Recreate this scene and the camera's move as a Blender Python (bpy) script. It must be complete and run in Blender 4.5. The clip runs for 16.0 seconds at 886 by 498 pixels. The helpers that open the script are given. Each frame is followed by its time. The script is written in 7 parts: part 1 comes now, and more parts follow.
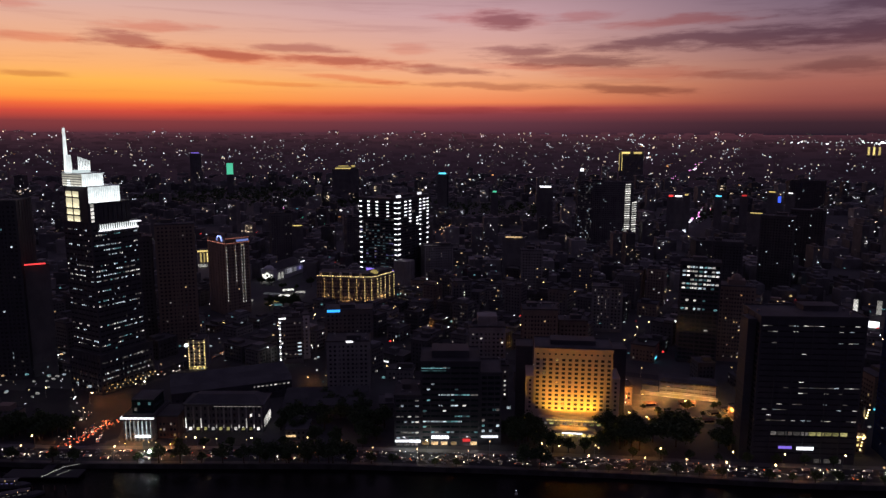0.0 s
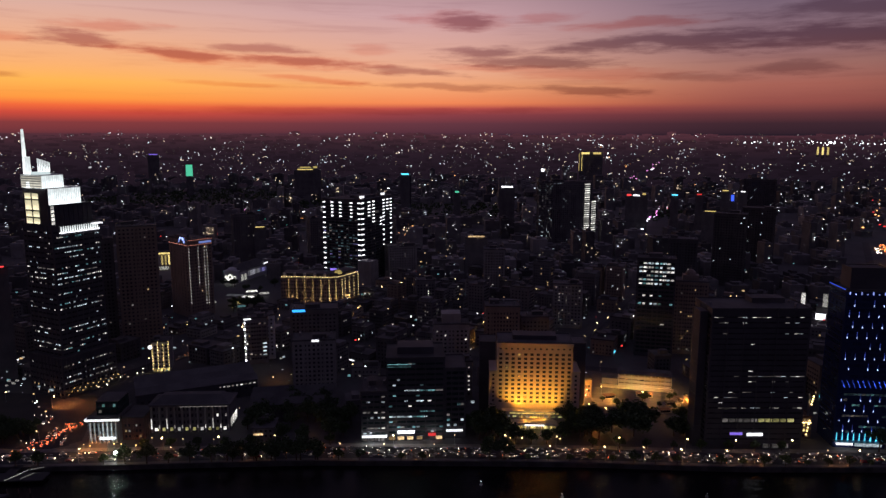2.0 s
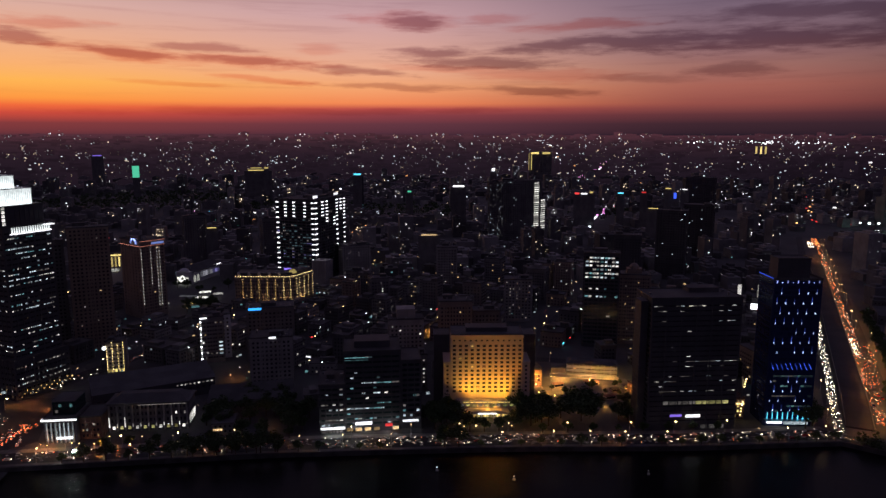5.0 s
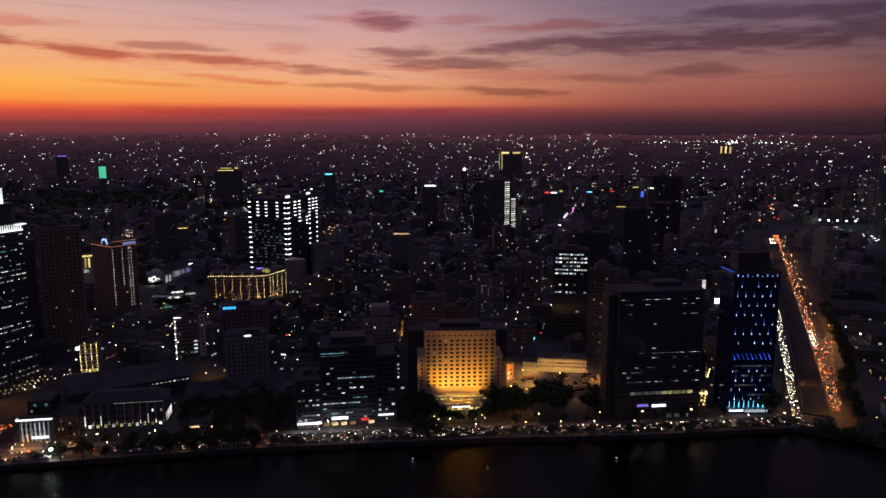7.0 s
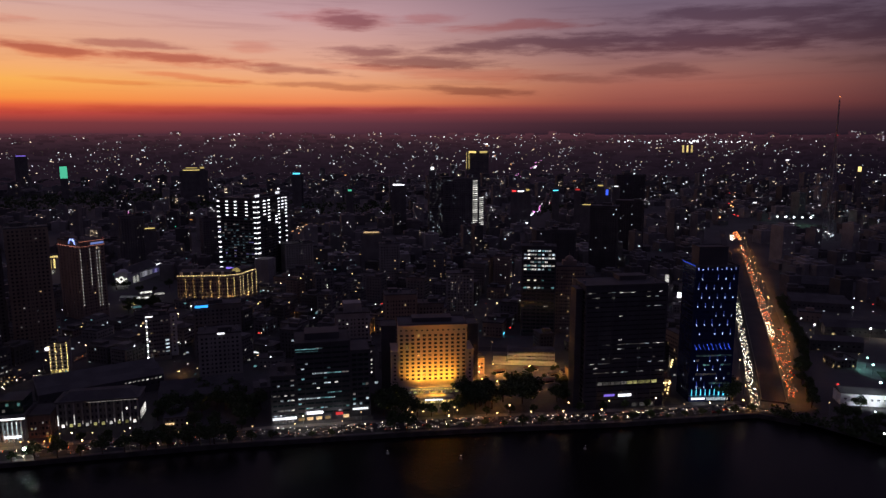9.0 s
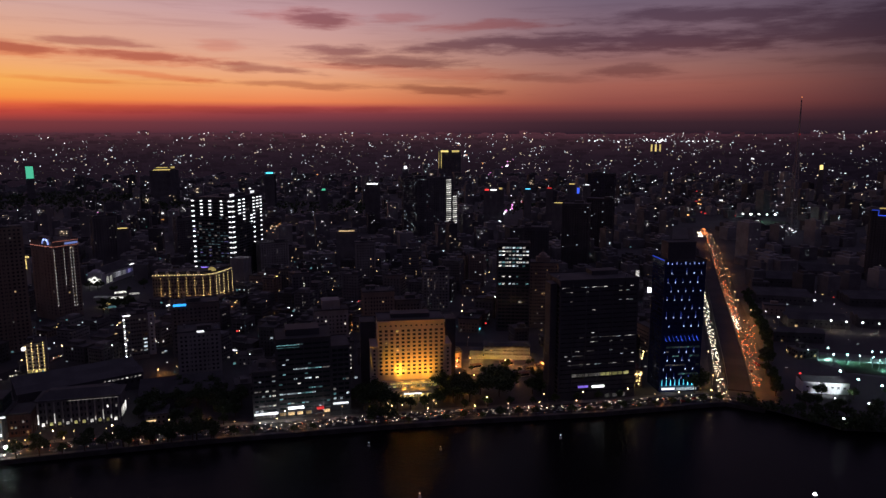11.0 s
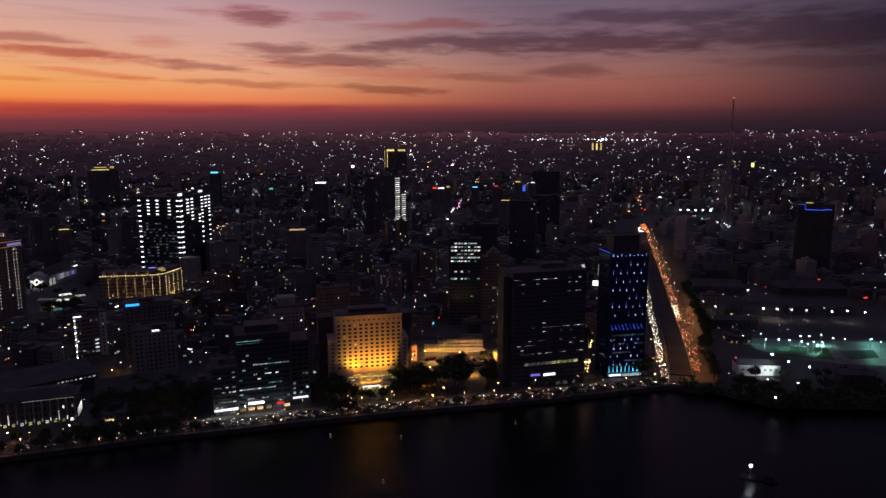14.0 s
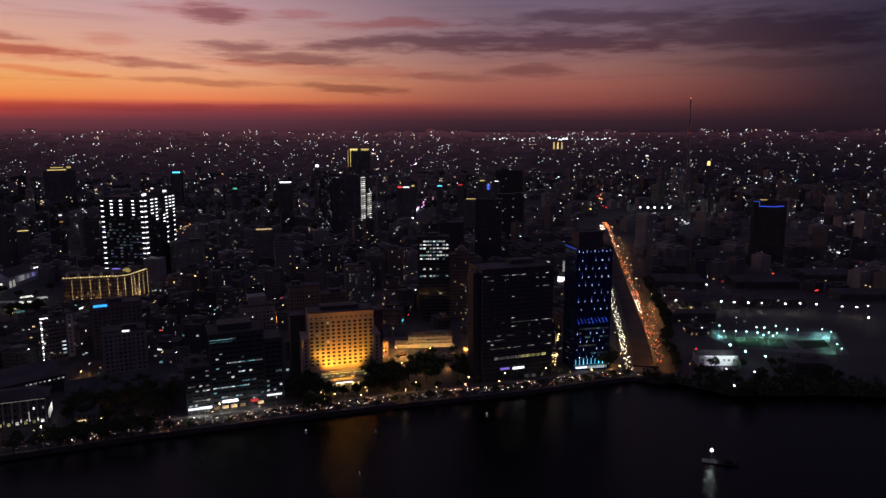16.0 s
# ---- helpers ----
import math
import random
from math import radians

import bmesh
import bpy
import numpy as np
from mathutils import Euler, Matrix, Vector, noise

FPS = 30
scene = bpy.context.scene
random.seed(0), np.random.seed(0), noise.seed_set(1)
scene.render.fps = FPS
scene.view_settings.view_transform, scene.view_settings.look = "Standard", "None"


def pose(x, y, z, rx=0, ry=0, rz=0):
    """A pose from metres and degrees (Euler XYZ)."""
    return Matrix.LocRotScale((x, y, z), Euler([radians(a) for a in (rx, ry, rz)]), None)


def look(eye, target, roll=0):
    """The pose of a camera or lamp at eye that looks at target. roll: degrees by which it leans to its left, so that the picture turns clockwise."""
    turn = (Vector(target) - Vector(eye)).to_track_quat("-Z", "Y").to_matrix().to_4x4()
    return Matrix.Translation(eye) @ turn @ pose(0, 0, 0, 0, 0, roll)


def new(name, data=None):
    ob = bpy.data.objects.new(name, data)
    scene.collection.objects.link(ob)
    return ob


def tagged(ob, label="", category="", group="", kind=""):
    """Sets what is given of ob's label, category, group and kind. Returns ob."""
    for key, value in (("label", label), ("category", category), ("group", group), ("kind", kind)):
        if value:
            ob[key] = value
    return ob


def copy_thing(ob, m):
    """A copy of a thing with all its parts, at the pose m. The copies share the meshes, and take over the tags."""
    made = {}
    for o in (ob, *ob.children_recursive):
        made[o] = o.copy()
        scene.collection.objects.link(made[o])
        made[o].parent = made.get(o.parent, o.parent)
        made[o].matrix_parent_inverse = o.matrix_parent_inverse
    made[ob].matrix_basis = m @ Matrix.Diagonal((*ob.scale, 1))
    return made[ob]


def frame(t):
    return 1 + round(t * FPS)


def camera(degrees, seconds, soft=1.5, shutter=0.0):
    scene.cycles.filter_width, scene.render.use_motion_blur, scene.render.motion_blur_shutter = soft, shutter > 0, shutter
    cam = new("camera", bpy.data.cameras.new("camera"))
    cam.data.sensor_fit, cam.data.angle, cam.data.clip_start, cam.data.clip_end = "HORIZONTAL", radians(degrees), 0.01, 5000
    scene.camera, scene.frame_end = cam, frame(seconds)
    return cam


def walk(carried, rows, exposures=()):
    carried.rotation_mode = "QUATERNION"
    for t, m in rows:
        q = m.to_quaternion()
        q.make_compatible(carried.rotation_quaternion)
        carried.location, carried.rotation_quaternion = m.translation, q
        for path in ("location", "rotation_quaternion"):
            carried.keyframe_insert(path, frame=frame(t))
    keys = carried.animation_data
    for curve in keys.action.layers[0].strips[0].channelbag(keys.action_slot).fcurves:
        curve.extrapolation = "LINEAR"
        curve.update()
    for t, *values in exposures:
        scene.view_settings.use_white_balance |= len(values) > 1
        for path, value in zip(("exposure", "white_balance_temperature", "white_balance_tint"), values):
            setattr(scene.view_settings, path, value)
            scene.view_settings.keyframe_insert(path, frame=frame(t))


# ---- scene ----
# ---- camera ----
cam = camera(64.31, 16.0, soft=1.4)
ROWS = [

    (0.0, 0.00, 0.00, 200.00, 0.000, -9.351, 0.157),
    (0.5, -0.23, -2.49, 200.11, -0.605, -9.340, 0.147),
    (1.0, -0.32, -5.20, 200.04, -1.225, -9.309, 0.102),
    (1.5, -0.58, -7.52, 199.94, -2.110, -9.288, 0.107),
    (2.0, -0.73, -10.17, 200.00, -3.041, -9.271, 0.081),
    (2.5, -1.17, -12.95, 200.09, -3.920, -9.270, 0.054),
    (3.0, -1.66, -15.75, 200.05, -4.587, -9.251, 0.067),
    (3.5, -2.02, -18.84, 200.06, -5.182, -9.245, 0.049),
    (4.0, -2.34, -21.64, 200.01, -5.758, -9.241, 0.033),
    (6.5, -5.01, -35.91, 199.89, -8.737, -9.251, -0.009),
    (7.0, -6.08, -38.47, 199.79, -9.317, -9.246, -0.011),
    (7.5, -7.18, -41.07, 199.61, -10.001, -9.253, -0.014),
    (8.0, -8.51, -43.69, 199.64, -10.763, -9.293, -0.036),
    (8.5, -10.07, -46.47, 199.49, -11.438, -9.287, -0.022),
    (9.0, -11.43, -49.14, 199.46, -12.019, -9.288, -0.020),
    (11.5, -20.08, -61.64, 199.38, -14.971, -9.363, -0.035),
    (12.0, -21.75, -63.53, 199.24, -15.648, -9.379, -0.049),
    (12.5, -23.67, -65.75, 199.01, -16.408, -9.373, -0.042),
    (13.0, -25.93, -68.38, 198.93, -17.274, -9.377, -0.027),
    (13.5, -27.99, -70.39, 198.73, -18.079, -9.385, -0.021),
    (14.0, -30.26, -72.38, 198.95, -18.847, -9.410, -0.020),
    (14.5, -32.81, -74.50, 199.21, -19.659, -9.431, -0.020),
    (15.0, -35.14, -76.61, 199.05, -20.459, -9.448, -0.005),
    (15.5, -37.31, -78.76, 199.26, -21.198, -9.462, -0.041),
    (16.0, -39.98, -80.46, 199.35, -21.931, -9.476, -0.021),
]
walk(cam, [(t, pose(x, y, z, 90 + pitch, 0, yaw) @ pose(0, 0, 0, 0, 0, roll)) for t, x, y, z, yaw, pitch, roll in ROWS],
     exposures=[(0.0, 0.06, 6280, 10), (8.0, -0.02, 6280, 10), (16.0, -0.09, 6280, 10)])


# ---- node helpers ----
def lin(r, g, b):
    """Linear colour from 0..255 display values."""
    return tuple(((c / 255 + 0.055) / 1.055) ** 2.4 if c > 10 else c / 255 / 12.92 for c in (r, g, b)) + (1.0,)


class Tree:
    """Short hand for building a node tree."""

    def __init__(self, owner):
        owner.use_nodes = True
        self.t = owner.node_tree
        self.t.nodes.clear()

    def put(self, value, socket):
        if isinstance(value, bpy.types.NodeSocket):
            self.t.links.new(value, socket)
        elif value is not None:
            socket.default_value = value

    def math(self, op, a, b=None, c=None, clamp=False):
        n = self.t.nodes.new("ShaderNodeMath")
        n.operation, n.use_clamp = op, clamp
        for v, s in zip((a, b, c), n.inputs):
            self.put(v, s)
        return n.outputs[0]

    def mix(self, f, a, b, mode="MIX"):
        n = self.t.nodes.new("ShaderNodeMix")
        n.data_type, n.blend_type = "RGBA", mode
        self.put(f, n.inputs[0]), self.put(a, n.inputs[6]), self.put(b, n.inputs[7])
        return n.outputs[2]

    def ramp(self, f, stops):
        n = self.t.nodes.new("ShaderNodeValToRGB")
        e = n.color_ramp.elements
        while len(e) < len(stops):
            e.new(1.0)
        for el, (p, col) in zip(e, stops):
            el.position, el.color = p, col
        self.put(f, n.inputs[0])
        return n.outputs[0]

    def span(self, v, a, b, c=0.0, d=1.0):
        n = self.t.nodes.new("ShaderNodeMapRange")
        n.interpolation_type = "SMOOTHSTEP"
        for x, s in zip((v, a, b, c, d), n.inputs):
            self.put(x, s)
        return n.outputs[0]

    def noise(self, vec, scale, detail=3.0, rough=0.5):
        n = self.t.nodes.new("ShaderNodeTexNoise")
        self.put(vec, n.inputs["Vector"])
        n.inputs["Scale"].default_value, n.inputs["Detail"].default_value, n.inputs["Roughness"].default_value = scale, detail, rough
        return n.outputs[0]

    def xyz(self, x, y, z):
        n = self.t.nodes.new("ShaderNodeCombineXYZ")
        for v, s in zip((x, y, z), n.inputs):
            self.put(v, s)
        return n.outputs[0]

    def coord(self, which):
        return self.t.nodes.new("ShaderNodeTexCoord").outputs[which]

    def rand(self):
        return self.t.nodes.new("ShaderNodeObjectInfo").outputs["Random"]

    def island(self):
        return self.t.nodes.new("ShaderNodeNewGeometry").outputs["Random Per Island"]

    def bump(self, h, strength, dist=0.1):
        n = self.t.nodes.new("ShaderNodeBump")
        n.inputs["Strength"].default_value, n.inputs["Distance"].default_value = strength, dist
        self.put(h, n.inputs["Height"])
        return n.outputs[0]


# ---- dusk sky ----
world = bpy.data.worlds.new("dusk_sky")
scene.world = world
w = Tree(world)
sep = w.t.nodes.new("ShaderNodeSeparateXYZ")
w.put(w.coord("Generated"), sep.inputs[0])
DX, DY, DZ = sep.outputs
el = w.math("MULTIPLY", w.math("ARCSINE", DZ), 180 / math.pi)
az = w.math("MULTIPLY", w.math("ARCTAN2", DX, DY), 180 / math.pi)
height = w.math("SQRT", w.math("DIVIDE", w.math("MAXIMUM", el, 0.0), 90.0))


def sky_ramp(stops):
    return w.ramp(height, [(math.sqrt(e / 90), lin(*c)) for e, c in stops])


HIGH = [(16, (104, 88, 106)), (28, (72, 64, 86)), (90, (63, 58, 81))]
west = sky_ramp([(0, (84, 46, 55)), (0.8, (132, 58, 59)), (1.5, (206, 76, 59)), (2.0, (242, 106, 58)), (2.5, (254, 152, 64)), (3.7, (255, 180, 82)),
                 (4.8, (250, 176, 110)), (6.5, (238, 174, 134)), (9, (218, 172, 158))] + HIGH)
ahead = sky_ramp([(0, (70, 42, 54)), (0.8, (100, 54, 64)), (1.5, (138, 62, 68)), (2.0, (184, 77, 71)), (2.4, (242, 134, 84)), (3.7, (244, 164, 112)),
                  (4.8, (238, 172, 136)), (6.5, (222, 167, 149)), (9, (203, 160, 162))] + HIGH)
north = sky_ramp([(0, (40, 28, 38)), (0.8, (62, 38, 46)), (1.5, (98, 52, 56)), (2.3, (146, 77, 70)), (3.6, (166, 97, 84)), (5, (160, 108, 99)),
                  (7, (136, 104, 112)), (10, (116, 97, 114))] + HIGH)
dark = sky_ramp([(0, (30, 22, 32)), (2, (46, 32, 41)), (5, (52, 42, 55)), (8, (54, 46, 63)), (12, (66, 58, 78)), (32, (64, 58, 81)), (90, (63, 58, 81))])
sky = w.mix(w.span(az, -26, 6), west, ahead)
sky = w.mix(w.span(az, 0, 29), sky, north)
sky = w.mix(w.span(az, 28, 55), sky, dark)
sky = w.mix(w.span(w.math("ABSOLUTE", az), 60, 115), sky, dark)

# clouds: long streaks, each a soft lens torn by noise; azimuth, elevation, half length, half height, slope, depth
fine = w.noise(w.xyz(w.math("MULTIPLY", az, 0.16), w.math("MULTIPLY", el, 1.1), 0.0), 1.7, 6.0, 0.62)
drift = w.math("MULTIPLY", w.math("SUBTRACT", w.noise(w.xyz(w.math("MULTIPLY", az, 0.16), w.math("MULTIPLY", el, 0.3), 4.0), 0.9, 3.0), 0.5), 0.9)
tear = w.math("MULTIPLY", w.math("SUBTRACT", fine, 0.5), 1.9)
elw = w.math("ADD", el, drift)


def cover_of(lenses):
    total = None
    for a, e, wa, he, slope, depth in lenses:
        da = w.math("SUBTRACT", az, a)
        de = w.math("SUBTRACT", w.math("SUBTRACT", elw, e), w.math("MULTIPLY", da, slope))
        r = w.math("SQRT", w.math("ADD", w.math("POWER", w.math("DIVIDE", da, wa), 2.0), w.math("POWER", w.math("DIVIDE", de, he), 2.0)))
        one = w.math("MULTIPLY", w.span(w.math("SUBTRACT", 1.15, w.math("ADD", r, tear)), 0.0, 0.85), depth)
        total = one if total is None else w.math("MAXIMUM", total, one)
    return w.math("MULTIPLY", total, w.span(w.math("ABSOLUTE", az), 75, 60))


ROSY = [(-22.0, 7.6, 4.4, 0.5, 0.03, 0.8), (-29.0, 6.5, 3.4, 0.4, 0.01, 0.8), (-16.5, 5.85, 6.4, 0.6, -0.055, 0.95), (-8.0, 5.5, 7.4, 0.52, -0.045, 0.9), (4.0, 8.7, 5.2, 0.8, 0.0, 0.7),
        (-2.8, 6.5, 2.4, 0.5, 0.0, 0.5), (18.0, 8.25, 5.8, 0.5, 0.02, 1.0), (11.0, 8.9, 3.0, 0.5, 0.1, 0.7), (-6.6, 4.2, 4.8, 0.3, -0.06, 0.8), (15.0, 4.6, 8.0, 0.6, -0.02, 0.6), (-13.0, 3.7, 5.0, 0.24, -0.03, 0.6),
        (9.0, 5.0, 8.0, 0.4, -0.05, 0.6), (-31.0, 8.6, 3.0, 0.4, -0.03, 0.7)]
GREY = [(-23.6, 6.5, 3.6, 0.66, -0.01, 1.0), (-17.0, 5.95, 5.0, 0.42, -0.055, 0.8), (-11.2, 6.3, 5.0, 0.4, -0.05, 0.85), (-7.8, 5.5, 6.6, 0.36, -0.045, 0.75), (0.0, 4.95, 5.4, 0.38, -0.075, 0.85),
        (3.0, 3.72, 8.0, 0.3, -0.04, 0.65), (14.7, 3.35, 6.2, 0.42, -0.06, 0.8), (4.5, 8.6, 3.0, 0.72, 0.0, 0.85), (6.3, 6.3, 4.2, 0.56, 0.01, 0.95), (10.5, 5.5, 7.2, 0.62, -0.015, 0.95), (15.6, 6.75, 6.6, 0.62, 0.07, 1.0),
        (22.5, 6.95, 9.0, 0.95, 0.02, 1.0), (32.0, 6.7, 11.0, 1.05, -0.02, 1.0), (28.9, 4.75, 3.8, 0.7, -0.03, 0.7), (35.0, 8.5, 11.0, 0.85, 0.0, 0.85), (46.0, 7.0, 12.0, 1.7, -0.03, 0.85), (47.0, 4.9, 9.0, 0.6, 0.0, 0.45),
        (-29.7, 4.0, 3.0, 0.3, -0.02, 0.6), (-4.0, 1.75, 20.0, 0.32, 0.004, 0.35), (22.5, 4.3, 5.0, 0.4, -0.02, 0.45)]
sky = w.mix(cover_of(ROSY), sky, w.mix(1.0, sky, (0.88, 0.6, 0.58, 1), "MULTIPLY"))
streak = w.math("MULTIPLY", w.span(w.noise(w.xyz(w.math("MULTIPLY", az, 0.05), w.math("MULTIPLY", el, 0.9), 3.0), 1.8, 6.0, 0.62), 0.5, 0.72), 0.24)
cover = w.math("MAXIMUM", cover_of(GREY), w.math("MULTIPLY", streak, w.span(el, 2.2, 3.6)))
shade = w.mix(w.span(az, -12, 16), (0.6, 0.42, 0.48, 1), (0.46, 0.38, 0.44, 1))
sky = w.mix(cover, sky, w.mix(1.0, sky, shade, "MULTIPLY"))
back = w.t.nodes.new("ShaderNodeBackground")
w.put(sky, back.inputs[0])
back.inputs[1].default_value = 1.0
w.t.links.new(back.outputs[0], w.t.nodes.new("ShaderNodeOutputWorld").inputs[0])


# ---- lamps that the place has: floodlights and street lighting, plus an added hotel fill ----
def lamp(name, place, power, colour, size=1.5, target=None, spread=110):
    data = bpy.data.lights.new(name, "SPOT" if target else "POINT")
    data.energy, data.color, data.shadow_soft_size = power, colour, size
    ob = new(name, data)
    if target:
        data.spot_size, data.spot_blend = radians(spread), 0.8
        ob.matrix_world = look(place, target)
    else:
        ob.location = place
    return ob


GOLD = (1.0, 0.4, 0.032)
HOTEL_AT = pose(56, 452.7, 0, 0, 0, -6)
for x, power in ((19.5, 50000), (31, 18000), (42.5, 44000)):
    lamp("hotel_floodlight", HOTEL_AT @ Vector((x, -6.6, 13.4)), power, GOLD, 0.6, HOTEL_AT @ Vector((x, 1.5, 46)), 132)
# added fill that brightens the upper facade; no lamp known at these points
for x in (12, 31, 50):
    lamp("hotel_wash_light", HOTEL_AT @ Vector((x, -17, 9)), 20000, (1.0, 0.29, 0.06), 0.8, HOTEL_AT @ Vector((x, 0, 50)), 58)
for x in (22, 31, 40):
    lamp("podium_light", HOTEL_AT @ Vector((x, -4.4, 14.2)), 520, (1.0, 0.5, 0.06), 0.6)
for x in (25, 31, 37):
    lamp("podium_wash_light", HOTEL_AT @ Vector((x, -8.0, 8.6)), 420, (1.0, 0.45, 0.05), 0.4)
for x in (22, 38):
    lamp("hotel_door_light", HOTEL_AT @ Vector((x, -12.0, 4.0)), 260, GOLD, 0.6)
for x, y in ((174, 506), (188, 502), (203, 497)):
    lamp("school_floodlight", (x, y, 7), 9500, (1.0, 0.56, 0.18), 0.6, (x + 5, y + 18, 1), 84)
for x, y, power in ((160, 512, 24000), (152, 492, 22000), (186, 497, 15000), (172, 478, 11000), (203, 480, 8000), (146, 454, 13000), (176, 450, 8000)):
    lamp("yard_light", (x, y, 8), power, (1.0, 0.4, 0.075), 0.5, (x, y + 1, 0), 135)
for x, y, power in ((124, 424, 2600), (131, 467, 5200), (136, 496, 6500), (146, 534, 2600), (205, 474, 5200)):
    lamp("lane_light", (x, y, 7), power, (1.0, 0.36, 0.07), 0.6)
for x, y, power in ((-106, 550, 1500), (-58, 728, 2400), (-23, 708, 2600), (-68, 436, 1500), (68, 646, 2200), (0, 1150, 20000)):
    lamp("lane_light", (x, y, 5), power, (1.0, 0.36, 0.08), 0.6)
for x, y in ((-140, 812), (-115, 810), (-90, 806), (-68, 828)):
    lamp("facade_wash_light", (x, y, 6), 1500 if x > -95 else 500, (1.0, 0.6, 0.2), 1.0)
for x, y in ((-236, 462), (-228, 492), (-255, 505), (-205, 425), (-172, 421)):
    lamp("junction_light", (x, y, 9), 9000, (1.0, 0.3, 0.08), 0.8, (x, y + 1, 0), 150)
for x, y in ((462, 440), (474, 424), (496, 420), (518, 416), (546, 393), (524, 362), (490, 402), (560, 400)):
    lamp("yard_floodlight", (x, y, 7.5), 17000, (0.42, 1.0, 0.93), 0.6, (x, y + 1, 0), 124)
for x, y in ((-25, 424), (-8, 424), (16, 425)):
    lamp("shop_light", (x, y, 4), 700, (0.95, 0.95, 1.0), 0.6)
for x, y in ((540, 508), (575, 492), (612, 474), (655, 438), (500, 540)):
    lamp("dock_road_light", (x, y, 11), 3500, (1.0, 0.72, 0.5), 0.6, (x, y + 1, 0), 140)
lamp("sports_light", (1072, 1285, 16), 26000, (0.5, 1.0, 0.9), 1.5)
lamp("depot_light", (403, 346, 12), 34000, (0.85, 0.92, 1.0), 1.0, (400, 374, 4), 64)
# along the avenue: metres up it, metres to its right, height, power
for s, side, z, power in ((20, 12, 10, 9000), (65, 12.5, 11, 13000), (115, 14, 11, 16000), (160, 16, 11, 18000), (205, 19, 11, 22000), (245, 20, 11, 20000), (300, 14, 11, 16000), (360, 14, 11, 16000),
                          (430, 14, 12, 22000), (510, 13, 13, 30000), (600, 11, 14, 42000), (690, 10, 14, 42000), (770, 9, 13, 36000), (940, 8, 12, 36000), (60, -16, 9, 9000), (8, -19, 9, 9000)):
    x, y = 331.5 + 0.5319 * s + 0.8468 * side, 381.0 + 0.8468 * s - 0.5319 * side
    lamp("avenue_light", (x, y, z + 5), (1.5 if s < 320 else 0.9) * power, (1.0, 0.33, 0.07), 0.6, (x + 0.1, y, 0), 140)
for k in range(11):
    lamp("quay_road_light", (-254 + 52 * k, 429 - 4.5 * k, 10), 1700, (1.0, 0.3, 0.09), 0.6, (-254 + 52 * k, 430 - 4.5 * k, 0), 135)


# ---- materials ----
def principled(name, rough=0.8, metal=0.0):
    m = bpy.data.materials.new(name)
    n = Tree(m)
    b = n.t.nodes.new("ShaderNodeBsdfPrincipled")
    b.inputs["Roughness"].default_value, b.inputs["Metallic"].default_value = rough, metal
    n.t.links.new(b.outputs[0], n.t.nodes.new("ShaderNodeOutputMaterial").inputs[0])
    return m, n, b


def surface(name, a, b, scale=0.3, rough=0.85, metal=0.0, bump=0.15, vary=0.25, stain=0.35):
    """A worn surface: two tones, grain, run-down stains and a shift from thing to thing."""
    m, n, s = principled(name, rough, metal)
    ob = n.coord("Object")
    big, fine = n.noise(ob, scale * 0.25, 4.0), n.noise(ob, scale * 6, 3.0)
    st = n.t.nodes.new("ShaderNodeMapping")
    n.put(ob, st.inputs[0])
    st.inputs["Scale"].default_value = (1.0, 1.0, 0.12)
    runs = n.span(n.noise(st.outputs[0], scale * 3, 4.0, 0.6), 0.5, 0.75)
    col = n.mix(n.span(big, 0.35, 0.65), a + (1,), b + (1,))
    col = n.mix(n.math("MULTIPLY", runs, stain), col, n.mix(1.0, col, (0.45, 0.42, 0.4, 1), "MULTIPLY"))
    tone = n.math("ADD", 1 - vary, n.math("MULTIPLY", n.math("ADD", n.rand(), n.math("MULTIPLY", fine, 0.5)), 1.3 * vary))
    n.put(n.mix(1.0, col, n.xyz(tone, tone, tone), "MULTIPLY"), s.inputs["Base Color"])
    n.put(n.math("ADD", rough - 0.1, n.math("MULTIPLY", fine, 0.2)), s.inputs["Roughness"])
    n.put(n.bump(fine, bump), s.inputs["Normal"])
    return m


def glow(name, colour, strength, spread=0.7, power=1.6):
    """Something that gives off light; its output differs from piece to piece."""
    m = bpy.data.materials.new(name)
    n = Tree(m)
    e = n.t.nodes.new("ShaderNodeEmission")
    e.inputs[0].default_value = colour + (1,)
    r = n.math("FRACT", n.math("ADD", n.rand(), n.island()))
    n.put(n.math("MULTIPLY", strength, n.math("ADD", 1 - spread, n.math("MULTIPLY", n.math("POWER", r, power), 2 * spread))), e.inputs[1])
    n.t.links.new(e.outputs[0], n.t.nodes.new("ShaderNodeOutputMaterial").inputs[0])
    return m


def room_glow(name, colour, strength):
    """A lit room behind glass: patchy by its lamps, blinds and furniture."""
    m = bpy.data.materials.new(name)
    n = Tree(m)
    e = n.t.nodes.new("ShaderNodeEmission")
    ob = n.coord("Object")
    patch = n.span(n.noise(ob, 0.9, 3.0), 0.3, 0.7, 0.25, 1.2)
    shift = n.math("ADD", 0.35, n.math("MULTIPLY", n.math("POWER", n.rand(), 1.5), 1.4))
    e.inputs[0].default_value = colour + (1,)
    n.put(n.math("MULTIPLY", strength, n.math("MULTIPLY", patch, shift)), e.inputs[1])
    n.t.links.new(e.outputs[0], n.t.nodes.new("ShaderNodeOutputMaterial").inputs[0])
    return m


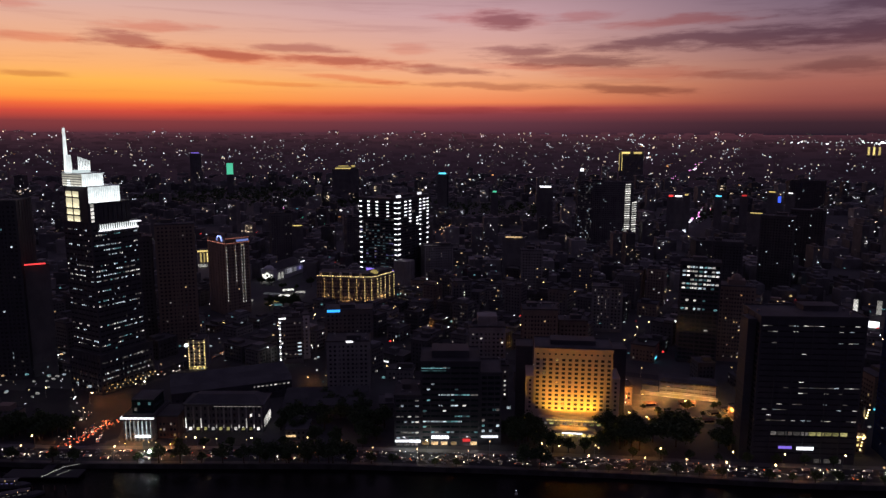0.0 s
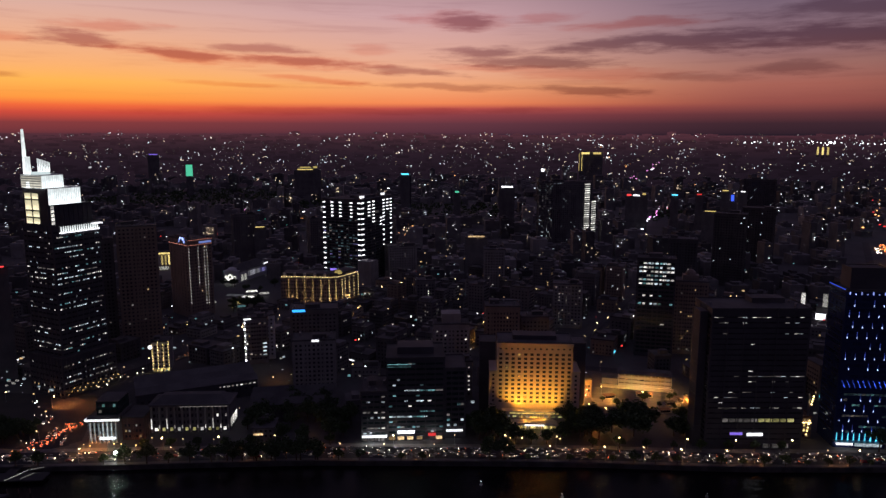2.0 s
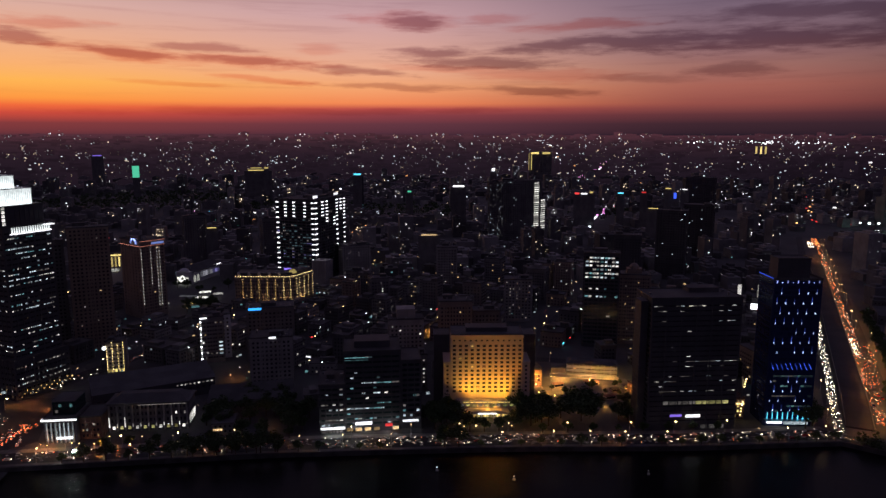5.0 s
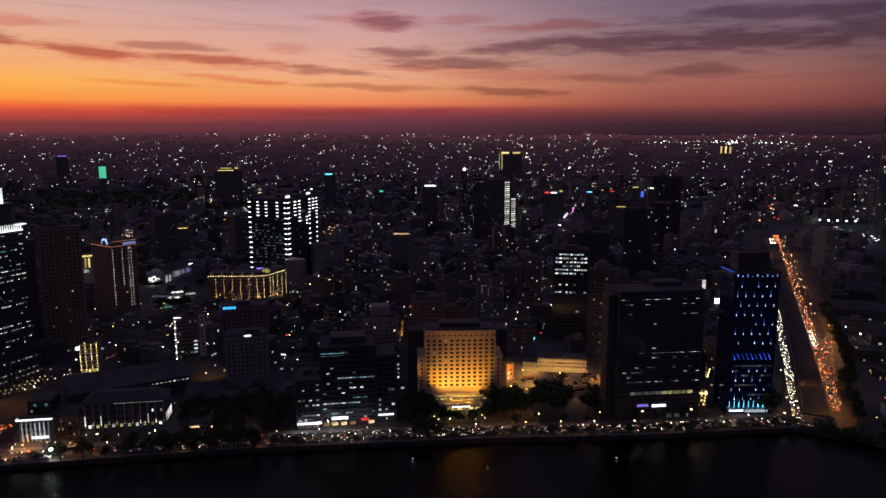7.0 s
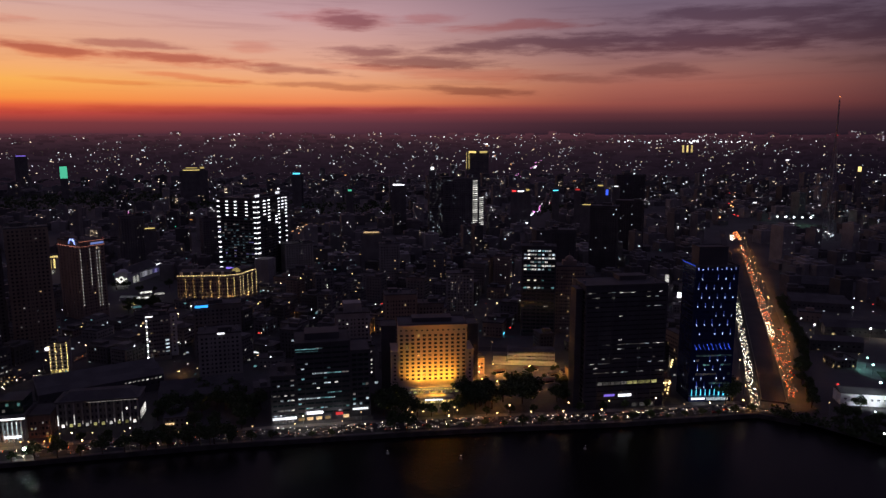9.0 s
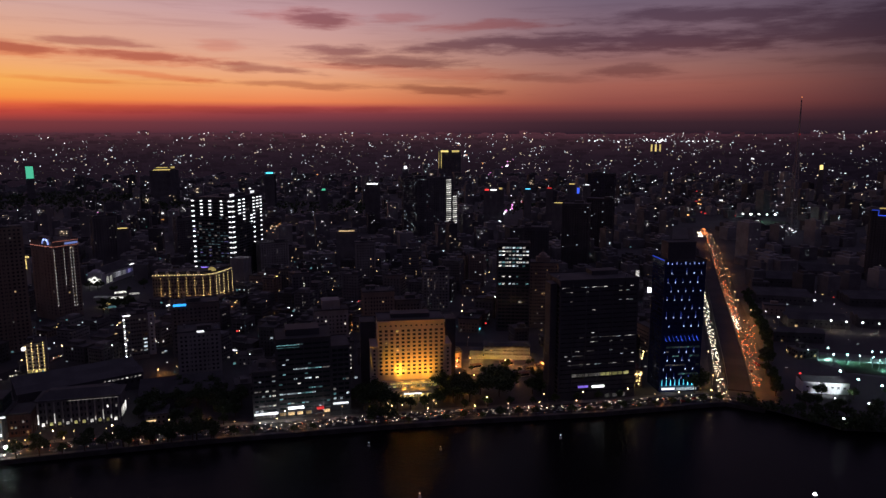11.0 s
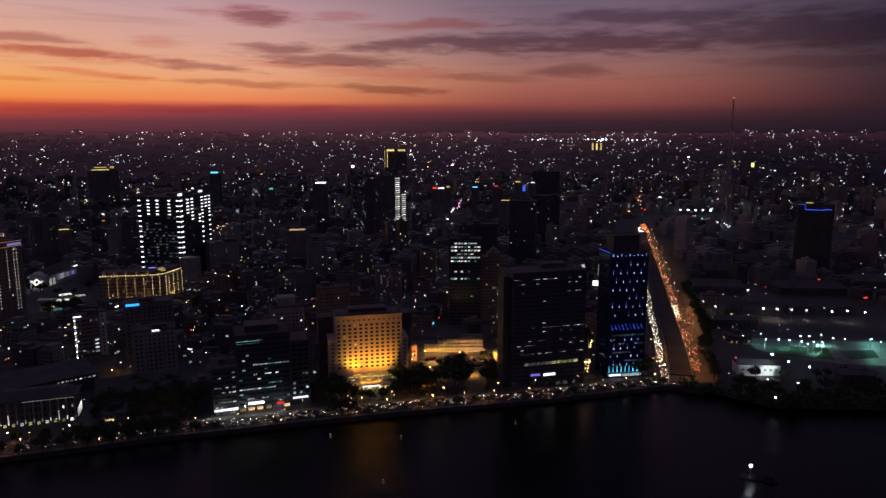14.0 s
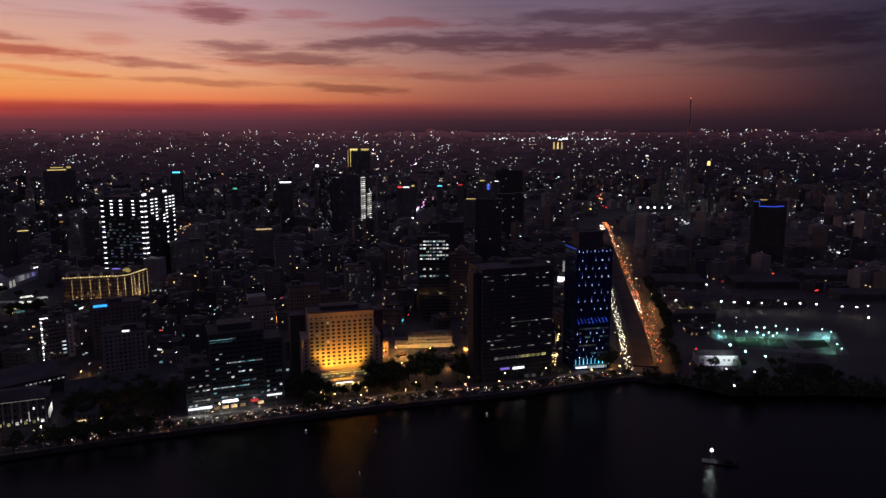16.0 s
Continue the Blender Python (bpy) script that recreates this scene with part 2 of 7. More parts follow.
def panel_glow(name, colour, strength):
    """Lit glazing, and floodlight painted on the crown as glow: brighter along its foot, uneven from bay to bay."""
    m = bpy.data.materials.new(name)
    n = Tree(m)
    e = n.t.nodes.new("ShaderNodeEmission")
    e.inputs[0].default_value = colour + (1,)
    gen = n.t.nodes.new("ShaderNodeSeparateXYZ")
    n.put(n.coord("Generated"), gen.inputs[0])
    fade = n.span(gen.outputs[2], 0.0, 1.0, 1.15, 0.62)
    bays = n.span(n.noise(n.coord("Object"), 0.3, 3.0), 0.3, 0.7, 0.8, 1.1)
    n.put(n.math("MULTIPLY", strength, n.math("MULTIPLY", fade, bays)), e.inputs[1])
    n.t.links.new(e.outputs[0], n.t.nodes.new("ShaderNodeOutputMaterial").inputs[0])
    return m


CONCRETE = surface("concrete", (0.15, 0.143, 0.141), (0.205, 0.196, 0.19))
PLASTER = surface("plaster", (0.27, 0.255, 0.24), (0.35, 0.335, 0.315))
CREAM = surface("cream_render", (0.55, 0.5, 0.42), (0.62, 0.57, 0.48), vary=0.1, stain=0.2)
TANWALL = surface("tan_render", (0.26, 0.2, 0.16), (0.32, 0.25, 0.2), vary=0.15)
BRICKRED = surface("terracotta", (0.15, 0.085, 0.065), (0.2, 0.12, 0.095))
WHITE = surface("white_paint", (0.72, 0.72, 0.7), (0.8, 0.79, 0.77), vary=0.08, stain=0.2)
ROOFING = surface("roofing", (0.082, 0.078, 0.078), (0.115, 0.11, 0.108), vary=0.3)
DARKPANEL = surface("dark_cladding", (0.066, 0.064, 0.07), (0.085, 0.082, 0.09), rough=0.7, vary=0.15, stain=0.15)
ASPHALT = surface("asphalt", (0.045, 0.045, 0.047), (0.062, 0.06, 0.06), scale=0.2, bump=0.3, stain=0.2)
PAVING = surface("paving", (0.13, 0.12, 0.11), (0.19, 0.175, 0.16), scale=0.4)
SOIL = surface("city_ground", (0.07, 0.067, 0.065), (0.1, 0.096, 0.092), scale=0.05, stain=0.3)
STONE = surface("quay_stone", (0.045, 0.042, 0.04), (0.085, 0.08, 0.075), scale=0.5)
STEEL = surface("steel", (0.3, 0.3, 0.31), (0.36, 0.36, 0.37), rough=0.4, metal=0.8, vary=0.1)
TURF = surface("turf", (0.02, 0.032, 0.014), (0.035, 0.05, 0.022), scale=0.6)
BARK = surface("bark", (0.09, 0.065, 0.045), (0.14, 0.1, 0.075), scale=2.0)
RUBBER = surface("rubber", (0.015, 0.015, 0.015), (0.025, 0.025, 0.025), scale=3.0)


def foliage():
    m, n, s = principled("foliage", 0.7)
    n.put(n.mix(n.island(), (0.025, 0.05, 0.014, 1), (0.07, 0.105, 0.035, 1)), s.inputs["Base Color"])
    return m


def car_paint():
    m, n, s = principled("car_paint", 0.25)
    n.put(n.ramp(n.rand(), [(0.0, (0.6, 0.6, 0.6, 1)), (0.3, (0.02, 0.02, 0.025, 1)), (0.5, (0.2, 0.2, 0.21, 1)), (0.7, (0.3, 0.02, 0.02, 1)),
                            (0.85, (0.7, 0.68, 0.62, 1)), (1.0, (0.03, 0.06, 0.2, 1))]), s.inputs["Base Color"])
    s.inputs["Coat Weight"].default_value = 0.6
    return m


def glass_wall(name, tint, rough=0.08):
    m, n, s = principled(name, rough)
    n.put(n.mix(n.math("FRACT", n.math("ADD", n.rand(), n.island())), tint + (1,), tuple(c * 1.9 for c in tint) + (1,)), s.inputs["Base Color"])
    n.put(n.math("ADD", rough, n.math("MULTIPLY", n.island(), 0.1)), s.inputs["Roughness"])
    n.put(n.bump(n.noise(n.coord("Object"), 0.35, 2.0), 0.06), s.inputs["Normal"])
    return m


def river_water():
    m, n, s = principled("river_water", 0.12)
    ob = n.coord("Object")
    s.inputs["Base Color"].default_value = (0.007, 0.006, 0.007, 1)
    s.inputs["IOR"].default_value = 1.33
    waves = n.math("ADD", n.noise(ob, 0.35, 4.0, 0.6), n.math("MULTIPLY", n.noise(ob, 1.6, 3.0), 0.35))
    n.put(n.bump(waves, 0.6, 0.5), s.inputs["Normal"])
    n.put(n.span(n.noise(ob, 0.02, 3.0), 0.3, 0.7, 0.15, 0.25), s.inputs["Roughness"])
    s.inputs["Specular IOR Level"].default_value = 0.17
    return m


LEAF, PAINT, WATER = foliage(), car_paint(), river_water()
GLASS = glass_wall("dark_glass", (0.03, 0.03, 0.034))
GREENGLASS = glass_wall("green_glass", (0.012, 0.024, 0.024))
BLUEGLASS = glass_wall("blue_glass", (0.012, 0.018, 0.06))

COOL_ROOM = room_glow("cool_office_light", (0.78, 0.93, 1.0), 0.75)
WHITE_ROOM = room_glow("white_room_light", (1.0, 0.95, 0.86), 0.9)
WARM_ROOM = room_glow("warm_room_light", (1.0, 0.66, 0.32), 0.7)
TEAL_ROOM = room_glow("teal_room_light", (0.35, 0.8, 0.85), 0.33)
DIM_ROOM = room_glow("dim_room_light", (0.9, 0.8, 0.75), 0.16)
GOLD_ROOM = room_glow("gold_room_light", (1.0, 0.75, 0.25), 0.9)
LED_WHITE = glow("white_led", (0.95, 0.95, 1.0), 1.9, 0.4)
LED_BAR = glow("white_led_bar", (1.0, 0.95, 1.0), 2.4, 0.3)
LED_BLUE = glow("blue_led", (0.06, 0.13, 1.0), 1.1, 0.6)
LED_PALE = glow("pale_blue_led", (0.32, 0.42, 1.0), 1.5, 0.7)
LED_HEAD = glow("pale_led_head", (0.45, 0.58, 1.0), 2.0, 0.5)
LED_TRAIL = glow("blue_led_trail", (0.1, 0.16, 0.9), 0.55, 0.6)
LED_SKY = glow("sky_blue_led", (0.04, 0.34, 1.0), 2.4, 0.3)
LED_CYAN = glow("cyan_led", (0.12, 0.72, 1.0), 1.5, 0.5)
LED_RED = glow("red_led", (1.0, 0.06, 0.06), 1.2, 0.6)
LED_ORANGE = glow("orange_led", (1.0, 0.3, 0.1), 1.6, 0.4)
LED_GREEN = glow("green_led", (0.14, 0.85, 0.5), 0.8, 0.3)
LED_PURPLE = glow("purple_led", (0.32, 0.2, 1.0), 0.9, 0.5)
LED_PINK = glow("pink_led", (1.0, 0.3, 0.8), 2.0, 0.4)
LED_YELLOW = glow("yellow_led", (1.0, 0.74, 0.24), 1.2, 0.6)
BULB = glow("warm_bulb", (1.0, 0.7, 0.28), 4.5, 0.5)
BULB_WHITE = glow("white_bulb", (0.95, 0.95, 1.0), 6.0, 0.5)
BULB_TEAL = glow("teal_bulb", (0.6, 1.0, 0.95), 9.0, 0.4)
STREET = glow("street_lamp_light", (1.0, 0.66, 0.3), 9.0, 0.9)
HEAD = glow("headlight_light", (1.0, 0.86, 0.64), 5.0, 0.9)
TAIL = glow("taillight_light", (1.0, 0.15, 0.05), 3.6, 0.95)
BIKE_HEAD = glow("bike_headlamp_light", (1.0, 0.86, 0.62), 11.0, 0.9)
BIKE_TAIL = glow("bike_tail_lamp_light", (1.0, 0.24, 0.06), 6.0, 0.95)
RIVER_AMBER = glow("strong_amber_lamp_light", (1.0, 0.6, 0.22), 22.0, 0.4)
GLINT_LAMP = glow("river_lamp_light", (0.9, 1.0, 0.96), 300.0, 0.2)
FLOAT_LAMP = glow("barge_lamp_light", (0.9, 1.0, 1.0), 60.0, 0.1)
# floodlight on the white crown is put in as the surface's own glow
CROWN = panel_glow("lit_crown_glazing", (0.95, 1.0, 0.98), 1.3)
CROWN_WARM = panel_glow("lit_slat_screen", (1.0, 0.95, 0.78), 0.6)
HALL_LIGHT = panel_glow("lit_hall_glazing", (1.0, 0.88, 0.55), 1.05)
CROWN_DIM = glow("lit_crown_mullion", (0.85, 0.97, 0.96), 0.7, 0.2)


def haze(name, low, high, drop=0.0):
    """Evening haze painted onto distant surfaces as their own glow, paler towards the skyline."""
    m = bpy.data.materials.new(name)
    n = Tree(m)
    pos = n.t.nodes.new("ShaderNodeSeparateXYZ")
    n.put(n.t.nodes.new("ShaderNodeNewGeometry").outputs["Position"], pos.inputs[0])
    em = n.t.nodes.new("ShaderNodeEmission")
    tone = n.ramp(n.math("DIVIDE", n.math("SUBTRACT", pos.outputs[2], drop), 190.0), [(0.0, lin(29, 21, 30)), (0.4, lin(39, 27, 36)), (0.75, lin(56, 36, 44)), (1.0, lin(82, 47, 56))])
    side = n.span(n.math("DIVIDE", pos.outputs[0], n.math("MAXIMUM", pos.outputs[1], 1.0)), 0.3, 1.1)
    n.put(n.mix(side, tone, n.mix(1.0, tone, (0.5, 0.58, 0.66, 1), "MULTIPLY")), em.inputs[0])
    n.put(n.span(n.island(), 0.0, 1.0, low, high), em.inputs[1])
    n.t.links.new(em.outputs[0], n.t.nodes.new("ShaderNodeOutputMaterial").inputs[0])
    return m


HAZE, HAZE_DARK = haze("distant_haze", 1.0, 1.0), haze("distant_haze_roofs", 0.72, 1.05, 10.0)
LED_ROOFLINE = glow("dim_orange_led", (1.0, 0.36, 0.26), 0.5, 0.3)
THEATRE_WASH = room_glow("pale_wall_light", (0.86, 0.84, 0.95), 0.24)
BRIGHT_ROOM = room_glow("bright_hall_light", (1.0, 0.98, 0.85), 1.0)
OLIVE_ROOM = room_glow("dim_yellow_room_light", (1.0, 0.9, 0.35), 0.3)
BULB_SOFT = glow("soft_amber_bulb", (1.0, 0.62, 0.22), 2.2, 0.5)
BULB_MID = glow("amber_bulb", (1.0, 0.7, 0.3), 2.4, 0.4)
DOT = glow("small_white_dot", (1.0, 0.95, 0.9), 0.6, 0.5)
HAZY_VIOLET = room_glow("faint_violet_room_light", (0.45, 0.4, 1.0), 0.25)
HAZY_TEAL = room_glow("faint_teal_room_light", (0.45, 0.75, 0.85), 0.1)
HOTEL = surface("hotel_render", (0.5, 0.43, 0.37), (0.56, 0.48, 0.41), vary=0.06, stain=0.2)


# ---- mesh helpers ----
class Shape:
    """Collects boxes, prisms and tubes into one mesh."""

    def __init__(self):
        self.v, self.f = [], []

    def box(self, x0, y0, z0, x1, y1, z1, taper=0.0):
        n, t = len(self.v), taper
        self.v += [(x0, y0, z0), (x1, y0, z0), (x1, y1, z0), (x0, y1, z0), (x0 + t, y0 + t, z1), (x1 - t, y0 + t, z1), (x1 - t, y1 - t, z1), (x0 + t, y1 - t, z1)]
        self.f += [(n + 3, n + 2, n + 1, n), (n + 4, n + 5, n + 6, n + 7), (n, n + 1, n + 5, n + 4), (n + 1, n + 2, n + 6, n + 5), (n + 2, n + 3, n + 7, n + 6), (n + 3, n, n + 4, n + 7)]
        return self

    def prism(self, outline, z0, z1):
        """An upright prism over a plan, anticlockwise."""
        n, k = len(self.v), len(outline)
        self.v += [(x, y, z0) for x, y in outline] + [(x, y, z1) for x, y in outline]
        self.f += [tuple(range(n + k - 1, n - 1, -1)), tuple(range(n + k, n + 2 * k))]
        self.f += [(n + i, n + (i + 1) % k, n + k + (i + 1) % k, n + k + i) for i in range(k)]
        return self

    def tube(self, a, b, ra, rb, sides=6):
        a, b = Vector(a), Vector(b)
        q = (b - a).to_track_quat("Z", "Y")
        n = len(self.v)
        for p, r in ((a, ra), (b, rb)):
            self.v += [tuple(p + q @ Vector((r * math.cos(2 * math.pi * i / sides), r * math.sin(2 * math.pi * i / sides), 0))) for i in range(sides)]
        self.f += [(n + i, n + (i + 1) % sides, n + sides + (i + 1) % sides, n + sides + i) for i in range(sides)]
        self.f += [tuple(range(n + sides - 1, n - 1, -1)), tuple(range(n + sides, n + 2 * sides))]
        return self

    def dome(self, x, y, z, r, h, sides=12, rings=4):
        n = len(self.v)
        for k in range(rings):
            a = math.pi / 2 * k / rings
            self.v += [(x + r * math.cos(a) * math.cos(2 * math.pi * i / sides), y + r * math.cos(a) * math.sin(2 * math.pi * i / sides), z + h * math.sin(a)) for i in range(sides)]
        self.v.append((x, y, z + h))
        for k in range(rings - 1):
            self.f += [(n + k * sides + i, n + k * sides + (i + 1) % sides, n + (k + 1) * sides + (i + 1) % sides, n + (k + 1) * sides + i) for i in range(sides)]
        last = n + (rings - 1) * sides
        self.f += [(last + i, last + (i + 1) % sides, n + rings * sides) for i in range(sides)]
        self.f.append(tuple(range(n + sides - 1, n - 1, -1)))
        return self

    def mesh(self, name, material):
        me = bpy.data.meshes.new(name)
        me.from_pydata(self.v, [], self.f)
        me.materials.append(material)
        me.update()
        return me


def thing(name, m, label, category, group="", kind=""):
    ob = new(name)
    ob.empty_display_size = 2
    ob.matrix_world = m
    return tagged(ob, label, category, group, kind)


def part(name, shape, material, parent, label="", at=None, kind=""):
    me = shape.mesh(name, material) if isinstance(shape, Shape) else shape
    ob = new(name, me)
    ob.parent = parent
    if at is not None:
        ob.matrix_local = at
    return tagged(ob, label, kind=kind)


PANES = {}


def pane_mesh(w, h, material):
    """A window: a raised frame round a pane set back in it, facing -y."""
    key = (round(w, 2), round(h, 2), material.name)
    if key not in PANES:
        e, s = min(0.14, w * 0.1), Shape()
        x, z = w / 2, h / 2
        me = bpy.data.meshes.new("window")
        s.box(-x, -0.12, -z, -x + e, 0.1, z).box(x - e, -0.12, -z, x, 0.1, z).box(-x + e, -0.12, z - e, x - e, 0.1, z).box(-x + e, -0.12, -z, x - e, 0.1, -z + e)
        frames = len(s.f)
        s.box(-x + e, -0.05, -z + e, x - e, 0.05, z - e)
        me.from_pydata(s.v, [], s.f)
        me.materials.append(DARKPANEL), me.materials.append(material)
        for p in me.polygons:
            p.material_index = int(p.index >= frames)
        me.update()
        PANES[key] = me
    return PANES[key]


def face_pose(face, w, d, u, z, out=0.0):
    """The place on a face of a block of plan w x d, u metres along it as seen from outside, from its left."""
    if face == "f":
        return pose(u, -out, z)
    if face == "r":
        return pose(w + out, u, z, 0, 0, 90)
    if face == "l":
        return pose(-out, d - u, z, 0, 0, -90)
    return pose(w - u, d + out, z, 0, 0, 180)


def glaze(body, w, d, faces, z0, floor, cols, rows, ww, wh, lit, glass=GLASS, margin=1.2, skip=None, at=None, joined=False):
    """Windows on one face. lit(c, r) gives the light in a room, or None for a dark one; dark ones are joined."""
    dark_ones, lit_ones = Shape(), {}
    for face in faces:
        span = (w if face in "fb" else d) - 2 * margin
        for r in range(rows):
            for c in range(cols):
                if skip and skip(c, r):
                    continue
                u, z = margin + span * (c + 0.5) / cols, z0 + floor * (r + 0.5)
                light = lit(c, r)
                m = face_pose(face, w, d, u, z)
                m = at @ m if at is not None else m
                if light and joined:
                    s = lit_ones.setdefault(light, Shape())
                    n = len(s.v)
                    s.box(-ww / 2, -0.14, -wh / 2, ww / 2, 0.1, wh / 2)
                    s.v[n:] = [tuple(m @ Vector(p)) for p in s.v[n:]]
                elif light:
                    part("window", pane_mesh(ww, wh, light), light, body, at=m)
                else:
                    n = len(dark_ones.v)
                    dark_ones.box(-ww / 2, -0.1, -wh / 2, ww / 2, 0.1, wh / 2)
                    dark_ones.v[n:] = [tuple(m @ Vector(p)) for p in dark_ones.v[n:]]
    if dark_ones.v:
        part("unlit_glazing", dark_ones, glass, body, kind="stuff")
    for light, s in lit_ones.items():
        part("lit_glazing", s, light, body, kind="stuff")


def outline(w, d, pier, out):
    """The plan of a block, with shallow piers along its sides: the wall's line and the slab edge's line, point by point."""
    wall, slab = [], []
    ends = [((0, 0), (w, 0), (0, -1)), ((w, 0), (w, d), (1, 0)), ((w, d), (0, d), (0, 1)), ((0, d), (0, 0), (-1, 0))]
    for k, ((ax, ay), (bx, by), (nx, ny)) in enumerate(ends):
        px, py = ends[k - 1][2]
        wall.append((ax, ay)), slab.append((ax + (nx + px) * out, ay + (ny + py) * out))
        ln = math.hypot(bx - ax, by - ay)
        n = max(2, round(ln / pier)) if pier else 0
        for i in range(1, n):
            for q, p in ((-0.35, 0), (-0.35, 0.4), (0.35, 0.4), (0.35, 0)):
                t = (ln * i / n + q) / ln
                x, y = ax + (bx - ax) * t, ay + (by - ay) * t
                wall.append((x + nx * p, y + ny * p)), slab.append((x + nx * max(p, out), y + ny * max(p, out)))
    return wall, slab


def loft(rings):
    """One closed skin over rings of points that match one another."""
    s, k = Shape(), len(rings[0])
    for ring in rings:
        s.v += ring
    s.f = [tuple(range(k - 1, -1, -1)), tuple(range((len(rings) - 1) * k, len(rings) * k))]
    for r in range(len(rings) - 1):
        s.f += [(r * k + i, r * k + (i + 1) % k, (r + 1) * k + (i + 1) % k, (r + 1) * k + i) for i in range(k)]
    return s


def body_shape(w, d, h, floor, ledge=0.25, pier=0.0):
    """A block with a proud slab edge at each storey, and piers if asked."""
    wall, slab = outline(w, d, pier, ledge)
    rings, z = [[(x, y, 0) for x, y in wall]], floor
    while ledge and z < h - 0.5:
        rings += [[(x, y, z - 0.25) for x, y in wall], [(x, y, z - 0.25) for x, y in slab], [(x, y, z + 0.1) for x, y in slab], [(x, y, z + 0.1) for x, y in wall]]
        z += floor
    rings.append([(x, y, h) for x, y in wall])
    return loft(rings)


def roof_shape(w, d, h, rail=1.1, over=0.3):
    """A flat roof in a parapet."""
    def ring(o, z):
        return [(-o, -o, z), (w + o, -o, z), (w + o, d + o, z), (-o, d + o, z)]
    return loft([ring(over, h), ring(over, h + rail), ring(over - 0.3, h + rail), ring(over - 0.3, h + 0.35)])


def roof_plant(parent, w, d, h, rng, material=ROOFING):
    """Stair head, air units and a water tank on a flat roof."""
    a, b = w * rng.uniform(0.25, 0.4), d * rng.uniform(0.25, 0.4)
    x, y = rng.uniform(1, w - a - 1), rng.uniform(1, d - b - 1)
    z = h + 0.35
    part("stair_head", Shape().box(x, y, z, x + a, y + b, z + 3).box(x - 0.3, y - 0.3, z + 3, x + a + 0.3, y + b + 0.3, z + 3.25), material, parent)
    for _ in range(3):
        u, v = rng.uniform(1, w - 3), rng.uniform(1, d - 3)
        part("air_unit", Shape().box(u, v, z, u + 1.6, v + 1.1, z + 1.2).box(u + 0.2, v + 0.2, z + 1.2, u + 1.4, v + 0.9, z + 1.35), STEEL, parent)
    u, v = rng.uniform(2, w - 2), rng.uniform(2, d - 2)
    part("water_tank", Shape().tube((u, v, z + 1), (u, v, z + 2.8), 0.9, 0.9, 8).tube((u, v, z), (u, v, z + 1), 0.5, 0.5, 4), STEEL, parent)


def block(name, m, w, d, h, floor, wall, label, category="building", ledge=0.25, pier=0.0, roof=ROOFING, rail=1.1, seed=1, plant=True):
    b = thing(name, m, label, category)
    part("wall", body_shape(w, d, h, floor, ledge, pier), wall, b)
    part("roof", roof_shape(w, d, h, rail), roof, b)
    if plant:
        roof_plant(b, w, d, h, random.Random(seed))
    return b


def chance(seed, p, lights):
    """A picker of lit rooms, alike at every build."""
    rng = random.Random(seed)
    table = {}

    def pick(c, r):
        if (c, r) not in table:
            q = p(c, r) if callable(p) else p
            table[c, r] = rng.choice(lights) if rng.random() < q else None
        return table[c, r]

    return pick


def floors_lit(seed, some, p, lights):
    """Offices lit in runs of neighbouring bays on some floors, the rest nearly dark."""
    rng = random.Random(seed)
    table = {}

    def pick(c, r):
        if (c, r) not in table:
            left = table.get((c - 1, r))
            q = 0.03 if r not in some else (0.72 if left else p * 0.55)
            table[c, r] = (left if left and rng.random() < 0.6 else rng.choice(lights)) if rng.random() < q else None
        return table[c, r]

    return pick


# ---- ground, river, quay and roads ----
SHORE = [(-4950, 720), (-600, 425), (-240, 402), (-60, 402), (40, 396), (107, 391), (200, 380), (312, 374), (335, 350), (357, 311), (420, 288), (470, 262), (900, 120), (4950, -1300)]


def shore(x):
    return float(np.interp(x, [p[0] for p in SHORE], [p[1] for p in SHORE]))


def land(x, y):
    """Height of the ground: level in the city, rising gently far off to the skyline."""
    r = math.hypot(x, y)
    if r < 2200:
        return 0.0
    rise = -5.2 + 5.06 * min(1.0, (r - 2200) / 2700)
    return 200 + r * math.tan(radians(rise))


def sheet(name, xs, rows, material, label, category):
    """A sheet over columns xs; rows(x) gives its places along y."""
    v, f = [], []
    for x in xs:
        ys = rows(x)
        v += [(x, y, land(x, y)) for y in ys]
    k = len(ys)
    for i in range(len(xs) - 1):
        f += [(i * k + j, (i + 1) * k + j, (i + 1) * k + j + 1, i * k + j + 1) for j in range(k - 1)]
    me = bpy.data.meshes.new(name)
    me.from_pydata(v, [], f)
    me.materials.append(material)
    me.update()
    return tagged(new(name, me), label, category, kind="structure")


XS = sorted({round(s * 4950 * (i / 60) ** 1.7, 1) for i in range(61) for s in (-1, 1)} | {float(p[0]) for p in SHORE} | {float(x) for x in range(-300, 700, 25)})
sheet("ground", XS, lambda x: [shore(x) + (6200 - shore(x)) * (j / 70) ** 2 for j in range(71)], SOIL, "dark city ground reaching to the skyline", "ground")
# glowing strip over the far ground that carries the painted haze
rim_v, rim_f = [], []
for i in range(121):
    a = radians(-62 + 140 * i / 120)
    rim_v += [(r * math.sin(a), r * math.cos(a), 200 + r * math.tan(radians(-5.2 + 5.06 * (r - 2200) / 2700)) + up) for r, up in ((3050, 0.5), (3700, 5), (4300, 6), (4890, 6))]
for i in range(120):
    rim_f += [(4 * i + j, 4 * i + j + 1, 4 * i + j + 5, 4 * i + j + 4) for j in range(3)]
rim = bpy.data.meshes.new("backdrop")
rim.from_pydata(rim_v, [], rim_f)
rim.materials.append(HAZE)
tagged(new("backdrop", rim), "purple distance with haze painted in along the skyline", "backdrop", kind="structure")
